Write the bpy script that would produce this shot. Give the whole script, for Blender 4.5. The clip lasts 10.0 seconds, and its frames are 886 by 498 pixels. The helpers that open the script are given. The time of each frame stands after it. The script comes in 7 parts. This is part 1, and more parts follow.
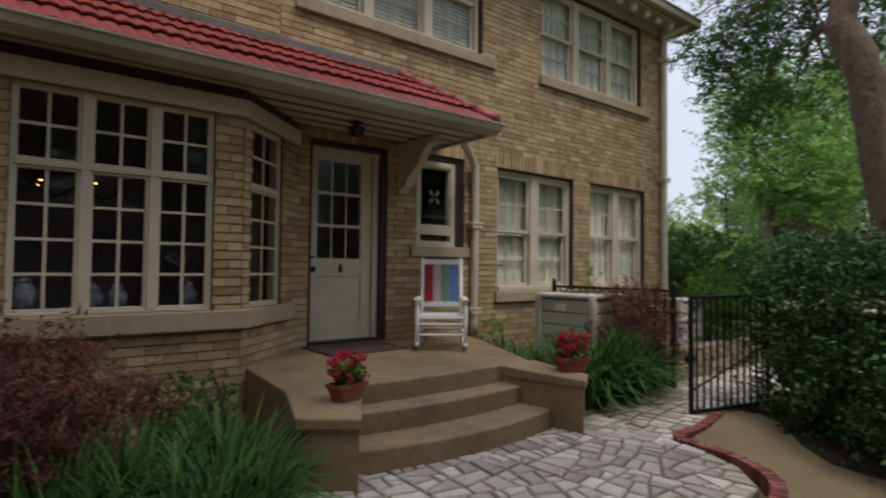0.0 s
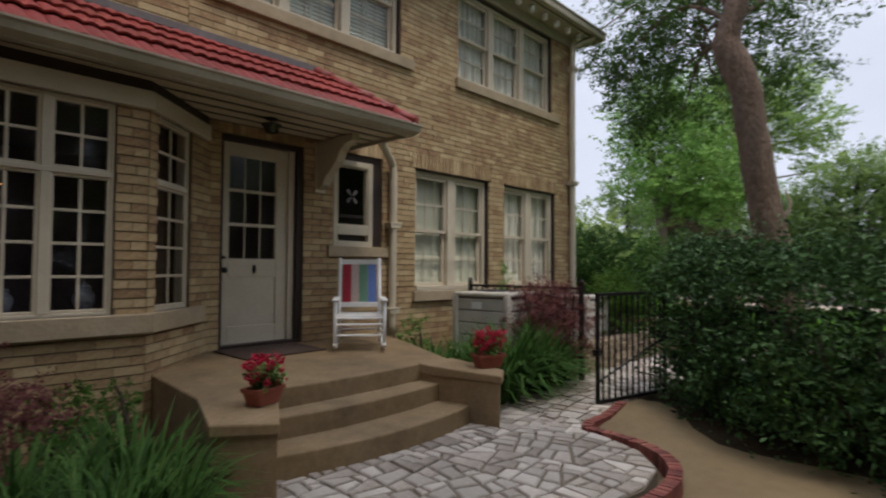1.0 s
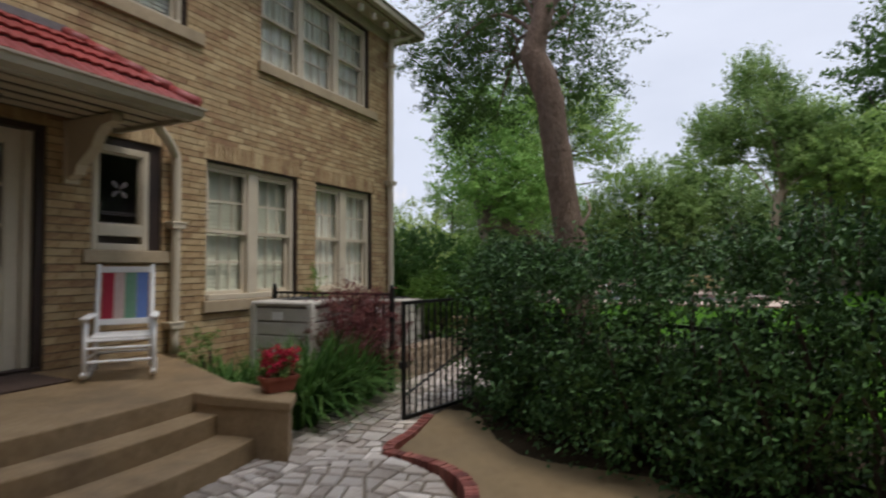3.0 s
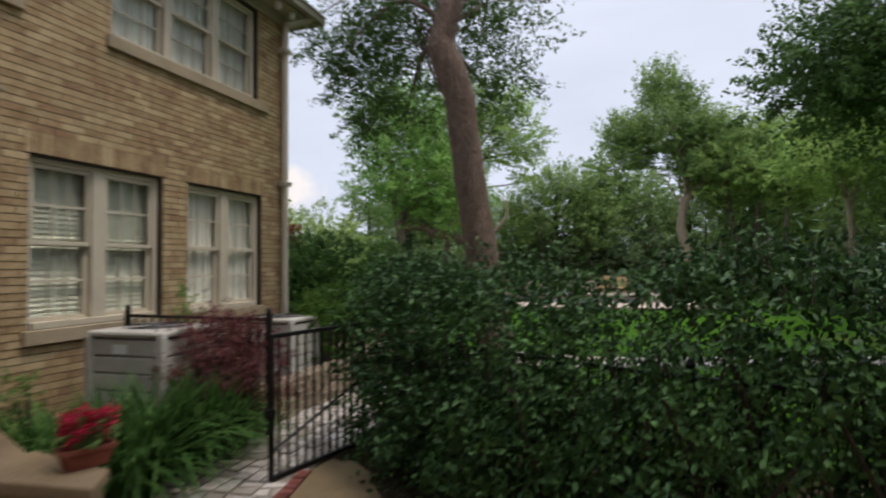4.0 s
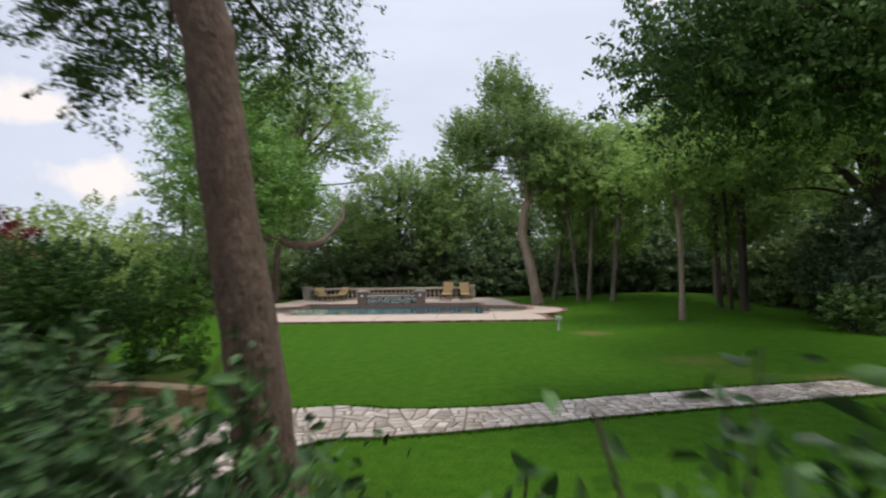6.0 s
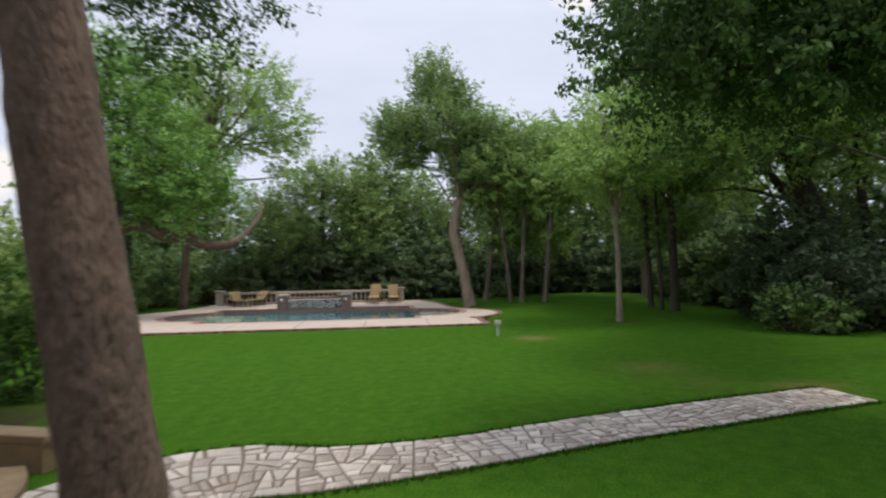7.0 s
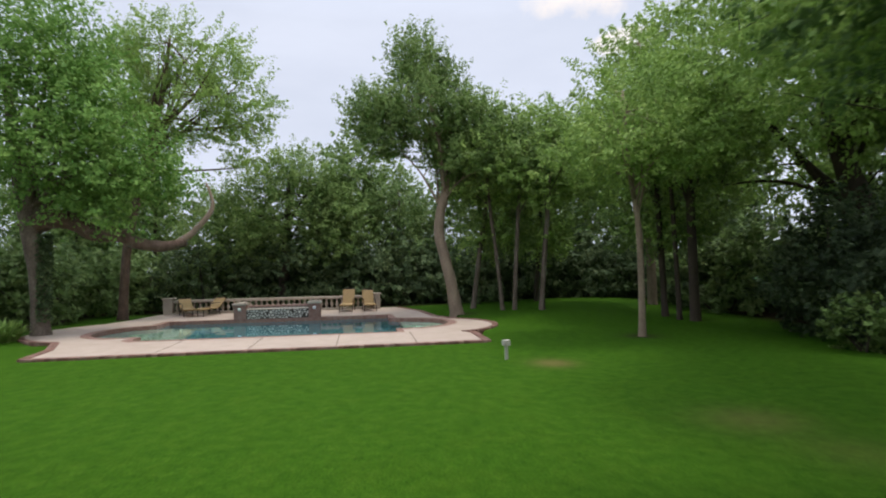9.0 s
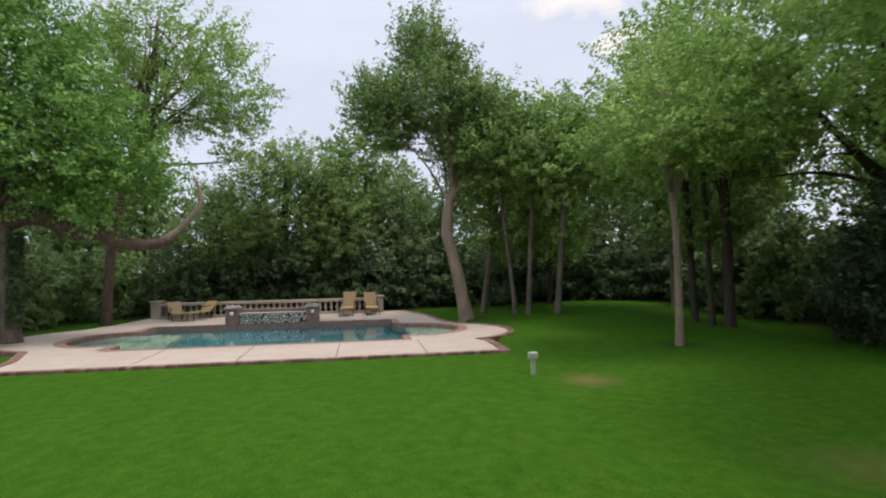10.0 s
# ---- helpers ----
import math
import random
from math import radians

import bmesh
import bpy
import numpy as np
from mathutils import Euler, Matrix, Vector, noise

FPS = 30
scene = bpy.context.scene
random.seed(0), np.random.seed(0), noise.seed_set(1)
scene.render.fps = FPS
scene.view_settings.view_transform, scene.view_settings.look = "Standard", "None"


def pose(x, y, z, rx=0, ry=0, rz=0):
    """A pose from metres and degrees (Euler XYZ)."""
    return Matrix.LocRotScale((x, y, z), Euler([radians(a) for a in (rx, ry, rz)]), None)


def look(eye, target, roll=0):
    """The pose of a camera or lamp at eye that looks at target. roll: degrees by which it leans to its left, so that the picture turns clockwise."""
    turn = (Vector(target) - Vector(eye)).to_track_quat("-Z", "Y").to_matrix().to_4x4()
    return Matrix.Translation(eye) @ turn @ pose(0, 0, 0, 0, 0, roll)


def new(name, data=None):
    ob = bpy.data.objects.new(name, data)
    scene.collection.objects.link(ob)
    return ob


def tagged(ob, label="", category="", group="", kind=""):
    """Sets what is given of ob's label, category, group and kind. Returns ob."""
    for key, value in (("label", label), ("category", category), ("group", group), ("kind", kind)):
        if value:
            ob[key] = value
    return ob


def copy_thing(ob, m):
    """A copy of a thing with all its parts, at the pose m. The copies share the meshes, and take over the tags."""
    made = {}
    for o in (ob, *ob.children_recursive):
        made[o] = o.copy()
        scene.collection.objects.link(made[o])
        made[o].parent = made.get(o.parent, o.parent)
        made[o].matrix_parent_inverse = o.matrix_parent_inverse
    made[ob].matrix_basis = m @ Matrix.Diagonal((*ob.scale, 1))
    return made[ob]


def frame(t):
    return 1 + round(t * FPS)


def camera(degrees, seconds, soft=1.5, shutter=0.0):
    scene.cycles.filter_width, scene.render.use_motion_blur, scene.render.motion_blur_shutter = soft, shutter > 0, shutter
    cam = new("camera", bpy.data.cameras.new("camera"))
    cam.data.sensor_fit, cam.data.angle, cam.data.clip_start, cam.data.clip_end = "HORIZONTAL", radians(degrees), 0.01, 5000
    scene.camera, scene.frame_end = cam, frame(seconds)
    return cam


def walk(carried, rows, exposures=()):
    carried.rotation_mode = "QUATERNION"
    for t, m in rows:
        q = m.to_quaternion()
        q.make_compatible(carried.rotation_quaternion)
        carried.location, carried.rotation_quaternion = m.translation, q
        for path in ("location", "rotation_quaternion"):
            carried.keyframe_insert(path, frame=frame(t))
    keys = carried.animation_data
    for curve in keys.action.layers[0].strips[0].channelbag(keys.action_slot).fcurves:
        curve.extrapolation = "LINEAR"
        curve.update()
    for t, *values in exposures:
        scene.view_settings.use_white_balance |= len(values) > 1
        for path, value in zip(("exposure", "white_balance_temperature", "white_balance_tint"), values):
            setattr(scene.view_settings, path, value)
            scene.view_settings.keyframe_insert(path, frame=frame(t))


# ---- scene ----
cam = camera(76.9, 10.0, soft=2.0, shutter=0.8)
METRES, EYE, TILT, LEAN, TURN = 10.4, 1.12, 0.0, 0.0, -38.4
ROWS = [
    (0.0, 0.0, 0.0, 0.0, -0.02, 2.01, -0.61),
    (0.5, -0.0014, -0.0018, -0.0002, -4.33, 2.01, -0.44),
    (1.0, -0.003, -0.003, 0.0003, -8.66, 2.02, -0.28),
    (1.5, -0.0034, -0.0035, 0.0008, -12.98, 2.02, -0.13),
    (2.0, 0.0027, 0.0009, 0.0026, -17.25, 1.97, 0.01),
    (2.5, 0.0161, 0.0133, 0.0033, -21.56, 1.9, 0.1),
    (4.0, 0.095, 0.0896, 0.0249, -33.7, 1.7, 0.46),
    (4.5, 0.1382, 0.1214, 0.0325, -37.62, 1.66, 0.55),
    (5.0, 0.1864, 0.158, 0.0422, -41.51, 1.61, 0.72),
    (5.5, 0.2419, 0.199, 0.0559, -45.47, 1.52, 0.75),
    (7.0, 0.3804, 0.3412, 0.057, -56.97, 1.49, 1.03),
    (7.5, 0.4224, 0.3981, 0.0618, -60.09, 1.41, 1.14),
    (8.0, 0.4756, 0.4528, 0.0644, -60.09, 1.43, 1.12),
    (8.5, 0.5397, 0.5002, 0.0659, -60.03, 1.44, 1.13),
    (9.0, 0.6058, 0.5476, 0.0684, -60.01, 1.47, 1.11),
    (9.5, 0.6718, 0.5979, 0.0705, -60.01, 1.52, 1.1),
    (10.0, 0.7283, 0.6531, 0.0677, -60.01, 1.55, 1.11),
]
walk(cam, [(t, pose(0, 0, EYE, TILT, LEAN, TURN) @ pose(METRES * x, METRES * y, METRES * z, 90 + pitch, roll, yaw)) for t, x, y, z, yaw, pitch, roll in ROWS], [(0.0, 0.0, 6750, 12), (10.0, 0.0, 6750, 12)])
# ---- materials and light ----
scene.view_settings.exposure = 0.0
world = bpy.data.worlds.new("sky")
scene.world = world
world.use_nodes = True


# directions and sizes of the cumulus heaps
CLOUDS = [((0.758, 0.611, 0.23), 0.13), ((0.81, 0.571, 0.136), 0.16), ((0.842, -0.34, 0.419), 0.14), ((0.833, -0.429, 0.35), 0.08), ((0.709, 0.682, 0.18), 0.1)]


def sky_world():
    nt = world.node_tree
    nt.nodes.clear()
    N = nt.nodes.new
    out, bg, sky = N("ShaderNodeOutputWorld"), N("ShaderNodeBackground"), N("ShaderNodeTexSky")
    sky.sky_type, sky.sun_disc = "NISHITA", False
    sky.sun_elevation, sky.sun_rotation = radians(70), radians(180)
    sky.air_density, sky.dust_density, sky.ozone_density = 1.0, 2.5, 1.0
    bg.inputs["Strength"].default_value = 0.10
    co, noi, ramp, mix, scale = N("ShaderNodeTexCoord"), N("ShaderNodeTexNoise"), N("ShaderNodeValToRGB"), N("ShaderNodeMix"), N("ShaderNodeMapping")
    scale.inputs["Scale"].default_value = (1.0, 1.0, 3.2)
    noi.inputs["Scale"].default_value, noi.inputs["Detail"].default_value, noi.inputs["Roughness"].default_value = 2.1, 7, 0.55
    ramp.color_ramp.elements[0].position, ramp.color_ramp.elements[1].position = 0.36, 0.64
    ramp.color_ramp.elements[0].color = (0.86, 0.86, 0.86, 1)
    mix.data_type = "RGBA"
    mix.inputs["B"].default_value = (7.5, 8.3, 10.0, 1)
    L = nt.links.new
    L(co.outputs["Generated"], scale.inputs["Vector"]), L(scale.outputs["Vector"], noi.inputs["Vector"])
    L(noi.outputs["Fac"], ramp.inputs["Fac"]), L(ramp.outputs["Color"], mix.inputs["Factor"])
    # a few white cumulus heaps, their edges broken by noise
    heap, white, top = N("ShaderNodeTexNoise"), N("ShaderNodeMix"), None
    heap.inputs["Scale"].default_value, heap.inputs["Detail"].default_value, heap.inputs["Roughness"].default_value = 9.0, 7, 0.55
    L(co.outputs["Generated"], heap.inputs["Vector"])
    for way, size in CLOUDS:
        off, flat, far, near = N("ShaderNodeVectorMath"), N("ShaderNodeVectorMath"), N("ShaderNodeVectorMath"), N("ShaderNodeMapRange")
        off.operation, flat.operation, far.operation = "SUBTRACT", "MULTIPLY", "LENGTH"
        off.inputs[1].default_value, flat.inputs[1].default_value = way, (1.0, 1.0, 2.6)
        near.inputs["From Min"].default_value, near.inputs["From Max"].default_value = 0.0, size
        near.inputs["To Min"].default_value, near.inputs["To Max"].default_value = 0.42, -0.12
        L(co.outputs["Generated"], off.inputs[0]), L(off.outputs["Vector"], flat.inputs[0]), L(flat.outputs["Vector"], far.inputs[0]), L(far.outputs["Value"], near.inputs["Value"])
        if top is None:
            top = near.outputs["Result"]
        else:
            most = N("ShaderNodeMath")
            most.operation = "MAXIMUM"
            L(top, most.inputs[0]), L(near.outputs["Result"], most.inputs[1])
            top = most.outputs[0]
    total, edge = N("ShaderNodeMath"), N("ShaderNodeMapRange")
    edge.inputs["From Min"].default_value, edge.inputs["From Max"].default_value = 0.6, 0.76
    L(heap.outputs["Fac"], total.inputs[0]), L(top, total.inputs[1]), L(total.outputs[0], edge.inputs["Value"])
    white.data_type = "RGBA"
    white.inputs["B"].default_value = (9.7, 9.45, 9.6, 1)
    L(edge.outputs["Result"], white.inputs["Factor"]), L(mix.outputs["Result"], white.inputs["A"]), L(white.outputs["Result"], bg.inputs["Color"])
    L(sky.outputs["Color"], mix.inputs["A"])
    # an overcast sky grows brighter towards the zenith
    sep, grow_up, times = N("ShaderNodeSeparateXYZ"), N("ShaderNodeMapRange"), N("ShaderNodeMath")
    grow_up.inputs["From Min"].default_value, grow_up.inputs["From Max"].default_value = 0.4, 1.0
    grow_up.inputs["To Min"].default_value, grow_up.inputs["To Max"].default_value = 1.0, 2.4
    times.operation = "MULTIPLY"
    times.inputs[1].default_value = 0.10
    L(co.outputs["Generated"], sep.inputs[0]), L(sep.outputs["Z"], grow_up.inputs["Value"]), L(grow_up.outputs["Result"], times.inputs[0]), L(times.outputs[0], bg.inputs["Strength"])
    L(bg.outputs["Background"], out.inputs["Surface"])


sky_world()
sun = new("sun", bpy.data.lights.new("sun", "SUN"))
sun.data.energy, sun.data.angle, sun.data.color = 1.7, radians(12), (1.0, 0.95, 0.87)
sun.matrix_basis = look((8, -8, 22), (8, 0, 0))


def material(name, colors, rough=0.7, scale=6.0, metal=0.0, bump=0.0, bump_scale=40.0, vary=0.0, island=False, spread=0.0, stain=0.0, stain_color=(0.05, 0.045, 0.035), stretch=(1, 1, 1), spec=0.5, translucent=0.0, coat=0.0, depth=0.01):
    """Two-scale noise over the colours given; vary: brightness spread between objects or islands."""
    m = bpy.data.materials.new(name)
    m.use_nodes = True
    nt = m.node_tree
    bs, out = nt.nodes["Principled BSDF"], nt.nodes["Material Output"]
    N, L = nt.nodes.new, nt.links.new
    co, mp = N("ShaderNodeTexCoord"), N("ShaderNodeMapping")
    mp.inputs["Scale"].default_value = stretch
    L(co.outputs["Object"], mp.inputs["Vector"])
    n1, n2, add, ramp = N("ShaderNodeTexNoise"), N("ShaderNodeTexNoise"), N("ShaderNodeMath"), N("ShaderNodeValToRGB")
    n1.inputs["Scale"].default_value, n1.inputs["Detail"].default_value = scale, 5
    n2.inputs["Scale"].default_value, n2.inputs["Detail"].default_value = scale * 7.3, 6
    L(mp.outputs["Vector"], n1.inputs["Vector"]), L(mp.outputs["Vector"], n2.inputs["Vector"])
    mean = N("ShaderNodeMath")
    mean.operation = "MULTIPLY_ADD"
    mean.inputs[1].default_value, mean.inputs[2].default_value = 0.45, 0.0
    L(n2.outputs["Fac"], mean.inputs[0])
    add.operation = "MULTIPLY_ADD"
    add.inputs[1].default_value = 0.55
    L(n1.outputs["Fac"], add.inputs[0]), L(mean.outputs[0], add.inputs[2])
    fac = add.outputs[0]
    rnd = None
    if vary or spread:
        src = N("ShaderNodeNewGeometry") if island else N("ShaderNodeObjectInfo")
        rnd = src.outputs["Random Per Island"] if island else src.outputs["Random"]
    if spread:
        sh = N("ShaderNodeMath")
        sh.operation = "MULTIPLY_ADD"
        sh.inputs[1].default_value = spread
        off = N("ShaderNodeMath")
        off.operation = "SUBTRACT"
        off.inputs[1].default_value = spread / 2
        L(fac, off.inputs[0]), L(rnd, sh.inputs[0]), L(off.outputs[0], sh.inputs[2])
        fac = sh.outputs[0]
    L(fac, ramp.inputs["Fac"])
    els = ramp.color_ramp.elements
    lo, hi = (0.3, 0.7)
    while len(els) < len(colors):
        els.new(0.5)
    for i, c in enumerate(colors):
        els[i].position = lo + (hi - lo) * i / max(1, len(colors) - 1)
        els[i].color = (*c, 1)
    col = ramp.outputs["Color"]
    if vary:
        hsv, mr = N("ShaderNodeHueSaturation"), N("ShaderNodeMapRange")
        mr.inputs["To Min"].default_value, mr.inputs["To Max"].default_value = 1 - vary, 1 + vary
        wn = N("ShaderNodeTexWhiteNoise")
        wn.noise_dimensions = "1D"
        L(rnd, wn.inputs["W"]), L(wn.outputs["Value"], mr.inputs["Value"]), L(mr.outputs["Result"], hsv.inputs["Value"]), L(col, hsv.inputs["Color"])
        col = hsv.outputs["Color"]
    if stain:
        n3, r3, mx = N("ShaderNodeTexNoise"), N("ShaderNodeValToRGB"), N("ShaderNodeMix")
        n3.inputs["Scale"].default_value, n3.inputs["Detail"].default_value, n3.inputs["Roughness"].default_value = scale * 0.35, 8, 0.65
        L(mp.outputs["Vector"], n3.inputs["Vector"]), L(n3.outputs["Fac"], r3.inputs["Fac"])
        r3.color_ramp.elements[0].position, r3.color_ramp.elements[1].position = 0.48, 0.72
        r3.color_ramp.elements[1].color = (stain, stain, stain, 1)
        mx.data_type = "RGBA"
        mx.inputs["B"].default_value = (*stain_color, 1)
        L(r3.outputs["Color"], mx.inputs["Factor"]), L(col, mx.inputs["A"])
        col = mx.outputs["Result"]
    L(col, bs.inputs["Base Color"])
    bs.inputs["Roughness"].default_value, bs.inputs["Metallic"].default_value = rough, metal
    bs.inputs["Specular IOR Level"].default_value = spec
    bs.inputs["Coat Weight"].default_value = coat
    if bump:
        nb, bp = N("ShaderNodeTexNoise"), N("ShaderNodeBump")
        nb.inputs["Scale"].default_value, nb.inputs["Detail"].default_value = bump_scale, 6
        bp.inputs["Strength"].default_value, bp.inputs["Distance"].default_value = min(1.0, bump), depth
        L(mp.outputs["Vector"], nb.inputs["Vector"]), L(nb.outputs["Fac"], bp.inputs["Height"]), L(bp.outputs["Normal"], bs.inputs["Normal"])
    if translucent:
        tr, ms = N("ShaderNodeBsdfTranslucent"), N("ShaderNodeMixShader")
        ms.inputs["Fac"].default_value = translucent
        L(col, tr.inputs["Color"]), L(bs.outputs["BSDF"], ms.inputs[1]), L(tr.outputs["BSDF"], ms.inputs[2]), L(ms.outputs["Shader"], out.inputs["Surface"])
    return m


def glass(name, tint=(0.97, 0.985, 0.98), rough=0.0, ior=1.45):
    m = bpy.data.materials.new(name)
    m.use_nodes = True
    bs = m.node_tree.nodes["Principled BSDF"]
    bs.inputs["Base Color"].default_value = (*tint, 1)
    bs.inputs["Transmission Weight"].default_value, bs.inputs["Roughness"].default_value, bs.inputs["IOR"].default_value = 1.0, rough, ior
    return m


BRICK = material("tan brick", [(0.27, 0.155, 0.085), (0.375, 0.25, 0.13), (0.445, 0.322, 0.175), (0.51, 0.385, 0.22)], 0.85, 7, bump=0.6, bump_scale=70, vary=0.1, island=False, spread=0.3)
BRICK_I = material("tan brick run", [(0.27, 0.155, 0.085), (0.375, 0.25, 0.13), (0.445, 0.322, 0.175), (0.51, 0.385, 0.22)], 0.85, 7, bump=0.6, bump_scale=70, vary=0.1, island=True, spread=0.3)
MORTAR = material("mortar", [(0.11, 0.08, 0.05), (0.19, 0.145, 0.095)], 0.95, 18, bump=0.8, bump_scale=120)
STONE = material("sandstone sill", [(0.34, 0.26, 0.165), (0.44, 0.35, 0.235)], 0.85, 5, bump=0.4, stain=0.35)
CONCRETE = material("tan concrete", [(0.185, 0.119, 0.0575), (0.244, 0.164, 0.084), (0.303, 0.213, 0.12)], 0.85, 4, bump=0.3, bump_scale=110, stain=0.75, stain_color=(0.105, 0.07, 0.04))
DRIVE = material("driveway concrete", [(0.1601, 0.1092, 0.0528), (0.2241, 0.1599, 0.0829)], 0.88, 1.6, bump=0.4, bump_scale=110, stain=0.6, stain_color=(0.11, 0.08, 0.05))
PAINT = material("cream paint", [(0.53, 0.46, 0.35), (0.61, 0.535, 0.41)], 0.55, 4, bump=0.12, bump_scale=25, stain=0.2, stain_color=(0.3, 0.26, 0.2))
WHITE = material("white paint", [(0.74, 0.73, 0.71), (0.82, 0.81, 0.79)], 0.45, 5, bump=0.1, bump_scale=30)
GUTTER = material("weathered gutter paint", [(0.38, 0.335, 0.255), (0.47, 0.42, 0.325)], 0.5, 3, bump=0.15, bump_scale=15, stain=0.5, stain_color=(0.2, 0.165, 0.11))
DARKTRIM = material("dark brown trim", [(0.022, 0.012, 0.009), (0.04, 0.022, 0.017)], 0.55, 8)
RED_TILE = material("red roof tile", [(0.195, 0.0263, 0.024), (0.3, 0.045, 0.0375)], 0.5, 6, bump=0.2, vary=0.18, stain=0.25, stain_color=(0.12, 0.03, 0.025))
FLASHING = material("grey flashing", [(0.1250, 0.1050, 0.1050), (0.2000, 0.1680, 0.1650)], 0.45, 5, metal=0.4)
REDBRICK = material("red edging brick", [(0.1200, 0.0298, 0.0225), (0.2080, 0.0553, 0.0405), (0.2720, 0.0935, 0.0675)], 0.85, 9, bump=0.6, vary=0.25, spread=0.4)
FLAG = material("white flagstone", [(0.27, 0.222, 0.18), (0.44, 0.38, 0.325), (0.55, 0.495, 0.435)], 0.8, 5, bump=0.8, bump_scale=22, vary=0.26, spread=0.4, stain=0.55, stain_color=(0.24, 0.19, 0.14))
FLAG_I = material("white flagstone run", [(0.27, 0.222, 0.18), (0.44, 0.38, 0.325), (0.55, 0.495, 0.435)], 0.8, 5, bump=0.8, bump_scale=22, vary=0.26, island=True, spread=0.4, stain=0.55, stain_color=(0.24, 0.19, 0.14))
JOINT = material("path joint", [(0.13, 0.1, 0.07), (0.2, 0.16, 0.115)], 0.95, 10, bump=0.8)
IRON = material("black iron", [(0.008, 0.008, 0.008), (0.016, 0.015, 0.014)], 0.5, 10, metal=0.3)
TERRA = material("terracotta", [(0.2, 0.05, 0.028), (0.29, 0.08, 0.045)], 0.8, 8, bump=0.3)
BARK = material("oak bark", [(0.06, 0.036, 0.024), (0.135, 0.086, 0.06), (0.21, 0.142, 0.102)], 0.95, 9, bump=1.0, bump_scale=24, depth=0.045, stretch=(1, 1, 0.38), stain=0.5, stain_color=(0.1, 0.08, 0.062))
BARK_PALE = material("pale bark", [(0.18, 0.132, 0.093), (0.36, 0.268, 0.19)], 0.95, 4, bump=1.0, bump_scale=16, stretch=(1, 1, 0.35))
BARK_MOTTLE = material("mottled bark", [(0.075, 0.056, 0.041), (0.15, 0.115, 0.086), (0.26, 0.222, 0.178)], 0.95, 3.5, bump=1.0, bump_scale=20, stretch=(1, 1, 0.5), stain=0.4, stain_color=(0.05, 0.036, 0.028))
BARK_DARK = material("dark bark", [(0.0360, 0.0266, 0.0189), (0.0870, 0.0630, 0.0459)], 0.95, 5, bump=1.0, bump_scale=18, stretch=(1, 1, 0.3))


def leafy(name, a, b, c=None, rough=0.55, trans=0.34, spec=0.12, vary=0.1, spread=0.22, scale=0.8):
    return material(name, [a, b] + ([c] if c else []), rough, scale, vary=vary, island=True, spread=spread, translucent=trans, spec=spec)


LEAF_OAK = leafy("oak leaf", (0.033, 0.068, 0.02), (0.08, 0.145, 0.04), (0.13, 0.22, 0.06))
LEAF_MID = leafy("tree leaf", (0.1, 0.172, 0.054), (0.212, 0.32, 0.098), (0.36, 0.475, 0.168))
LEAF_LIGHT = leafy("light leaf", (0.145, 0.25, 0.062), (0.285, 0.43, 0.108), (0.45, 0.58, 0.175))
LEAF_WOOD = leafy("woodland leaf", (0.095, 0.155, 0.058), (0.195, 0.295, 0.105), (0.33, 0.44, 0.17))
LEAF_DARK = leafy("dark leaf", (0.054, 0.086, 0.043), (0.112, 0.172, 0.076), (0.25, 0.32, 0.145))
LEAF_HEDGE = leafy("hedge leaf", (0.021, 0.052, 0.0172), (0.047, 0.107, 0.0315), (0.087, 0.176, 0.0505), rough=0.5, trans=0.16, spec=0.22, vary=0.2, spread=0.4)
LEAF_RED = leafy("red leaf", (0.09, 0.03, 0.032), (0.18, 0.06, 0.06), (0.25, 0.12, 0.09))
LEAF_SHADE = leafy("shade oak leaf", (0.036, 0.077, 0.022), (0.083, 0.16, 0.042), (0.142, 0.243, 0.063), trans=0.3)
LEAF_GRASS = leafy("strap leaf", (0.03, 0.078, 0.018), (0.068, 0.15, 0.034), (0.12, 0.22, 0.058), spread=0.4)
PETAL = leafy("red petal", (0.3990, 0.0192, 0.0510), (0.5890, 0.0320, 0.0765), trans=0.2)
BLADE = material("lawn blade", [(0.02, 0.075, 0.002), (0.032, 0.1, 0.004), (0.05, 0.125, 0.008)], 0.8, 0.7, vary=0.12, island=True, translucent=0.35, spec=0.1)
MULCH = material("bark mulch", [(0.025, 0.015, 0.01), (0.06, 0.035, 0.022)], 0.95, 25, bump=1.0, bump_scale=60)
GLASS = glass("window glass", ior=1.3)
ROOM = material("dark room", [(0.17, 0.13, 0.135), (0.26, 0.2, 0.205)], 0.9, 2)
BLIND = material("white blind", [(0.55, 0.56, 0.45), (0.63, 0.64, 0.52)], 0.7, 3)
SHEER = material("sheer white curtain", [(0.76, 0.75, 0.66), (0.84, 0.83, 0.75)], 0.8, 3)
DECK = material("pool deck", [(0.42, 0.33, 0.26), (0.52, 0.42, 0.34)], 0.85, 2, bump=0.25, bump_scale=80, stain=0.25, stain_color=(0.3, 0.22, 0.16))
LIMESTONE = material("cast limestone", [(0.36, 0.31, 0.24), (0.48, 0.42, 0.34)], 0.85, 4, bump=0.4, stain=0.4, stain_color=(0.18, 0.15, 0.11))
WICKER = material("tan sling", [(0.3, 0.2, 0.085), (0.42, 0.29, 0.13)], 0.7, 12, bump=0.4, bump_scale=120)
AC_METAL = material("beige enamel", [(0.47, 0.44, 0.385), (0.56, 0.525, 0.46)], 0.55, 3, stain=0.45, stain_color=(0.2, 0.15, 0.1))
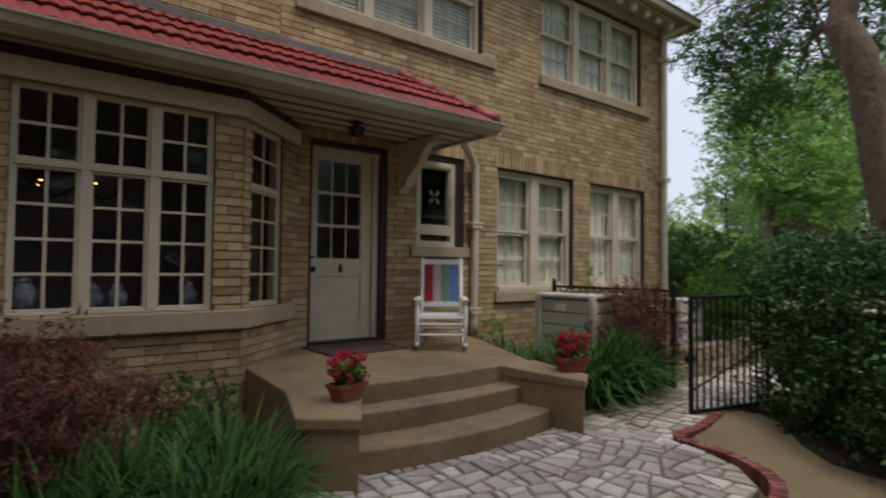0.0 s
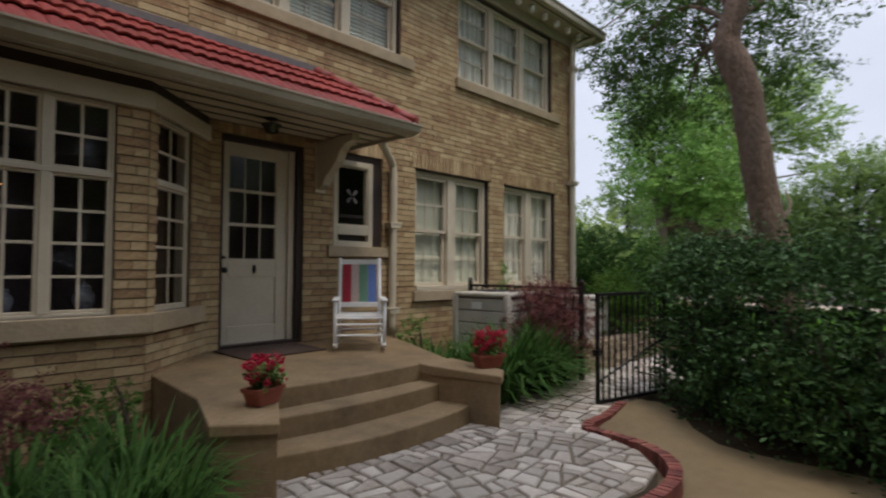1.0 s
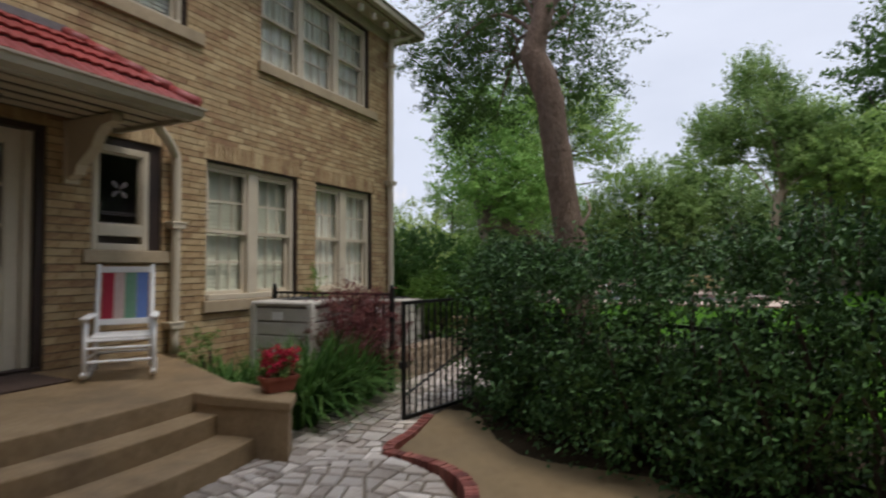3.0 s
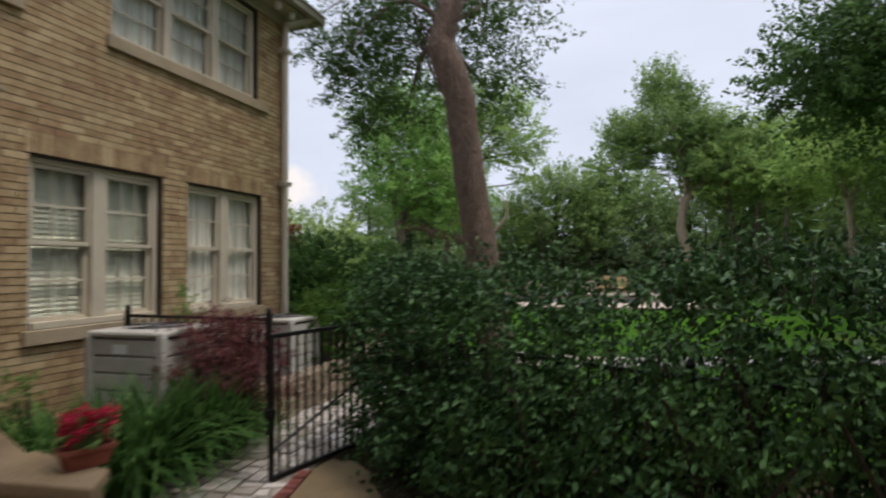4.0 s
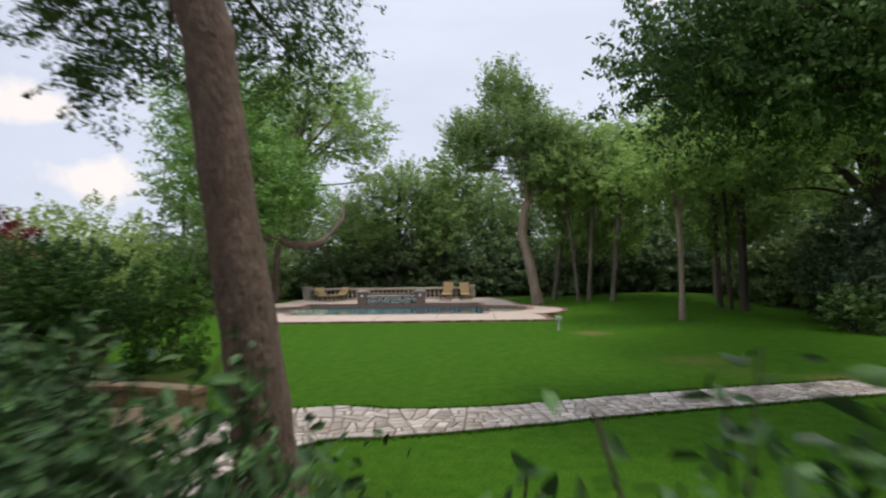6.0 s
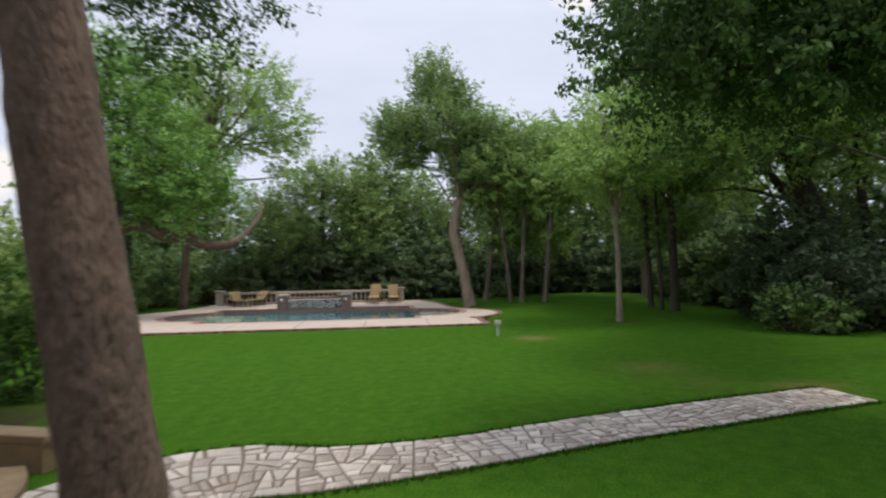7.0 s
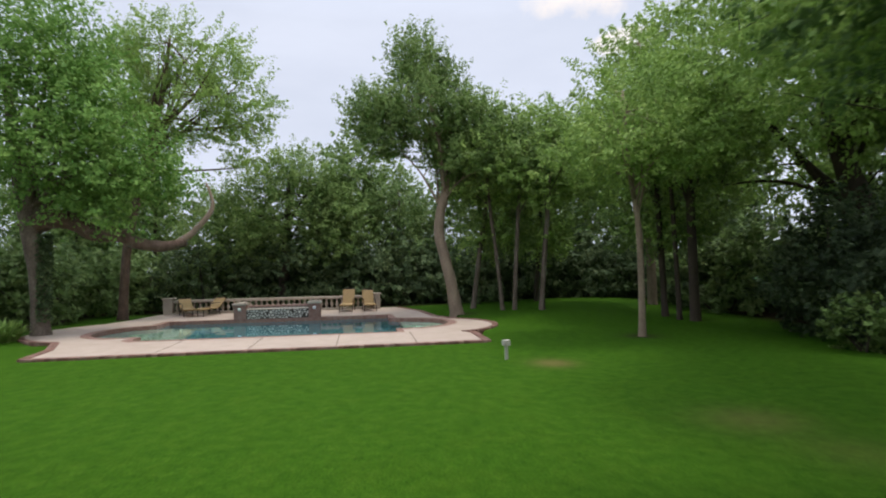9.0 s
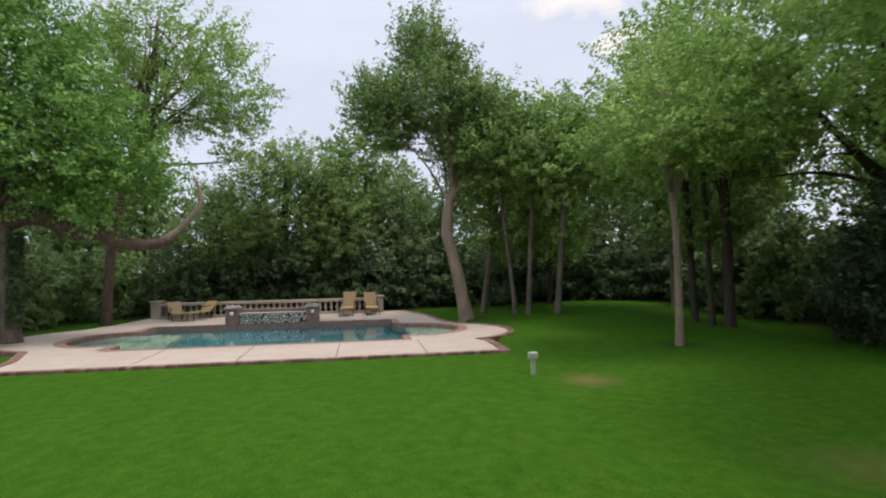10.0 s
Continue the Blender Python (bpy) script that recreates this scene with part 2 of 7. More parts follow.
RUBBER = material("brown mat", [(0.0374, 0.0225, 0.0168), (0.0935, 0.0570, 0.0420)], 0.95, 30, bump=0.8)


def ground_material():
    m = material("lawn", [(0.021, 0.068, 0.004), (0.036, 0.1, 0.0062), (0.057, 0.128, 0.01)], 0.95, 5.0, bump=1.0, bump_scale=55, spec=0.05, stain=0.25, stain_color=(0.05, 0.1, 0.006))
    nt = m.node_tree
    N, L = nt.nodes.new, nt.links.new
    bs = nt.nodes["Principled BSDF"]
    col = bs.inputs["Base Color"].links[0].from_socket
    geo, sep, mx = N("ShaderNodeNewGeometry"), N("ShaderNodeSeparateXYZ"), N("ShaderNodeMix")
    att = N("ShaderNodeAttribute")
    att.attribute_name = "bare"
    noi, rmp = N("ShaderNodeTexNoise"), N("ShaderNodeValToRGB")
    noi.inputs["Scale"].default_value, noi.inputs["Detail"].default_value = 9, 8
    L(geo.outputs["Position"], noi.inputs["Vector"]), L(noi.outputs["Fac"], rmp.inputs["Fac"])
    rmp.color_ramp.elements[0].color, rmp.color_ramp.elements[1].color = (0.018, 0.013, 0.008, 1), (0.055, 0.04, 0.025, 1)
    mx.data_type = "RGBA"
    L(att.outputs["Fac"], mx.inputs["Factor"]), L(col, mx.inputs["A"]), L(rmp.outputs["Color"], mx.inputs["B"]), 
    dry, tan = N("ShaderNodeAttribute"), N("ShaderNodeMix")
    dry.attribute_name, tan.data_type = "dry", "RGBA"
    tan.inputs["B"].default_value = (0.2, 0.13, 0.06, 1)
    fine, span, dab = N("ShaderNodeTexNoise"), N("ShaderNodeMapRange"), N("ShaderNodeHueSaturation")
    fine.inputs["Scale"].default_value, fine.inputs["Detail"].default_value, fine.inputs["Roughness"].default_value = 42, 5, 0.7
    span.inputs["From Min"].default_value, span.inputs["From Max"].default_value = 0.3, 0.7
    span.inputs["To Min"].default_value, span.inputs["To Max"].default_value = 0.62, 1.4
    L(geo.outputs["Position"], fine.inputs["Vector"]), L(fine.outputs["Fac"], span.inputs["Value"]), L(span.outputs["Result"], dab.inputs["Value"])
    L(mx.outputs["Result"], dab.inputs["Color"])
    L(dry.outputs["Fac"], tan.inputs["Factor"]), L(dab.outputs["Color"], tan.inputs["A"]), L(tan.outputs["Result"], bs.inputs["Base Color"])
    return m


LAWN = ground_material()
STACK = material("tan stacked stone", [(0.15, 0.105, 0.068), (0.27, 0.21, 0.145)], 0.85, 6, bump=0.6, vary=0.3)


# ---- mesh helpers ----
def smooth(a, b, x):
    t = min(1.0, max(0.0, (x - a) / (b - a)))
    return t * t * (3 - 2 * t)


class Shape:
    """Verts and faces of one part."""

    def __init__(self):
        self.v, self.f = [], []

    def add(self, vs, fs, m=None):
        n = len(self.v)
        self.v += [tuple(m @ Vector(p)) if m else tuple(p) for p in vs]
        self.f += [tuple(i + n for i in q) for q in fs]
        return self

    def box(self, x0, y0, z0, x1, y1, z1, m=None):
        vs = [(x, y, z) for z in (z0, z1) for y in (y0, y1) for x in (x0, x1)]
        return self.add(vs, [(0, 2, 3, 1), (4, 5, 7, 6), (0, 1, 5, 4), (2, 6, 7, 3), (0, 4, 6, 2), (1, 3, 7, 5)], m)

    def prism(self, outline, z0, z1, m=None):
        n = len(outline)
        low = [z0(x, y) if callable(z0) else z0 for x, y in outline]
        top = [z1(x, y) if callable(z1) else z1 for x, y in outline]
        vs = [(x, y, z) for (x, y), z in zip(outline, low)] + [(x, y, z) for (x, y), z in zip(outline, top)]
        return self.add(vs, [tuple(range(n - 1, -1, -1)), tuple(range(n, 2 * n))] + [(i, (i + 1) % n, n + (i + 1) % n, n + i) for i in range(n)], m)

    def tube(self, pts, radii, sides=10, cap=True, wobble=0.0, rng=None):
        pts = [Vector(p) for p in pts]
        if not hasattr(radii, "__len__"):
            radii = [radii] * len(pts)
        n0, ref = len(self.v), Vector((0.31, 0.95, 0.05))
        for i, p in enumerate(pts):
            d = (pts[min(i + 1, len(pts) - 1)] - pts[max(i - 1, 0)]).normalized()
            a = d.cross(ref)
            a = a.normalized() if a.length > 1e-3 else d.orthogonal().normalized()
            b = d.cross(a)
            for k in range(sides):
                w = 1 + (rng.uniform(-wobble, wobble) if rng is not None else 0)
                self.v.append(tuple(p + float(radii[i] * w) * (a * math.cos(2 * math.pi * k / sides) + b * math.sin(2 * math.pi * k / sides))))
        for i in range(len(pts) - 1):
            for k in range(sides):
                q = n0 + i * sides
                self.f.append((q + k, q + (k + 1) % sides, q + sides + (k + 1) % sides, q + sides + k))
        if cap:
            self.f.append(tuple(n0 + k for k in range(sides - 1, -1, -1)))
            self.f.append(tuple(n0 + (len(pts) - 1) * sides + k for k in range(sides)))
        return self

    def lathe(self, profile, sides=20, m=None):
        n, vs, fs = len(profile), [], []
        for r, z in profile:
            vs += [(r * math.cos(2 * math.pi * k / sides), r * math.sin(2 * math.pi * k / sides), z) for k in range(sides)]
        for i in range(n - 1):
            fs += [(i * sides + k, i * sides + (k + 1) % sides, (i + 1) * sides + (k + 1) % sides, (i + 1) * sides + k) for k in range(sides)]
        fs += [tuple(range(sides - 1, -1, -1)), tuple((n - 1) * sides + k for k in range(sides))]
        return self.add(vs, fs, m)

    def mesh(self, name, mat, soft=False):
        me = bpy.data.meshes.new(name)
        me.from_pydata(self.v, [], self.f)
        me.materials.append(mat)
        if soft:
            me.shade_smooth()
        return me


def part(name, shape, mat, parent=None, label="", bevel=0.0, soft=False, m=None):
    ob = new(name, shape.mesh(name, mat, soft))
    if m is not None:
        ob.matrix_basis = m
    ob.parent = parent
    if bevel:
        b = ob.modifiers.new("edge", "BEVEL")
        b.width, b.segments, b.limit_method = bevel, 2, "ANGLE"
    if label:
        tagged(ob, label)
    return ob


def thing(name, label, category, m=None, group="", kind=""):
    ob = new(name)
    ob.empty_display_size = 0.1
    if m is not None:
        ob.matrix_basis = m
    return tagged(ob, label, category, group, kind)


def curve_pts(pts, n=8):
    """Points along a smooth curve through pts."""
    P = [Vector(p) for p in pts]
    out = []
    for i in range(len(P) - 1):
        a, b, c, d = P[max(i - 1, 0)], P[i], P[i + 1], P[min(i + 2, len(P) - 1)]
        for k in range(n):
            t = k / n
            out.append(0.5 * ((2 * b) + (c - a) * t + (2 * a - 5 * b + 4 * c - d) * t * t + (3 * b - a - 3 * c + d) * t ** 3))
    return out + [P[-1]]


def quads(name, V, per, mat, parent=None, label=""):
    """V: array (n, k, 3) of leaves, each k corners; per: faces of one leaf."""
    n, k = V.shape[:2]
    me = bpy.data.meshes.new(name)
    me.vertices.add(n * k)
    me.vertices.foreach_set("co", V.reshape(-1).astype(np.float32))
    loops = np.concatenate([np.array(f) for f in per])
    sizes = np.array([len(f) for f in per])
    idx = (np.arange(n)[:, None] * k + loops[None, :]).reshape(-1)
    me.loops.add(len(idx))
    me.loops.foreach_set("vertex_index", idx.astype(np.int32))
    tot = np.tile(sizes, n)
    me.polygons.add(len(tot))
    me.polygons.foreach_set("loop_start", (np.cumsum(tot) - tot).astype(np.int32))
    me.update(calc_edges=True)
    me.materials.append(mat)
    ob = new(name, me)
    ob.parent = parent
    if label:
        tagged(ob, label)
    return ob


def leaf_array(P, size, rng, up=0.5, aspect=0.5, fold=False, out=None, jitter=1.0):
    """Leaves at P with sizes round size, turned at random, their faces leaning upward by up and along out."""
    n = len(P)
    nor = rng.normal(size=(n, 3)) * jitter
    nor[:, 2] += up * 2 * jitter
    if out is not None:
        nor += out
    nor /= np.linalg.norm(nor, axis=1)[:, None] + 1e-9
    d = np.cross(nor, rng.normal(size=(n, 3)))
    d /= np.linalg.norm(d, axis=1)[:, None] + 1e-9
    s = np.cross(nor, d)
    L = (size * rng.uniform(0.6, 1.35, n))[:, None]
    W = L * aspect
    if fold:
        h = nor * L * 0.13
        return np.stack([P - d * L * 0.5, P - d * L * 0.12 + s * W * 0.5 + h, P + d * L * 0.28 + s * W * 0.34 + h, P + d * L * 0.5, P + d * L * 0.28 - s * W * 0.34 + h, P - d * L * 0.12 - s * W * 0.5 + h], axis=1)
    return np.stack([P - d * L * 0.5, P - d * L * 0.05 + s * W * 0.5, P + d * L * 0.5, P + d * L * 0.05 - s * W * 0.5], axis=1)


LEAF4, LEAF6 = [(0, 1, 2, 3)], [(0, 1, 2, 3), (0, 3, 4, 5)]


def blob_points(blobs, clusters, per, rng, spread=0.45, flat=0.6, shell=0.55, long=1.5, rise=0.35):
    """Leaf places in sprays that grow outward from ellipsoids (cx, cy, cz, rx, ry, rz): places, spray centres, facings."""
    B = np.array(blobs, float)
    w = (B[:, 3] * B[:, 4] * B[:, 5]) ** 0.8
    pick = rng.choice(len(B), clusters, p=w / w.sum())
    u = rng.normal(size=(clusters, 3))
    u /= np.linalg.norm(u, axis=1)[:, None]
    r = shell + (1 - shell) * rng.random(clusters) ** 0.6
    r *= 1 + 0.2 * np.sin(u[:, 0] * 7 + pick) * np.cos(u[:, 1] * 6 + u[:, 2] * 5)
    C = B[pick, :3] + u * r[:, None] * B[pick, 3:]
    S = spread * rng.uniform(0.55, 1.4, clusters)
    ax = u + np.array([0, 0, rise]) + rng.normal(0, 0.4, (clusters, 3))
    ax /= np.linalg.norm(ax, axis=1)[:, None]
    q = rng.random((clusters, per)) ** 0.85
    v = rng.normal(size=(clusters, per, 3))
    v /= np.linalg.norm(v, axis=2)[:, :, None]
    wide = (S[:, None] * (1 - 0.72 * q) * rng.random((clusters, per)) ** 0.4)[:, :, None]
    P = C[:, None] + ax[:, None] * (S[:, None] * long * (q * 1.5 - 0.55))[:, :, None] + v * wide * 0.85 * np.array([1.0, 1.0, flat])
    out = v * 0.9 + ax[:, None] * 0.35 + u[:, None] * 0.55 + np.array([0, 0, 0.55])
    out /= np.linalg.norm(out, axis=2)[:, :, None]
    return P.reshape(-1, 3), C, out.reshape(-1, 3)


def tree(name, label, trunk, radii, blobs, clusters, per, leaf, mat, bark, seed, spread=0.45, limbs=9, group="", flat=0.6, shell=0.5, aspect=0.5, limb_r=0.35, up=0.1, fork=0.6, long=1.5, rise=0.35):
    rng = np.random.default_rng(seed)
    t = thing(name, label, "tree", group=group)
    path = curve_pts(trunk, 6)
    k = np.linspace(0, len(radii) - 1, len(path))
    rr = np.interp(k, range(len(radii)), radii)
    sh = Shape()
    flare = [r * (1 + 0.55 * math.exp(-max(0, p.z - path[0].z) / 0.25)) for p, r in zip(path, rr)]
    sh.tube(path, flare, 14, wobble=0.045, rng=rng)
    part("trunk", sh, bark, t, soft=True)
    P, C, out = blob_points(blobs, clusters, per, rng, spread, flat, shell, long, rise)
    wood = Shape()
    n0 = int(len(path) * fork)
    for i in range(limbs):
        goal = Vector(C[rng.integers(len(C))])
        j = int(rng.integers(n0, len(path)))
        a = path[j]
        mid = a.lerp(goal, 0.45) + Vector((rng.uniform(-0.35, 0.35), rng.uniform(-0.35, 0.35), rng.uniform(-0.1, 0.5)))
        pts = curve_pts([a, mid, goal], 5)
        r0 = rr[j] * limb_r * rng.uniform(0.7, 1.2)
        part("limb", Shape().tube(pts, [r0 * (1 - 0.85 * q / (len(pts) - 1)) for q in range(len(pts))], 7), bark, t, soft=True)
        for _ in range(3):
            b = pts[int(rng.integers(3, len(pts)))]
            near = C[np.argsort(((C - np.array(b)) ** 2).sum(1))[int(rng.integers(1, 25))]]
            e = Vector(near)
            q2 = curve_pts([b, b.lerp(e, 0.5) + Vector((rng.uniform(-0.15, 0.15), rng.uniform(-0.15, 0.15), 0.1)), e], 3)
            wood.tube(q2, [r0 * 0.34 * (1 - 0.8 * q / (len(q2) - 1)) for q in range(len(q2))], 4)
    tagged(part("twigwork", wood, bark, t, soft=True), kind="stuff")
    quads("crown", leaf_array(P, leaf, rng, up, aspect, out=out * 1.2, jitter=0.55), LEAF4, mat, t)
    return t


def bush(name, label, blobs, clusters, per, leaf, mat, seed, spread=0.2, category="shrub", group="", shell=0.6, aspect=0.5, stems=6, bark=None, fold=False, up=0.15, flat=0.8, long=1.3):
    rng = np.random.default_rng(seed)
    t = thing(name, label, category, group=group)
    P, C, out = blob_points(blobs, clusters, per, rng, spread, flat, shell, long)
    B = np.array(blobs, float)
    base = min(b[2] - b[5] for b in blobs)
    P[:, 2] = np.maximum(P[:, 2], base + 0.02)
    sh = Shape()
    for _ in range(stems):
        e = Vector(C[rng.integers(len(C))])
        i = int(np.argmin(((B[:, :2] - np.array(e)[:2]) ** 2).sum(1)))
        a = Vector((B[i, 0] + rng.uniform(-0.12, 0.12), B[i, 1] + rng.uniform(-0.12, 0.12), base))
        pts = curve_pts([a, a.lerp(e, 0.5) + Vector((0, 0, 0.12)), e], 3)
        sh.tube(pts, [0.018 * (1 - 0.7 * q / (len(pts) - 1)) * (1 + B[i, 5]) for q in range(len(pts))], 5)
    tagged(part("stemwork", sh, bark or BARK_DARK, t), kind="stuff")
    quads("foliage", leaf_array(P, leaf, rng, up, aspect, fold, out * 1.1, 0.6), LEAF6 if fold else LEAF4, mat, t)
    return t


def strap_clump(name, label, x, y, z, n, length, seed, width=0.026, spread=0.17, mat=None, droop=1.0, group=""):
    """A tuft of arching strap leaves."""
    rng = np.random.default_rng(seed)
    t = thing(name, label, "plant", group=group)
    a = rng.uniform(0, 2 * math.pi, n)
    r = spread * np.sqrt(rng.random(n))
    L = length * rng.uniform(0.55, 1.15, n)
    lean = rng.uniform(0.3, 1.05, n) * droop
    base = np.stack([x + r * np.cos(a), y + r * np.sin(a), np.full(n, z)], 1)
    a2 = a + rng.normal(0, 0.5, n)
    d = np.stack([np.cos(a2), np.sin(a2), np.zeros(n)], 1)
    s = np.stack([-np.sin(a2), np.cos(a2), np.zeros(n)], 1)
    rows = []
    for q, w in ((0, 0.7), (0.35, 1.0), (0.7, 0.8), (1.0, 0.08)):
        up = L * (q - 0.84 * lean * q * q)
        p = base + d * (L * lean * 0.75 * q ** 1.6)[:, None]
        p[:, 2] += up
        rows += [p - s * width * w * 0.5, p + s * width * w * 0.5]
    V = np.stack(rows, 1)
    for q in range(4):
        quads("leaf_fan", V[(a % 6.2832) // 1.5708 == q], [(0, 1, 3, 2), (2, 3, 5, 4), (4, 5, 7, 6)], mat or LEAF_GRASS, t)
    return t


def cell(site, others, box, gap):
    """The Voronoi cell of site within a convex outline, drawn in by gap."""
    poly = list(box)
    near = sorted(others, key=lambda o: (o[0] - site[0]) ** 2 + (o[1] - site[1]) ** 2)[:18]
    for ox, oy in near:
        dx, dy = ox - site[0], oy - site[1]
        d = math.hypot(dx, dy)
        if d < 1e-6:
            continue
        nx, ny = dx / d, dy / d
        c = nx * (site[0] + ox) / 2 + ny * (site[1] + oy) / 2 - gap / 2
        res = []
        for i, p in enumerate(poly):
            q = poly[(i + 1) % len(poly)]
            sp, sq = nx * p[0] + ny * p[1] - c, nx * q[0] + ny * q[1] - c
            if sp <= 0:
                res.append(p)
            if (sp < 0) != (sq < 0) and abs(sp - sq) > 1e-12:
                t = sp / (sp - sq)
                res.append((p[0] + (q[0] - p[0]) * t, p[1] + (q[1] - p[1]) * t))
        poly = res
        if len(poly) < 3:
            return []
    return poly


def sites_in(box, pitch, rng):
    xs, ys = [p[0] for p in box], [p[1] for p in box]
    out, y, row = [], min(ys), 0
    while y < max(ys) + pitch:
        x = min(xs) - pitch * (0.5 if row % 2 else 0)
        while x < max(xs) + pitch:
            out.append((x + rng.uniform(-0.42, 0.42) * pitch, y + rng.uniform(-0.42, 0.42) * pitch))
            x += pitch
        y += pitch * 0.9
        row += 1
    return out


def area2(p):
    return 0.5 * sum(p[i][0] * p[(i + 1) % len(p)][1] - p[(i + 1) % len(p)][0] * p[i][1] for i in range(len(p)))


def cut(poly, nx, ny, c):
    """The part of a convex outline on the low side of a line."""
    res = []
    for i, p in enumerate(poly):
        q = poly[(i + 1) % len(poly)]
        sp, sq = nx * p[0] + ny * p[1] - c, nx * q[0] + ny * q[1] - c
        if sp <= 0:
            res.append(p)
        if (sp < 0) != (sq < 0) and abs(sp - sq) > 1e-12:
            t = sp / (sp - sq)
            res.append((p[0] + (q[0] - p[0]) * t, p[1] + (q[1] - p[1]) * t))
    return res


def inset(poly, d):
    """A convex outline drawn in by d on every side."""
    if area2(poly) < 0:
        poly = poly[::-1]
    out = poly
    for i, p in enumerate(poly):
        q = poly[(i + 1) % len(poly)]
        L = math.hypot(q[0] - p[0], q[1] - p[1])
        if L > 1e-6 and len(out) > 2:
            nx, ny = (q[1] - p[1]) / L, -(q[0] - p[0]) / L
            out = cut(out, nx, ny, nx * p[0] + ny * p[1] - d)
    return out


def chunky(poly):
    """How compact an outline is: its area over its girth squared, less for sharp corners."""
    if len(poly) < 3:
        return 0.0
    n, girth, sharp = len(poly), 0.0, 0.0
    for i in range(n):
        a, b, c = poly[i - 1], poly[i], poly[(i + 1) % n]
        u, v = (a[0] - b[0], a[1] - b[1]), (c[0] - b[0], c[1] - b[1])
        lu, lv = math.hypot(*u), math.hypot(*v)
        girth += lv
        if lu * lv > 1e-9:
            sharp = max(sharp, (u[0] * v[0] + u[1] * v[1]) / (lu * lv))
    return abs(area2(poly)) / (girth * girth + 1e-9) * (1.0 - 0.75 * max(0.0, sharp - 0.2))


def crazy(poly, lo, hi, gap, rng):
    """Crazy paving: an outline broken by random cuts into angular stones."""
    todo, out = [poly], []
    while todo:
        a = todo.pop()
        if len(a) < 3:
            continue
        if abs(area2(a)) < rng.uniform(lo, hi):
            b = inset(a, gap / 2 * rng.uniform(0.8, 1.3))
            if len(b) > 2 and abs(area2(b)) > lo * 0.12:
                out.append(b)
            continue
        p, q = max(((p, q) for p in a for q in a), key=lambda e: (e[0][0] - e[1][0]) ** 2 + (e[0][1] - e[1][1]) ** 2)
        best = None
        for _ in range(7):
            ang = math.atan2(q[1] - p[1], q[0] - p[0]) + rng.uniform(-0.8, 0.8)
            nx, ny = math.cos(ang), math.sin(ang)
            k = 0.5 + rng.uniform(-0.2, 0.2)
            c = nx * (p[0] + (q[0] - p[0]) * k) + ny * (p[1] + (q[1] - p[1]) * k)
            halves = [cut(a, nx, ny, c), cut(a, -nx, -ny, -c)]
            score = min(chunky(h) for h in halves)
            if best is None or score > best[0]:
                best = (score, halves)
        todo += best[1]
    return out


def shrink(poly, d):
    cx, cy = sum(p[0] for p in poly) / len(poly), sum(p[1] for p in poly) / len(poly)
    return [(cx + (x - cx) * max(0.2, 1 - d / max(0.02, math.hypot(x - cx, y - cy))), cy + (y - cy) * max(0.2, 1 - d / max(0.02, math.hypot(x - cx, y - cy)))) for x, y in poly]


def slab_piece(name, poly, top, thick, mat, parent):
    """One stone: a flat piece with a chamfered upper edge."""
    if area2(poly) < 0:
        poly = poly[::-1]
    n = len(poly)
    inner = shrink(poly, 0.012)
    cx, cy = sum(p[0] for p in poly) / n, sum(p[1] for p in poly) / n
    vs = [(x - cx, y - cy, top(x, y) - thick) for x, y in poly] + [(x - cx, y - cy, top(x, y) - 0.008) for x, y in poly] + [(x - cx, y - cy, top(x, y)) for x, y in inner]
    fs = [(i, (i + 1) % n, n + (i + 1) % n, n + i) for i in range(n)] + [(n + i, n + (i + 1) % n, 2 * n + (i + 1) % n, 2 * n + i) for i in range(n)] + [tuple(range(2 * n, 3 * n))]
    return part(name, Shape().add(vs, fs), mat, parent, m=Matrix.Translation((cx, cy, 0)))
# ---- ground ----
WALL_Y = 5.04      # face of the main facade
BAY_Y = 4.32        # face of the bay
PORCH = 0.36
LAND = -0.12        # the flagstone landing


def porch_z(x, y):
    return 0.352 - 0.03 * (WALL_Y - y)



def lawn_z(x, y):
    z = -0.15 - 0.07 * smooth(5.2, 9.4, x) - 0.06 * smooth(13, 20, x)
    z += 0.3 * math.exp(-((x - 33) ** 2 / 30 + (y + 10) ** 2 / 30))
    z += 0.12 * math.exp(-((x - 16) ** 2 / 30 + (y + 9) ** 2 / 14))
    main = smooth(24.6, 25.5, x) * smooth(33.0, 31.9, x) * smooth(-3.2, -2.4, y) * smooth(8.5, 7.8, y)
    apse = smooth(25.9, 26.5, x) * smooth(31.2, 30.4, x) * smooth(6.0, 7.0, y) * smooth(10.2, 9.3, y)
    z -= 1.6 * max(main, apse)
    low = smooth(2.45, 1.95, y) * smooth(5.0, 4.3, x)
    return z - 0.1 * low


def path_top(x, y):
    return max(-0.12 - 0.07 * smooth(5.2, 9.4, x), lawn_z(x, y) + 0.022 if x > 9 else -1) - 0.005


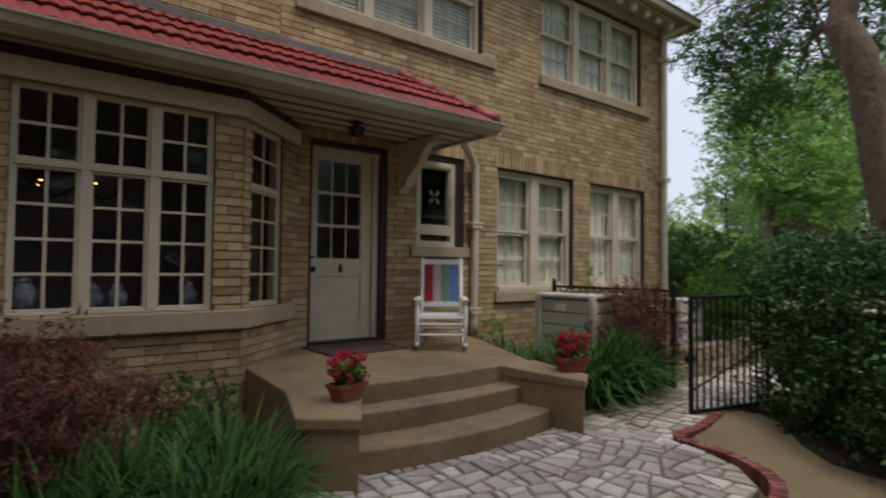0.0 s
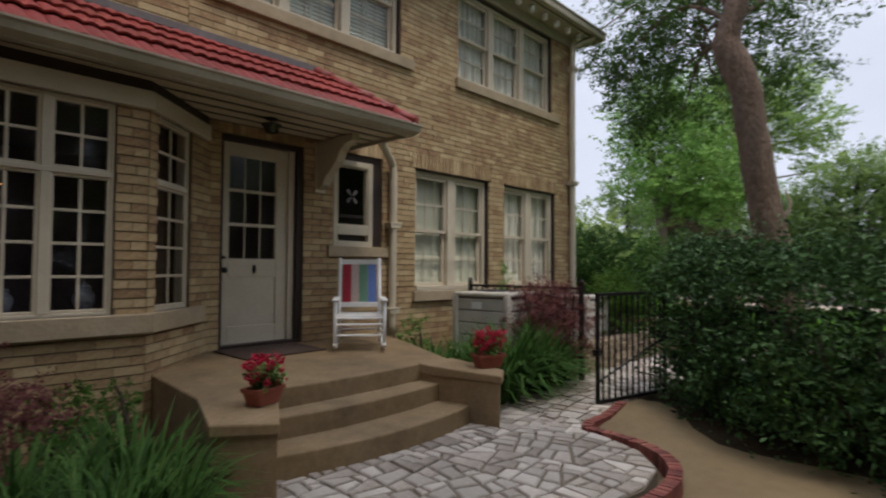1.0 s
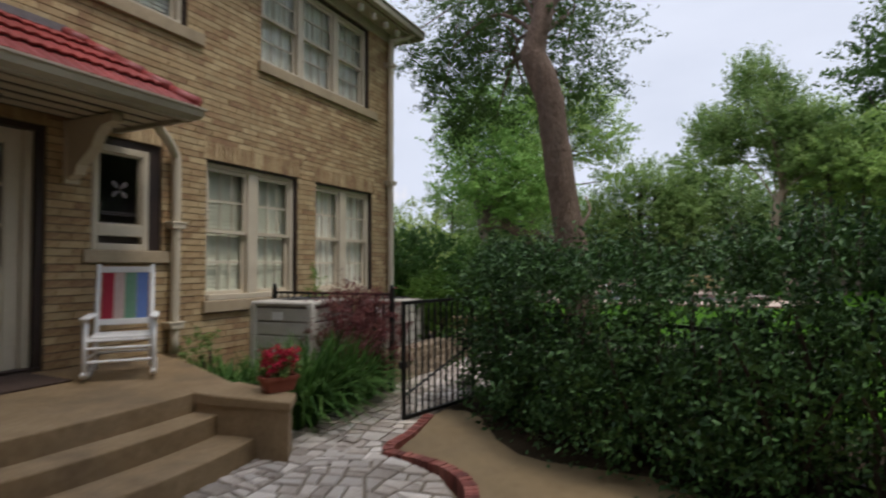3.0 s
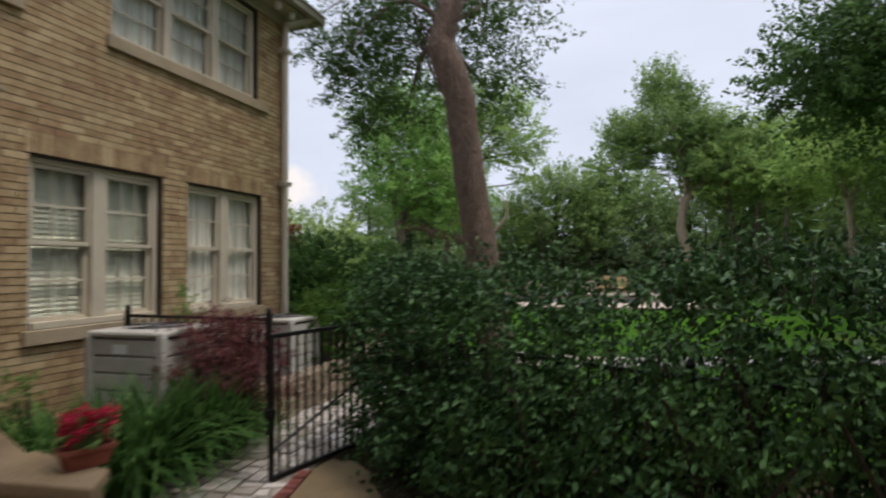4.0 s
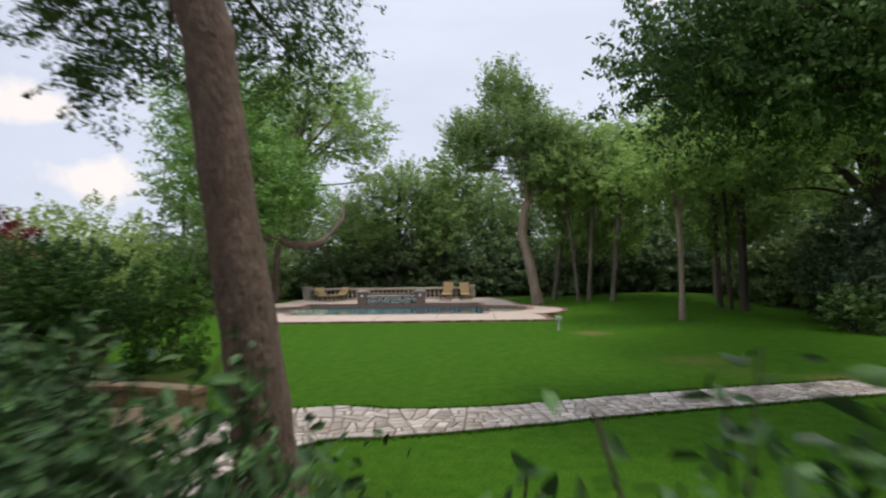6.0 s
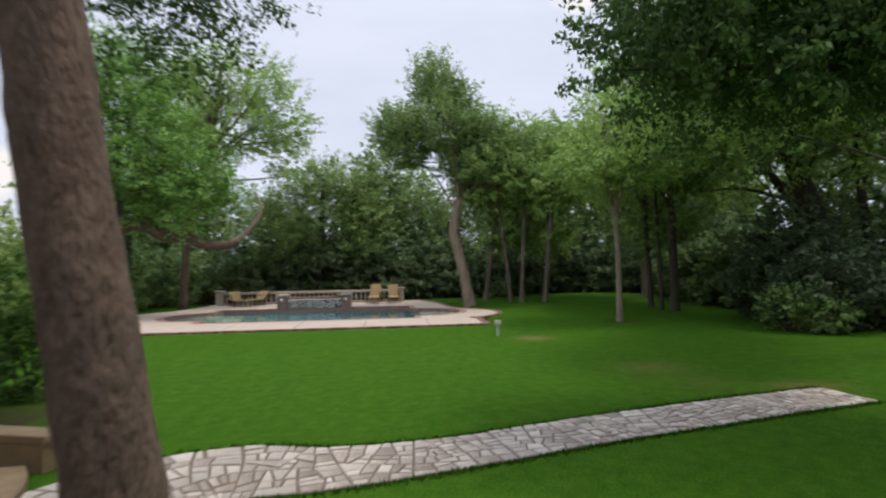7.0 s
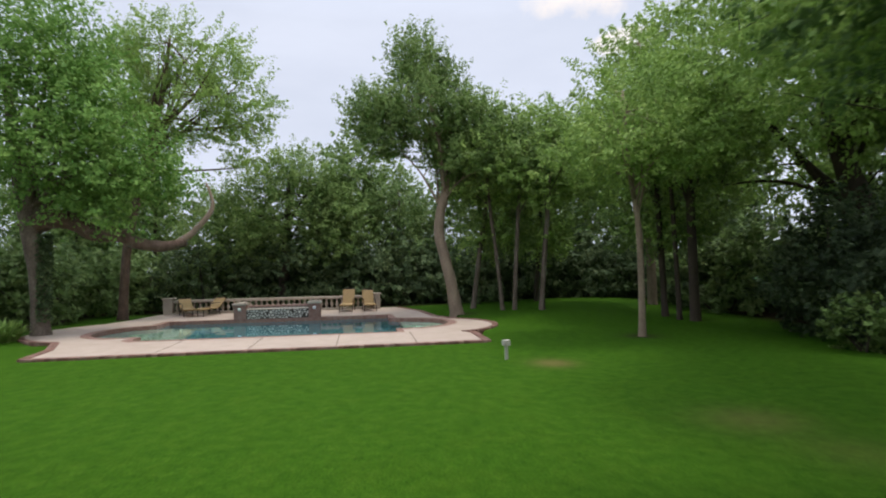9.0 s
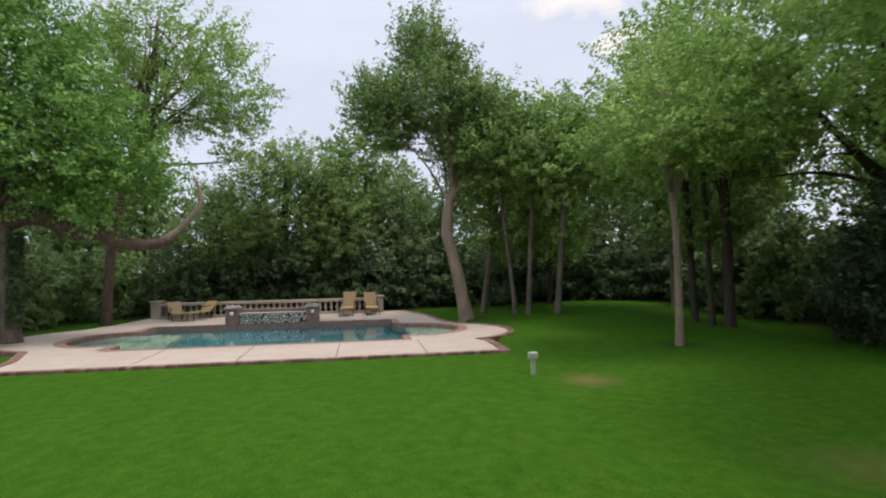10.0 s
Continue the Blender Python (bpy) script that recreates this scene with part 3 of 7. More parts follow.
def ground_sheet():
    xs = [-400, -150, -60, -30, -18, -10] + [-7 + 0.5 * i for i in range(22)] + [4 + 0.25 * i for i in range(40)] + [14 + 0.25 * i for i in range(34)] + [22.5 + 0.4 * i for i in range(64)] + [50, 60, 80, 130, 400]
    ys = [-400, -150, -60, -35] + [-25 + 0.9 * i for i in range(18)] + [-8.5 + 0.25 * i for i in range(56)] + [5.6 + 0.45 * i for i in range(36)] + [24, 35, 60, 150, 400]
    vs = [(x, y, lawn_z(x, y)) for y in ys for x in xs]
    n = len(xs)
    fs = [(j * n + i, j * n + i + 1, (j + 1) * n + i + 1, (j + 1) * n + i) for j in range(len(ys) - 1) for i in range(n - 1)]
    ob = part("ground", Shape().add(vs, fs), LAWN, soft=True)
    att = ob.data.attributes.new("bare", "FLOAT", "POINT")
    bare, dry = [], []
    for x, y, z in vs:
        woods = max(smooth(35.5, 37.5, x + 0.05 * abs(y)), smooth(-12.2, -13.4, y), smooth(11.6, 12.8, y), smooth(16, 12, x) * smooth(4.6, 5.0, y), smooth(6.4, 5.8, x))
        patch = 0.6 * math.exp(-((x - 19.6) ** 2 + (y + 3.35) ** 2 * 1.4) / 0.22)
        beds = math.exp(-((x - 22.8) ** 2 + (y + 7) ** 2) / 0.18)
        beds = max(beds, math.exp(-((x - 30.7) ** 2 + (y + 3.3) ** 2) / 0.4), math.exp(-((x - 8.1) ** 2 + (y - 1.7) ** 2) / 0.5))
        bare.append(max(woods, beds))
        dry.append(max(patch, 0.5 * math.exp(-((x - 13.0) ** 2 * 3 + (y + 5.7) ** 2) / 0.25), 0.28 * math.exp(-((x - 14.9) ** 2 + (y + 4.3) ** 2) / 0.35), 0.14 * math.exp(-((x - 13.6) ** 2 + (y + 4.5) ** 2) / 0.3)))
    att.data.foreach_set("value", bare)
    ob.data.attributes.new("dry", "FLOAT", "POINT").data.foreach_set("value", dry)
    tagged(ob, "mown green lawn with bare earth under the trees", "ground", kind="structure")


ground_sheet()


def lawn_blades():
    """Longer grass left standing along the edges of the path."""
    rng = np.random.default_rng(5)
    P = []
    for a, b in zip(PATH_C, PATH_C[1:]):
        if a.x < 9.3:
            continue
        d = (b - a).to_2d()
        L = d.length
        nx, ny = -d.y / L, d.x / L
        for s in (-1, 1):
            for _ in range(int(L * 420)):
                t, off = rng.random(), a.z + abs(rng.normal(0, 0.05)) - 0.015
                P.append((a.x + (b.x - a.x) * t + s * nx * off, a.y + (b.y - a.y) * t + s * ny * off))
    P = np.array([q for q in P if not (q[1] > 2.9 and q[0] < 12)])
    x, y = P[:, 0], P[:, 1]
    z = np.array([lawn_z(a, b) for a, b in P]) - 0.004
    n = len(x)
    ang = rng.uniform(0, 6.283, n)
    h, w = rng.uniform(0.02, 0.06, n), 0.006
    lean = rng.normal(0, 0.02, (n, 2))
    A = np.stack([x - np.cos(ang) * w, y - np.sin(ang) * w, z], 1)
    B = np.stack([x + np.cos(ang) * w, y + np.sin(ang) * w, z], 1)
    C = np.stack([x + lean[:, 0], y + lean[:, 1], z + h], 1)
    ob = quads("lawn_grass", np.stack([A, B, C], 1), [(0, 1, 2)], BLADE)
    tagged(ob, "longer green grass along the path's edges", "grass", kind="stuff")


# The flagstone path: centre line and half width
PATH = [(3.54, 2.6, 0.46), (4.9, 2.84, 0.5), (6.1, 2.88, 0.54), (7.3, 2.92, 0.52), (8.8, 2.95, 0.6), (9.95, 2.85, 0.85), (10.72, 2.0, 0.78), (10.76, 0.95, 0.58), (11.03, -0.4, 0.47), (11.5, -1.85, 0.46), (11.93, -3.45, 0.47), (12.25, -4.8, 0.45), (12.44, -5.9, 0.43)]
PATH_C = curve_pts([(a, b, c) for a, b, c in PATH], 10)


def path_map():
    s = [0.0]
    for a, b in zip(PATH_C, PATH_C[1:]):
        s.append(s[-1] + math.hypot(b.x - a.x, b.y - a.y))

    def at(u, w):
        i = min(max(int(np.searchsorted(s, u)) - 1, 0), len(s) - 2)
        k = (u - s[i]) / (s[i + 1] - s[i])
        a, b = PATH_C[i], PATH_C[i + 1]
        da = PATH_C[min(i + 1, len(PATH_C) - 1)] - PATH_C[max(i - 1, 0)]
        db = PATH_C[min(i + 2, len(PATH_C) - 1)] - PATH_C[i]
        d = da.lerp(db, k)
        l = math.hypot(d.x, d.y)
        p = a.lerp(b, k)
        return p.x - d.y / l * w * p.z, p.y + d.x / l * w * p.z

    return at, s[-1]


def flag_path():
    at, total = path_map()
    bed = Shape()
    nseg = 90
    for i in range(nseg + 1):
        for w in (-1, 1):
            x, y = at(total * i / nseg, w * (0.975 + 0.015 * math.sin(i * 1.7)))
            bed.v += [(x, y, path_top(x, y) - 0.012), (x, y, path_top(x, y) - 0.2)]
    for i in range(nseg):
        a = i * 4
        bed.f += [(a, a + 4, a + 6, a + 2), (a + 1, a, a + 2 + 0, a + 3) if i == 0 else (a, a + 1, a + 5, a + 4), (a + 2, a + 6, a + 7, a + 3)]
    pav = part("pavement", bed, JOINT)
    tagged(pav, "irregular white and grey flagstone garden path", "path", kind="structure")
    rng = random.Random(3)
    half = 0.56
    rest = Shape()
    for c in crazy([(0, -half), (total, -half), (total, half), (0, half)], 0.018, 0.06, 0.022, rng):
        c = [at(u, w / half * 0.98) for u, w in c]
        lift, tx, ty = rng.uniform(-0.003, 0.005), rng.uniform(-0.012, 0.012), rng.uniform(-0.012, 0.012)
        cx, cy = c[0]

        def top(x, y):
            return path_top(x, y) + lift + tx * (x - cx) + ty * (y - cy)

        if cx > 9.6:
            slab_piece("stone", c, top, 0.04, FLAG, pav)
        else:
            if area2(c) < 0:
                c = c[::-1]
            rest.prism(c, lambda x, y: top(x, y) - 0.04, top)
    tagged(part("stonework", rest, FLAG_I, pav), kind="stuff")


# The landing before the steps, edged with red brick
RING = [(4.98, 2.36), (4.48, 2.25), (4.01, 2.2), (3.94, 1.9), (3.81, 1.57), (3.52, 1.33), (3.1, 1.25), (2.55, 1.33), (1.94, 1.55), (1.33, 1.94), (0.89, 2.44), (0.69, 2.99)]


def landing():
    out = [(0.83, 3.04), (1.0, 2.44), (1.38, 2.01), (1.99, 1.64), (2.55, 1.43), (3.1, 1.35), (3.48, 1.42), (3.72, 1.63), (3.85, 1.93), (3.94, 2.32), (4.1, 3.1)]
    bed = part("pavement", Shape().prism(out, LAND - 0.2, LAND - 0.014), JOINT)
    tagged(bed, "white flagstone landing before the porch steps", "paving", kind="structure")
    rng = random.Random(11)
    for c in crazy(out, 0.012, 0.042, 0.019, rng):
        lift = rng.uniform(-0.002, 0.004)
        slab_piece("stone", c, lambda x, y: LAND + lift + 0.001, 0.04, FLAG, bed)
    ring = thing("brick_edging", "red brick edging round the flagstone landing", "edging", kind="structure")
    pts = curve_pts([(x, y, 0) for x, y in RING], 14)
    s, lens = 0.0, [0.0]
    for a, b in zip(pts, pts[1:]):
        lens.append(lens[-1] + (b - a).length)
    me = Shape().box(-0.022, -0.042, -0.17, 0.022, 0.042, 0).mesh("brick", REDBRICK)
    u = 0.03
    rng = random.Random(4)
    while u < lens[-1]:
        i = max(0, int(np.searchsorted(lens, u)) - 1)
        a, b = pts[i], pts[i + 1]
        p = a.lerp(b, (u - lens[i]) / (lens[i + 1] - lens[i]))
        d = b - a
        ob = new("brick", me)
        ob.parent = ring
        ob.matrix_basis = pose(p.x, p.y, LAND + 0.012 + rng.uniform(-0.004, 0.004), rng.uniform(-2, 2), rng.uniform(-2, 2), math.degrees(math.atan2(d.y, d.x)) + rng.uniform(-2, 2))
        u += 0.051


def drive_z(x, y):
    return -0.222 + 0.095 * smooth(1.1, 0.25, math.hypot((x - 4.8) * 0.9, y - 2.32))


def driveway():
    sh = Shape()
    edge = [(5.75, 2.34), (5.12, 1.66), (4.88, 1.1), (4.68, 0.65), (4.44, 0.27), (4.16, -0.1), (3.92, -0.8), (3.84, -1.8), (3.95, -3), (4.4, -5), (5, -9)]

    def right(y):
        for (xa, ya), (xb, yb) in zip(edge, edge[1:]):
            if yb <= y <= ya:
                return xa + (xb - xa) * (y - ya) / (yb - ya)
        return edge[0][0]

    cols = 40
    for j in range(61):
        y = -9 + j * (2.34 + 9) / 60
        xr = right(y)
        for i in range(cols + 1):
            x = -9 + (xr + 9) * (i / cols) ** 0.7
            sh.v.append((x, y, drive_z(x, y)))
    for j in range(60):
        for i in range(cols):
            a = j * (cols + 1) + i
            sh.f.append((a, a + 1, a + cols + 2, a + cols + 1))
    ob = part("driveway", sh, DRIVE, soft=True)
    tagged(ob, "stained tan concrete driveway", "driveway", kind="structure")


driveway()


# ---- house ----
def course_pieces(x0, x1, z0, z1, holes, course, length, rng, joint=0.005, bed=0.0095):
    """Rectangles (xa, za, xb, zb) of running-bond bricks in the rectangle, clear of the holes."""
    out, row, z = [], 0, z0
    while z < z1 - 0.02:
        top = min(z + course, z1)
        spans = [(x0, x1)]
        for hx0, hz0, hx1, hz1 in holes:
            if top - 0.015 > hz0 and z + 0.015 < hz1:
                spans = [s for a, b in spans for s in ((a, min(b, hx0)), (max(a, hx1), b)) if s[1] - s[0] > 0.02]
        for a, b in spans:
            x = a - (0 if row % 2 else length / 2) + (0 if a == x0 else rng.uniform(-0.02, 0.02))
            while x < b - 0.012:
                xa, xb = max(x, a), min(x + length, b)
                if xb - xa > 0.025:
                    out.append((xa + joint / 2, z + bed / 2, xb - joint / 2, top - bed / 2))
                x += length
        z += course
        row += 1
    return out


COURSE, BRICK_L = 0.0677, 0.225


def brick_wall(name, label, x0, x1, z0, z1, holes, thick, m, near, seed, soldiers=()):
    """A wall in its own plane: along x, face at y = 0, outward -y. near(x, z): which bricks are parts."""
    rng = random.Random(seed)
    sh = Shape()
    xs = sorted({x0, x1, *[h[0] for h in holes], *[h[2] for h in holes]})
    for a, b in zip(xs, xs[1:]):
        cuts = sorted((h[1], h[3]) for h in holes if h[0] <= a + 1e-6 and h[2] >= b - 1e-6)
        z = z0
        for c0, c1 in cuts:
            if c0 > z:
                sh.box(a, 0.0, z, b, thick, c0)
            z = max(z, c1)
        if z < z1:
            sh.box(a, 0.0, z, b, thick, z1)
    wall = part(name, sh, MORTAR if near else BRICK, m=m)
    tagged(wall, label, "wall", kind="structure")
    block = list(holes)
    for sx0, sz0, sx1, sz1 in soldiers:
        block.append((sx0, sz0, sx1, sz1))
    pieces = course_pieces(x0, x1, z0, z1, block, COURSE, BRICK_L, rng) if near else []
    for sx0, sz0, sx1, sz1 in soldiers:
        n = max(1, round((sx1 - sx0) / COURSE))
        w = (sx1 - sx0) / n
        pieces += [(sx0 + i * w + 0.004, sz0 + 0.004, sx0 + (i + 1) * w - 0.004, sz1 - 0.004) for i in range(n)]
    rest, count, shared = Shape(), 0, {}
    for xa, za, xb, zb in pieces:
        jut = rng.uniform(0.008, 0.011)
        if near(0.5 * (xa + xb), 0.5 * (za + zb)) and count < 300:
            key = (round(xb - xa, 3), round(zb - za, 3))
            if key not in shared:
                w, h = key
                shared[key] = Shape().box(-w / 2, -0.0095, -h / 2, w / 2, 0.01, h / 2).mesh("brick", BRICK)
            b = new("brick", shared[key])
            b.parent = wall
            b.matrix_basis = pose(0.5 * (xa + xb), rng.uniform(-0.0015, 0.0015), 0.5 * (za + zb), 0, rng.uniform(-0.25, 0.25), 0)
            count += 1
        else:
            rest.box(xa, -jut, za, xb, 0.01, zb)
    if rest.v:
        r = part("brickwork", rest, BRICK_I, wall)
        tagged(r, kind="stuff")
    return wall


# openings of the main facade: x0, z0, x1, z1
DOOR = (2.33, PORCH, 3.22, 2.39)
SMALL = (3.6, 1.37, 4.3, 2.42)
WIN_A = (4.85, 0.84, 6.34, 2.4)
WIN_B = (6.72, 0.84, 8.14, 2.4)
UP_L = (2.2, 3.74, 4.58, 5.05)
UP_R = (5.66, 3.74, 8.05, 5.05)
HOUSE_X = 8.66
EAVE_Z = 5.2


def house_walls():
    lint = 0.2
    sold = [(WIN_A[0] - 0.04, WIN_A[3], WIN_A[2] + 0.04, WIN_A[3] + lint), (WIN_B[0] - 0.04, WIN_B[3], WIN_B[2] + 0.04, WIN_B[3] + lint), (DOOR[0] - 0.02, DOOR[3], DOOR[2] + 0.02, DOOR[3] + lint), (SMALL[0], SMALL[3], SMALL[2], SMALL[3] + lint)]
    brick_wall("wall_south", "tan brick house facade with recessed dark joints", 2.0, HOUSE_X, -0.25, EAVE_Z, [DOOR, SMALL, WIN_A, WIN_B, UP_L, UP_R], 0.3, pose(0, WALL_Y, 0), lambda x, z: x < 4.9 and z < 2.45, 1, sold)
    brick_wall("wall_south_upper", "tan brick upper house wall above the canopy", -2.58, 2.0, 2.9, EAVE_Z, [], 0.3, pose(0, WALL_Y, 0), lambda x, z: False, 5)
    brick_wall("wall_south_lower", "tan brick house wall beside the bay", -2.58, -0.8, -0.25, 2.9, [], 0.3, pose(0, WALL_Y, 0), lambda x, z: False, 6)
    brick_wall("wall_east", "tan brick gable side of the house", 0, 9, -0.35, EAVE_Z, [(2.0, 0.9, 3.2, 2.4)], 0.3, pose(HOUSE_X, WALL_Y, 0, 0, 0, 90), None, 7)
    brick_wall("wall_bay_front", "tan brick bay front below a cream window band", -0.1, 1.45, -0.25, 2.45, [(0.02, 0.79, 1.235, 2.27)], 0.22, pose(0, BAY_Y, 0), lambda x, z: x > 0.5, 2)
    d = math.hypot(0.78, WALL_Y - BAY_Y)
    brick_wall("wall_bay_side", "tan brick angled side of the bay", 0, d, -0.25, 2.45, [(0.13, 0.79, d - 0.38, 2.27)], 0.22, pose(1.45, BAY_Y, 0, 0, 0, math.degrees(math.atan2(WALL_Y - BAY_Y, 0.78))), lambda x, z: True, 3)
    brick_wall("wall_bay_far_side", "tan brick angled far side of the bay", 0, 1.05, -0.25, 2.45, [], 0.22, pose(-0.85, WALL_Y, 0, 0, 0, -44), lambda x, z: False, 4)
    # added out of view to block sky light from the bay's left
    brick_wall("wall_west", "unseen plain brick wall added to shade the bay", 0, 6.5, -0.25, EAVE_Z, [], 0.3, pose(-2.6, -1.5, 0, 0, 0, 90), None, 8)
    # inside: dark rooms that close the openings
    rm = Shape()
    rm.box(-6, 9.2, -0.2, HOUSE_X - 0.35, 9.3, EAVE_Z).box(-6, WALL_Y + 0.31, 2.72, HOUSE_X - 0.35, 9.2, 2.8)
    rm.box(-6, WALL_Y + 0.31, 0.28, HOUSE_X - 0.35, 9.2, 0.34)
    rm.prism([(-0.75, WALL_Y + 0.3), (0.02, BAY_Y + 0.23), (1.3, BAY_Y + 0.23), (2.1, WALL_Y + 0.3)], 0.28, 0.34)
    rm.box(3.42, WALL_Y + 0.31, 0.34, 3.48, 9.2, 2.72).box(4.6, WALL_Y + 0.31, 0.34, 4.66, 9.2, EAVE_Z).box(-6.1, WALL_Y + 0.31, 0.3, -6, 9.2, EAVE_Z)
    rm.box(-6, WALL_Y + 0.3, EAVE_Z - 0.02, HOUSE_X - 0.3, 13.6, EAVE_Z + 0.05)
    tagged(part("wall_inner", rm, ROOM), "dark plastered inner walls and floors of the rooms", "wall", kind="structure")
    bc = Shape().prism([(-0.9, WALL_Y + 0.2), (-0.08, BAY_Y + 0.02), (1.43, BAY_Y + 0.02), (2.2, WALL_Y + 0.2)], 2.43, 2.46)
    tagged(part("ceiling", bc, ROOM), "dark ceiling of the bay", "ceiling", kind="structure")


house_walls()


def sill(name, x0, x1, z0, z1, y0, y1, m=None, label="pale sandstone window sill", parent=None):
    ob = part(name, Shape().box(x0, y0, z0, x1, y1, z1), STONE, parent, bevel=0.008, m=m)
    if not parent:
        tagged(ob, label, "sill", kind="structure")
    return ob


def sash(parent, x0, x1, z0, z1, y, cols, rows, rail=0.04, bar=0.02, mat=None, upright=0.4):
    """A glazed sash with glazing bars: frame, bars, one pane each light."""
    mat = mat or PAINT
    fr = Shape().box(x0, y, z0, x0 + rail, y + 0.035, z1).box(x1 - rail, y, z0, x1, y + 0.035, z1)
    fr.box(x0 + rail, y, z0, x1 - rail, y + 0.035, z0 + rail).box(x0 + rail, y, z1 - rail, x1 - rail, y + 0.035, z1)
    s = part("sash", fr, mat, parent, bevel=0.003)
    a0, a1, b0, b1 = x0 + rail, x1 - rail, z0 + rail, z1 - rail
    br = Shape()
    for i in range(1, cols):
        x = a0 + (a1 - a0) * i / cols
        br.box(x - bar * upright / 2, y + 0.009, b0, x + bar * upright / 2, y + 0.026, b1)
    for j in range(1, rows):
        z = b0 + (b1 - b0) * j / rows
        br.box(a0, y + 0.007, z - bar / 2, a1, y + 0.028, z + bar / 2)
    if br.v:
        part("glazing_bars", br, mat, s)
    for i in range(cols):
        for j in range(rows):
            p = part("pane", Shape().box(a0 + (a1 - a0) * i / cols, y + 0.015, b0 + (b1 - b0) * j / rows, a0 + (a1 - a0) * (i + 1) / cols, y + 0.019, b0 + (b1 - b0) * (j + 1) / rows), GLASS, s)
            p.visible_shadow = False
    return s


def blinds(parent, x0, x1, z0, z1, y, pitch=0.048, tilt=69):
    sh = Shape()
    z = z0
    while z < z1:
        m = pose(0, y, z, tilt)
        sh.box(x0, -0.027, -0.0015, x1, 0.027, 0.0015, m)
        z += pitch
    part("blind", sh, BLIND, parent, "white slatted window blind")


def curtain(parent, x0, x1, z0, z1, y, n=14, amp=0.02):
    sh = Shape()
    for i in range(n * 4 + 1):
        u = i / (n * 4)
        yy = y + amp * math.sin(u * n * 2 * math.pi * 0.5) * (1 + 0.3 * math.sin(7 * u))
        sh.v += [(x0 + (x1 - x0) * u, yy, z0), (x0 + (x1 - x0) * u, yy * 0.5 + y * 0.5, z1)]
    sh.f = [(2 * i, 2 * i + 2, 2 * i + 3, 2 * i + 1) for i in range(n * 4)]
    part("curtain", sh, SHEER, parent, "sheer white curtain", soft=True)


def hung_window(name, label, op, units, cols, inner, mull=0.13, y0=0.06, top_frac=0.5, rows=(2, 2), depth=0.125):
    """Double-hung sashes side by side in one opening of the main facade."""
    x0, z0, x1, z1 = op
    t = thing(name, label, "window", pose(0, WALL_Y, 0), kind="structure")
    fr = Shape()
    edge = 0.07
    y1 = y0 + 0.09
    fr.box(x0, y0, z0, x0 + edge, y1, z1).box(x1 - edge, y0, z0, x1, y1, z1).box(x0 + edge, y0, z1 - edge, x1 - edge, y1, z1).box(x0 + edge, y0 - 0.03, z0, x1 - edge, y1, z0 + 0.06)
    w = (x1 - x0 - 2 * edge - (units - 1) * mull) / units
    for i in range(1, units):
        a = x0 + edge + i * w + (i - 1) * mull
        fr.box(a, y0 - 0.012, z0 + 0.06, a + mull, y1, z1 - edge)
    part("window_frame", fr, PAINT, t, bevel=0.004)
    dark = Shape().box(x0 - 0.004, 0.012, z0, x0 + 0.016, y0, z1).box(x1 - 0.016, 0.012, z0, x1 + 0.004, y0, z1).box(x0 + 0.016, 0.012, z1 - 0.02, x1 - 0.016, y0, z1 + 0.004)
    part("reveal", dark, DARKTRIM, t, "dark brown painted reveal")
    za, zb = z0 + 0.06, z1 - edge
    zm = za + (zb - za) * top_frac
    for i in range(units):
        a = x0 + edge + i * (w + mull)
        sash(t, a, a + w, zm - 0.02, zb, y0 + 0.02, cols, rows[0])
        sash(t, a, a + w, za, zm + 0.02, y0 + 0.056, cols, rows[1])
        if inner == "blind":
            part("blind_stile", Shape().box(a + w * 0.5 - 0.02, y0 + depth - 0.02, za, a + w * 0.5 + 0.02, y0 + depth - 0.012, zb), BLIND, t)
    if inner == "blind":
        blinds(t, x0 + 0.012, x1 - 0.012, z0 + 0.03, z1 - 0.02, y0 + depth)
    else:
        curtain(t, x0 + 0.012, x1 - 0.012, z0 + 0.03, z1 - 0.02, y0 + depth, 14 * units)
    return t


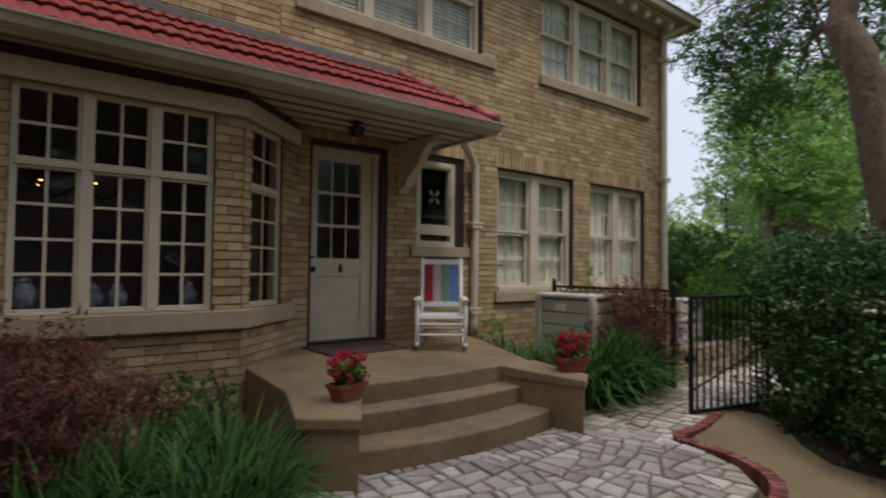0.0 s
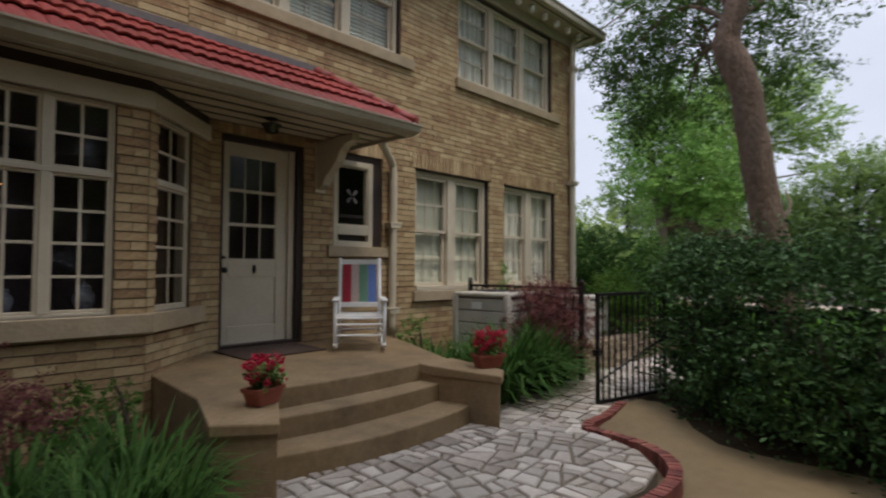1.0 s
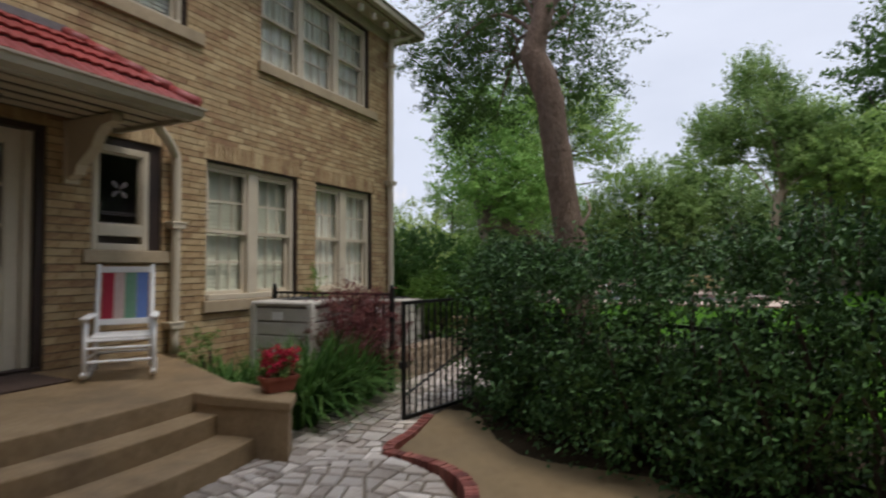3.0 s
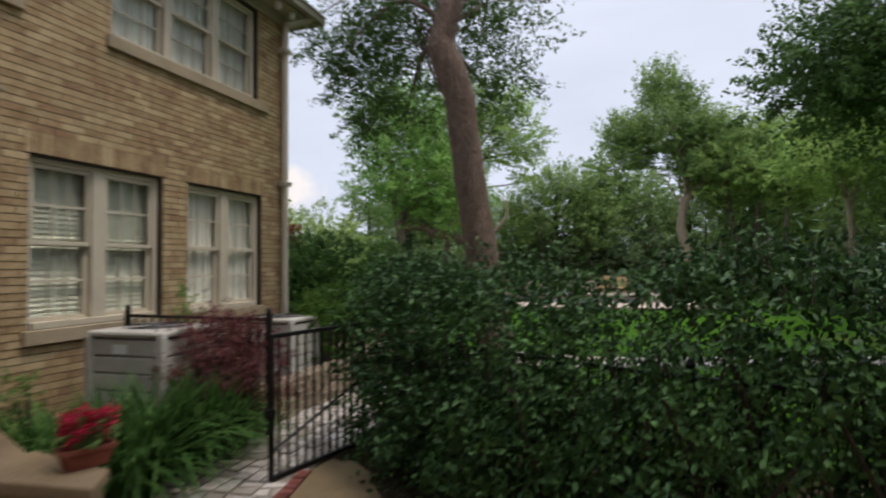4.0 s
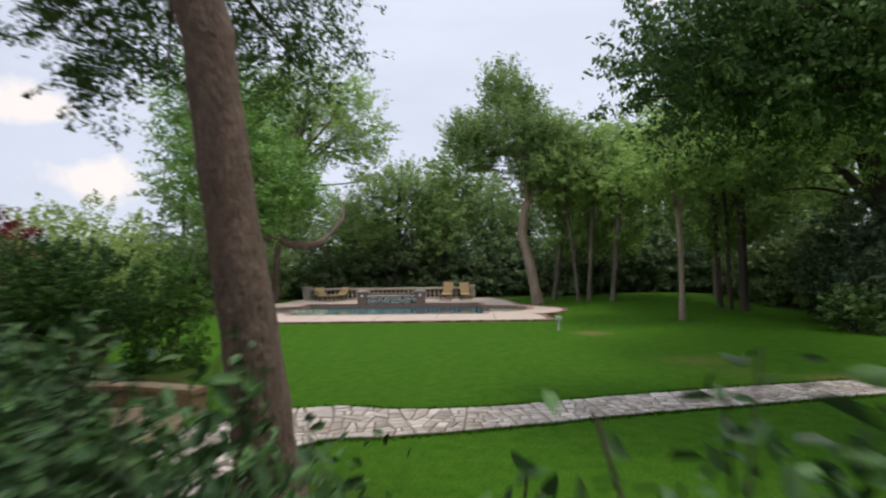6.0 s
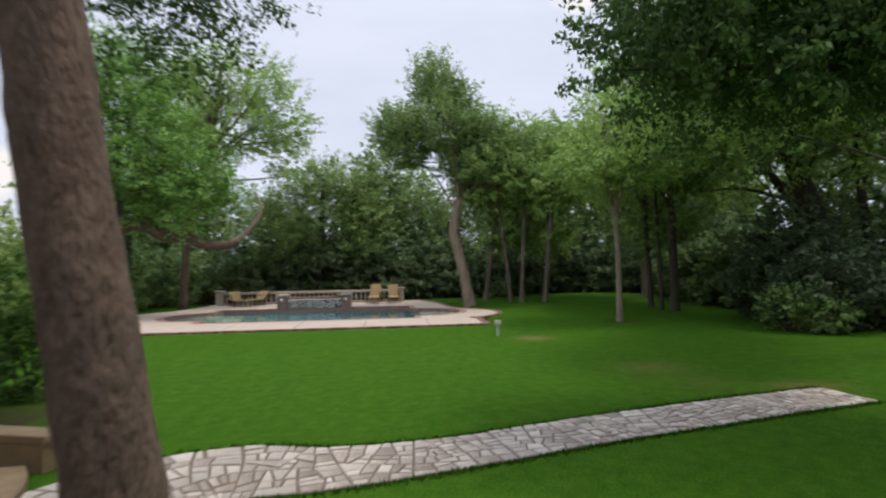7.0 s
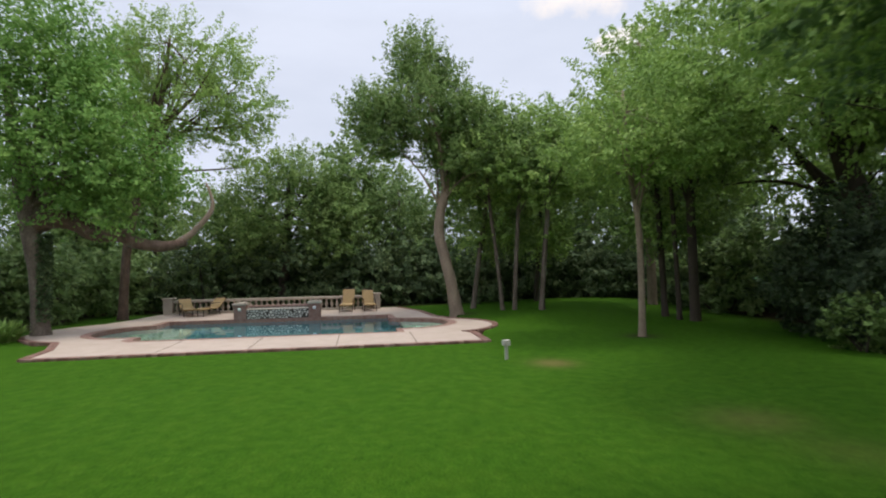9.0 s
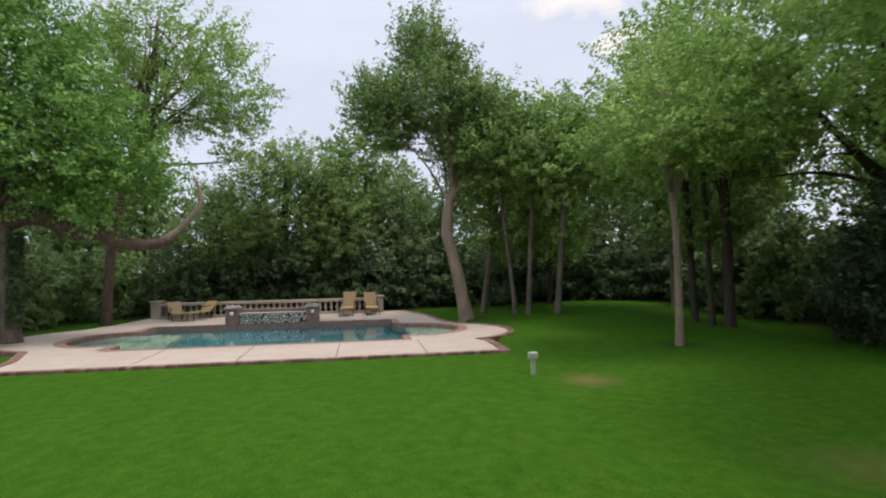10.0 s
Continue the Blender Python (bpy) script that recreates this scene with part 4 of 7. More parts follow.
def windows():
    hung_window("window_1", "cream double-hung windows with glazing bars and blinds", WIN_A, 2, 3, "blind", mull=0.16)
    hung_window("window_2", "cream double-hung windows with sheer curtains", WIN_B, 2, 3, "curtain", mull=0.16)
    hung_window("window_3", "triple cream double-hung upper windows above a canopy", UP_L, 3, 3, "blind", mull=0.12)
    hung_window("window_4", "triple cream double-hung upper windows near the eave", UP_R, 3, 3, "curtain", mull=0.12, depth=0.118)
    for n, (op, ov) in enumerate(((WIN_A, 0.06), (WIN_B, 0.06), (UP_L, 0.2), (UP_R, 0.2))):
        sill("sill", op[0] - 0.05 if ov < 0.1 else op[0] - 0.06, op[2] + ov if ov > 0.1 else op[2] + 0.02, op[1] - 0.13, op[1], WALL_Y - 0.055, WALL_Y + 0.12)
    # small casement with a box below
    t = thing("window_5", "small cream casement with a dark leaded pane", "window", pose(0, WALL_Y, 0), kind="structure")
    x0, z0, x1, z1 = SMALL
    xr, zt = x1 - 0.14, z1 - 0.08
    fr = Shape().box(x0 + 0.006, -0.006, z0, x0 + 0.065, 0.1, zt).box(xr - 0.065, -0.006, z0, xr, 0.1, zt).box(x0 + 0.065, -0.006, zt - 0.065, xr - 0.065, 0.1, zt).box(x0 + 0.065, -0.006, z0 + 0.13, xr - 0.065, 0.1, z0 + 0.235).box(x0 + 0.065, -0.006, z0, xr - 0.065, 0.1, z0 + 0.06)
    part("window_frame", fr, PAINT, t, bevel=0.005)
    bead = Shape()
    for a, b, c, d in ((x0 + 0.065, z0 + 0.235, x0 + 0.08, zt - 0.065), (xr - 0.08, z0 + 0.235, xr - 0.065, zt - 0.065), (x0 + 0.08, zt - 0.08, xr - 0.08, zt - 0.065), (x0 + 0.08, z0 + 0.235, xr - 0.08, z0 + 0.25)):
        bead.box(a, 0.012, b, c, 0.06, d)
    part("glazing_bead", bead, PAINT, t)
    part("reveal", Shape().box(xr, 0.02, z0, x1 + 0.004, 0.2, z1).box(x0 - 0.004, 0.02, zt, xr, 0.2, z1 + 0.004).box(x0 + 0.065, 0.05, z0 + 0.06, xr - 0.065, 0.1, z0 + 0.13), DARKTRIM, t, "dark brown painted surround")
    p = part("pane", Shape().box(x0 + 0.08, 0.03, z0 + 0.25, xr - 0.08, 0.034, zt - 0.08), GLASS, t)
    p.visible_shadow = False
    cx, cz = (x0 + xr) / 2, z0 + 0.57
    st = Shape()
    for a in (45, 135, 225, 315):
        st.add([(-0.004, 0.026, 0.012), (0.004, 0.026, 0.012), (0.022, 0.026, 0.062), (0.016, 0.026, 0.098), (-0.016, 0.026, 0.098), (-0.022, 0.026, 0.062)], [(0, 1, 2, 3, 4, 5)], pose(cx, 0, cz, 0, a, 0))
    part("leaded_motif", st, FLASHING, t, "grey cross-shaped leaded motif")
    came = Shape()
    for z in (z0 + 0.33, z0 + 0.35):
        came.box(x0 + 0.1, 0.027, z, xr - 0.1, 0.03, z + 0.004)
    part("lead_came", came, FLASHING, t)
    sill("sill", x0 - 0.08, x1 + 0.09, z0 - 0.12, z0, WALL_Y - 0.04, WALL_Y + 0.1)


windows()


def bay_windows():
    def unit(name, label, m, x0, x1, lights, cols, mull):
        t = thing(name, label, "window", m, kind="structure")
        z0, z1, tr, e = 0.79, 2.27, 1.745, 0.022
        fr = Shape().box(x0, 0.02, z0, x0 + e, 0.12, z1).box(x1 - e, 0.02, z0, x1, 0.12, z1).box(x0 + e, 0.02, z0, x1 - e, 0.12, z0 + 0.025).box(x0 + e, 0.02, z1 - e, x1 - e, 0.12, z1).box(x0 + e, 0.012, tr, x1 - e, 0.12, tr + 0.035)
        w = (x1 - x0 - 2 * e - (lights - 1) * mull) / lights
        for i in range(1, lights):
            a = x0 + e + i * w + (i - 1) * mull
            fr.box(a, 0.015, z0 + 0.025, a + mull, 0.12, z1 - e)
        part("window_frame", fr, PAINT, t, bevel=0.004)
        for i in range(lights):
            a = x0 + e + i * (w + mull)
            sash(t, a, a + w, z0 + 0.025, tr, 0.03, cols, 4, 0.02, 0.019, upright=1.0)
            sash(t, a, a + w, tr + 0.035, z1 - e, 0.03, cols, 2, 0.02, 0.019, upright=1.0)

    unit("window_6", "wide cream casement window band of a bay with many panes", pose(0, BAY_Y, 0), 0.02, 1.235, 3, 2, 0.06)
    d = math.hypot(0.78, WALL_Y - BAY_Y)
    ms = pose(1.45, BAY_Y, 0, 0, 0, math.degrees(math.atan2(WALL_Y - BAY_Y, 0.78)))
    unit("window_7", "narrow cream casement in the angled bay side", ms, 0.13, d - 0.38, 1, 2, 0.05)
    # stone band and trim board round the bay
    sl = Shape().box(-0.12, -0.06, 0.65, 1.48, 0.1, 0.79)
    tagged(part("sill", sl, STONE, m=pose(0, BAY_Y, 0), bevel=0.008), "pale sandstone sill band of the bay", "sill", kind="structure")
    tagged(part("sill", Shape().box(0.0, -0.06, 0.65, d - 0.18, 0.1, 0.79), STONE, m=ms, bevel=0.008), "pale sandstone sill of the angled bay side", "sill", kind="structure")
    tagged(part("trim", Shape().box(-0.12, -0.04, 2.27, 1.47, 0.05, 2.405), PAINT, m=pose(0, BAY_Y, 0), bevel=0.006), "cream trim board above the bay windows", "trim", kind="structure")
    tagged(part("trim", Shape().box(0.0, -0.04, 2.27, d - 0.08, 0.05, 2.405), PAINT, m=ms, bevel=0.006), "cream trim board above the angled bay side", "trim", kind="structure")

    # dark strip between trim and soffit, painting the shade below the overhang
    tagged(part("trim", Shape().box(-0.12, -0.02, 2.405, 1.46, 0.05, 2.484), DARKTRIM, m=pose(0, BAY_Y, 0)), "dark strip painted as shade above the bay trim", "trim", kind="structure")
    tagged(part("trim", Shape().box(0.0, -0.02, 2.405, d - 0.08, 0.05, 2.484), DARKTRIM, m=ms), "dark strip painted as shade above the angled bay trim", "trim", kind="structure")


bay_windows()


def front_door():
    x0, z0, x1, z1 = DOOR
    t = thing("door_1", "closed cream half-glazed wooden front door", "door", pose(0, WALL_Y, 0), kind="structure")
    fr = Shape().box(x0 - 0.003, 0.02, z0, x0 + 0.04, 0.2, z1).box(x1 - 0.06, 0.02, z0, x1 + 0.003, 0.2, z1).box(x0 + 0.04, 0.02, z1 - 0.05, x1 - 0.06, 0.2, z1 + 0.003)
    part("door_frame", fr, DARKTRIM, t, "dark brown door frame", bevel=0.003)
    a, b, y = x0 + 0.04, x1 - 0.06, 0.1
    part("door_jamb", Shape().box(b - 0.07, 0.07, z0, b, 0.19, z1 - 0.05), PAINT, t, bevel=0.003)
    b -= 0.07
    zs, zt = 1.2, z1 - 0.17
    lf = Shape().box(a, y, z0 + 0.01, a + 0.09, y + 0.045, z1 - 0.05).box(b - 0.12, y, z0 + 0.01, b, y + 0.045, z1 - 0.05)
    lf.box(a + 0.09, y, zt, b - 0.12, y + 0.045, z1 - 0.05).box(a + 0.09, y, zs - 0.17, b - 0.12, y + 0.045, zs).box(a + 0.09, y, z0 + 0.01, b - 0.12, y + 0.045, z0 + 0.2)
    lf.box(a + 0.09, y + 0.014, z0 + 0.2, b - 0.12, y + 0.04, zs - 0.17)
    leaf = part("door_leaf", lf, PAINT, t, bevel=0.004)
    sash(t, a + 0.088, b - 0.118, zs, zt, y + 0.005, 3, 3, 0.012, 0.03)
    part("door_knocker", Shape().tube([((a + b) / 2, y - 0.004, zs - 0.09), ((a + b) / 2, y - 0.02, zs - 0.09)], 0.02, 12).box((a + b) / 2 - 0.012, y - 0.02, zs - 0.13, (a + b) / 2 + 0.012, y, zs - 0.05), IRON, t, "dark iron door knocker", bevel=0.003)
    kn = Shape()
    for z in (1.1, 1.22):
        kn.tube([(a + 0.035, y, z), (a + 0.035, y - 0.05, z)], 0.014, 10)
    kn.lathe([(0.006, 0), (0.028, 0.008), (0.03, 0.025), (0.02, 0.04), (0.004, 0.044)], 14, pose(a + 0.035, y - 0.035, 1.1, 90))
    part("door_handle", kn, IRON, t, "dark metal knob and lock", soft=True)
    part("threshold", Shape().box(x0, 0.0, z0, x1, 0.2, z0 + 0.03), DARKTRIM, t)


front_door()


def arc_front(xa, xb, y_mid, bow, n=16):
    c, h = (xa + xb) / 2, (xb - xa) / 2
    return [(xa + (xb - xa) * i / n, y_mid + bow * ((xa + (xb - xa) * i / n - c) / h) ** 2) for i in range(n + 1)]


def porch():
    t = thing("porch", "tan concrete porch slab with curved steps", "porch", kind="structure")
    top = arc_front(1.71, 3.45, 3.4, 0.043)
    part("slab", Shape().prism(top + [(3.72, 3.39), (4.08, 4.28), (4.3, WALL_Y - 0.012), (2.2, WALL_Y - 0.012), (1.53, 4.47), (1.48, 3.39)], -0.4, porch_z), CONCRETE, t, bevel=0.012)
    part("step", Shape().prism(arc_front(1.55, 3.66, 3.156, 0.131) + [(3.7, 3.6), (1.55, 3.6)], -0.4, 0.163), CONCRETE, t, bevel=0.012)
    part("step", Shape().prism(arc_front(1.545, 3.67, 2.825, 0.177) + [(3.7, 3.6), (1.52, 3.6)], -0.4, 0.022), CONCRETE, t, bevel=0.012)
    lp = [(1.29, 2.92), (1.585, 2.705), (1.876, 3.21), (1.876, 3.49), (1.477, 3.49)]
    rp = [(3.48, 2.64), (3.72, 2.8), (3.78, 3.44), (3.36, 3.49), (3.36, 3.29)]
    for nm, q in (("cheek_wall", lp), ("cheek_wall", rp)):
        part(nm, Shape().prism(shrink(q, 0.03), -0.4, 0.22), CONCRETE, t)
        part("cap", Shape().prism(q, 0.22, lambda x, y: porch_z(x, y) + 0.004), CONCRETE, t, bevel=0.012)


porch()


def canopy():
    """Red tiled canopy over bay and door, hipped at its end."""
    t = thing("canopy", "red clay tiled canopy with cream gutter", "canopy", kind="structure")
    yg, zg, xe, xl = 4.0, 2.555, 3.88, -2.58
    yt, zt, xt = WALL_Y - 0.01, 3.2, 3.32
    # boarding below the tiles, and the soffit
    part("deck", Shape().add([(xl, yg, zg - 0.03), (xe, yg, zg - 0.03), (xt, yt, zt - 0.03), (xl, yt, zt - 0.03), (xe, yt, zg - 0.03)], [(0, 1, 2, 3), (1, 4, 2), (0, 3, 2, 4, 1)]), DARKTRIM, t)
    sof = Shape()
    y = yg + 0.24
    while y < yt - 0.05:
        sof.box(xl, y, 2.485, xe - 0.08, min(y + 0.13, yt), 2.491)
        y += 0.2
    # dark sheet paints in the shade of the board gaps and front recess
    part("soffit_gap_shade", Shape().box(xl, yg + 0.08, 2.491, xe - 0.08, yt, 2.52), DARKTRIM, t)
    part("soffit", sof, PAINT, t, "cream boarded soffit")
    # gutter with a rolled lip, along the front and round the end
    prof = [(0, 0.0), (-0.035, 0.0), (-0.075, 0.03), (-0.085, 0.075), (-0.1, 0.09), (-0.1, 0.105), (-0.085, 0.105), (-0.07, 0.095), (-0.062, 0.045), (-0.03, 0.015), (0, 0.015)]
    gu = Shape()
    for dy, dz in prof:
        gu.v += [(xl, yg + dy + 0.06, zg - 0.088 + dz), (xe - dy - 0.06, yg + dy + 0.06, zg - 0.088 + dz), (xe - dy - 0.06, yt, zg - 0.088 + dz)]
    n = len(prof)
    for i in range(n):
        a, b = 3 * i, 3 * ((i + 1) % n)
        gu.f += [(a, b, b + 1, a + 1), (a + 1, b + 1, b + 2, a + 2)]
    part("gutter", gu, GUTTER, t, "weathered cream rolled gutter")
    fa = Shape().box(xl, yg + 0.05, 2.45, xe - 0.05, yg + 0.09, zg - 0.02).box(xe - 0.09, yg + 0.09, 2.45, xe - 0.05, yt, zg - 0.02).box(xl, yg + 0.035, 2.452, xe - 0.04, yg + 0.05, 2.472)
    part("fascia", fa, GUTTER, t, bevel=0.004)
    # tiles: four courses of rolled tiles
    courses, wid = 4, 0.21
    run = Vector((0, yt - yg, zt - zg))
    for c in range(courses):
        a, b = c / courses, min(1.0, (c + 1.25) / courses)
        x = xl
        while x < xe - 0.05:
            lim = xe - (xe - xt) * (a + b) / 2
            x1 = min(x + wid, xe - (xe - xt) * a)
            if x1 - x > 0.05:
                sh = Shape()
                m = 8
                for i in range(m + 1):
                    u = i / m
                    lift = 0.004 + 0.017 * abs(math.sin(u * math.pi * 2)) + 0.003 * math.sin(c + x * 9)
                    for s, up in ((a, 0.032 if c else 0.008), (b, 0.0)):
                        p = Vector((min(x + (x1 - x) * u, xe - (xe - xt) * s), yg - 0.02, zg)) + run * s
                        nor = Vector((0, -run.z, run.y)).normalized() * (lift + up)
                        sh.v += [tuple(p + nor), tuple(p + nor - Vector((0, -run.z, run.y)).normalized() * 0.016)]
                for i in range(m):
                    q = 4 * i
                    sh.f += [(q, q + 4, q + 6, q + 2), (q + 1, q + 3, q + 7, q + 5), (q, q + 1, q + 5, q + 4)]
                part("roof_tile", sh, RED_TILE, t)
            x += wid
    hip = Vector((xt - xe, yt - yg, zt - zg))
    for k in range(5):
        a, b = k / 5, (k + 1.12) / 5
        p, q = Vector((xe - 0.02, yg + 0.01, zg + 0.05)) + hip * a, Vector((xe - 0.02, yg + 0.02, zg + 0.045)) + hip * min(1, b)
        part("hip_tile", Shape().tube([p, p.lerp(q, 0.5), q], [0.06, 0.056, 0.05], 10), RED_TILE, t, soft=True)
    part("end_tiles", Shape().add([(xe, yg, zg + 0.02), (xe + 0.02, yt, zg + 0.02), (xt, yt, zt + 0.02), (xe, yg, zg), (xe + 0.02, yt, zg), (xt, yt, zt)], [(0, 1, 2), (5, 4, 3), (0, 3, 4, 1)]), RED_TILE, t)
    part("flashing", Shape().box(xl, yt - 0.06, zt + 0.0, xt + 0.02, yt + 0.0, zt + 0.065, None), FLASHING, t, "grey metal flashing")
    # carved bracket below the soffit
    br = thing("bracket", "cream scrolled wooden bracket below the canopy", "bracket", pose(3.42, WALL_Y, 0), kind="structure")
    prof = [(-0.02, 2.47), (-0.62, 2.47), (-0.62, 2.4), (-0.5, 2.38), (-0.42, 2.32), (-0.36, 2.22), (-0.26, 2.14), (-0.17, 2.08), (-0.13, 2.0), (-0.02, 1.96)]
    s = Shape()
    s.v = [(-0.05, y, z) for y, z in prof] + [(0.05, y, z) for y, z in prof]
    k = len(prof)
    s.f = [tuple(range(k)), tuple(range(2 * k - 1, k - 1, -1))] + [(i, k + i, k + (i + 1) % k, (i + 1) % k) for i in range(k)]
    part("bracket_body", s, PAINT, br, bevel=0.006)
    part("plate", Shape().box(-0.065, -0.025, 1.93, 0.065, -0.001, 2.47), PAINT, br, bevel=0.004)
    # porch lantern
    l = thing("porch_lantern", "dark metal lantern hung below the soffit", "lamp", pose(2.56, 4.55, 2.47) @ Matrix.Diagonal((1.25, 1.25, 0.68, 1)), kind="")
    part("rose", Shape().lathe([(0.045, 0.0), (0.045, -0.012), (0.012, -0.02)][::-1], 14), IRON, l)
    part("stem", Shape().tube([(0, 0, -0.015), (0, 0, -0.05)], 0.008, 8), IRON, l)
    part("cap", Shape().lathe([(0.075, -0.085), (0.07, -0.07), (0.02, -0.045)], 8), IRON, l)
    cage = part("cage", Shape().lathe([(0.03, -0.19), (0.04, -0.18), (0.06, -0.085)], 8), material("smoked lantern glass", [(0.02, 0.016, 0.012), (0.05, 0.04, 0.03)], 0.25, 20), l)
    fins = Shape()
    for k in range(6):
        a = k * math.pi / 3
        fins.tube([(0.062 * math.cos(a), 0.062 * math.sin(a), -0.085), (0.04 * math.cos(a), 0.04 * math.sin(a), -0.19)], 0.006, 5)
    tagged(part("ribwork", fins, IRON, cage), kind="stuff")


canopy()


def downpipe(name, label, pts, r, clamps, spouts=()):
    t = thing(name, label, "downpipe", kind="structure")
    part("pipe", Shape().tube(curve_pts(pts, 5), r, 14), PAINT, t, soft=True)
    for x, y, z in clamps:
        part("bracket", Shape().box(x - r * 1.7, y - r * 1.25, z - 0.03, x + r * 1.7, y + r * 1.6, z + 0.03).box(x - r * 2, y - r * 1.4, z + 0.02, x + r * 2, y + r * 1.6, z + 0.04), PAINT, t, bevel=0.004)


downpipe("downpipe", "cream round downpipe with elbow from the canopy", [(3.86, 4.5, 2.5), (3.98, 4.66, 2.5), (4.2, 4.85, 2.48), (4.37, 4.95, 2.38), (4.42, 4.97, 2.22), (4.42, 4.97, 1.4), (4.41, 4.97, 0.34)], 0.045, [(4.42, 4.97, 1.63), (4.41, 4.97, 0.62)])
downpipe("downpipe", "cream round downpipe at the house corner", [(9.0, 4.72, 5.3), (8.92, 4.76, 5.22), (8.64, 4.9, 5.05), (8.61, 4.95, 4.95), (8.61, 4.96, 3.5), (8.61, 4.96, 1.6), (8.61, 4.96, -0.2)], 0.05, [(8.61, 4.96, 4.64), (8.61, 4.96, 2.62)])


def main_eave():
    t = thing("roof", "main house roof with cream bracketed eave", "roof", kind="structure")
    yf, xf, z = 4.72, 9.2, 5.22
    part("soffit", Shape().box(-6, yf + 0.02, z, xf - 0.02, WALL_Y + 0.05, z + 0.03).box(HOUSE_X - 0.05, WALL_Y + 0.05, z, xf - 0.02, 14, z + 0.03), GUTTER, t)
    part("frieze", Shape().box(-6, WALL_Y - 0.03, 5.06, HOUSE_X + 0.03, WALL_Y + 0.01, z).box(HOUSE_X, WALL_Y + 0.01, 5.06, HOUSE_X + 0.03, 14, z), GUTTER, t, bevel=0.004)
    part("gutter", Shape().box(-6, yf - 0.08, z + 0.04, xf + 0.06, yf + 0.02, z + 0.17).box(xf - 0.04, yf + 0.02, z + 0.04, xf + 0.06, 14, z + 0.17).box(-6, yf - 0.1, z + 0.15, xf + 0.08, yf - 0.08, z + 0.18), GUTTER, t, bevel=0.012)
    x = 8.95
    while x > 4.0:
        part("rafter_block", Shape().lathe([(0.045, 0), (0.048, 0.09), (0.03, 0.11)], 12, pose(x, yf + 0.1, z + 0.01, 180)), WHITE, t, soft=True)
        x -= 0.36
    part("roof_slope", Shape().add([(-6, yf - 0.06, z + 0.16), (xf + 0.05, yf - 0.06, z + 0.16), (xf + 0.05, 14, z + 0.16), (-6, 14, z + 0.16), (-6, 9, 7.4), (5, 9, 7.4)], [(0, 1, 5, 4), (1, 2, 5), (2, 3, 4, 5), (0, 4, 3), (3, 2, 1, 0)]), RED_TILE, t)


main_eave()
# ---- garden by the house ----
landing()
flag_path()
HEDGE_LINE = [(6.06, 2.12), (5.62, 1.7), (5.2, 1.12), (4.94, 0.6), (4.66, 0.1), (4.42, -0.4), (4.22, -1.1), (4.17, -2.0), (4.27, -3.2), (4.5, -4.8), (5.0, -6.6)]
HEDGE = curve_pts([(x, y, 0) for x, y in HEDGE_LINE], 12)


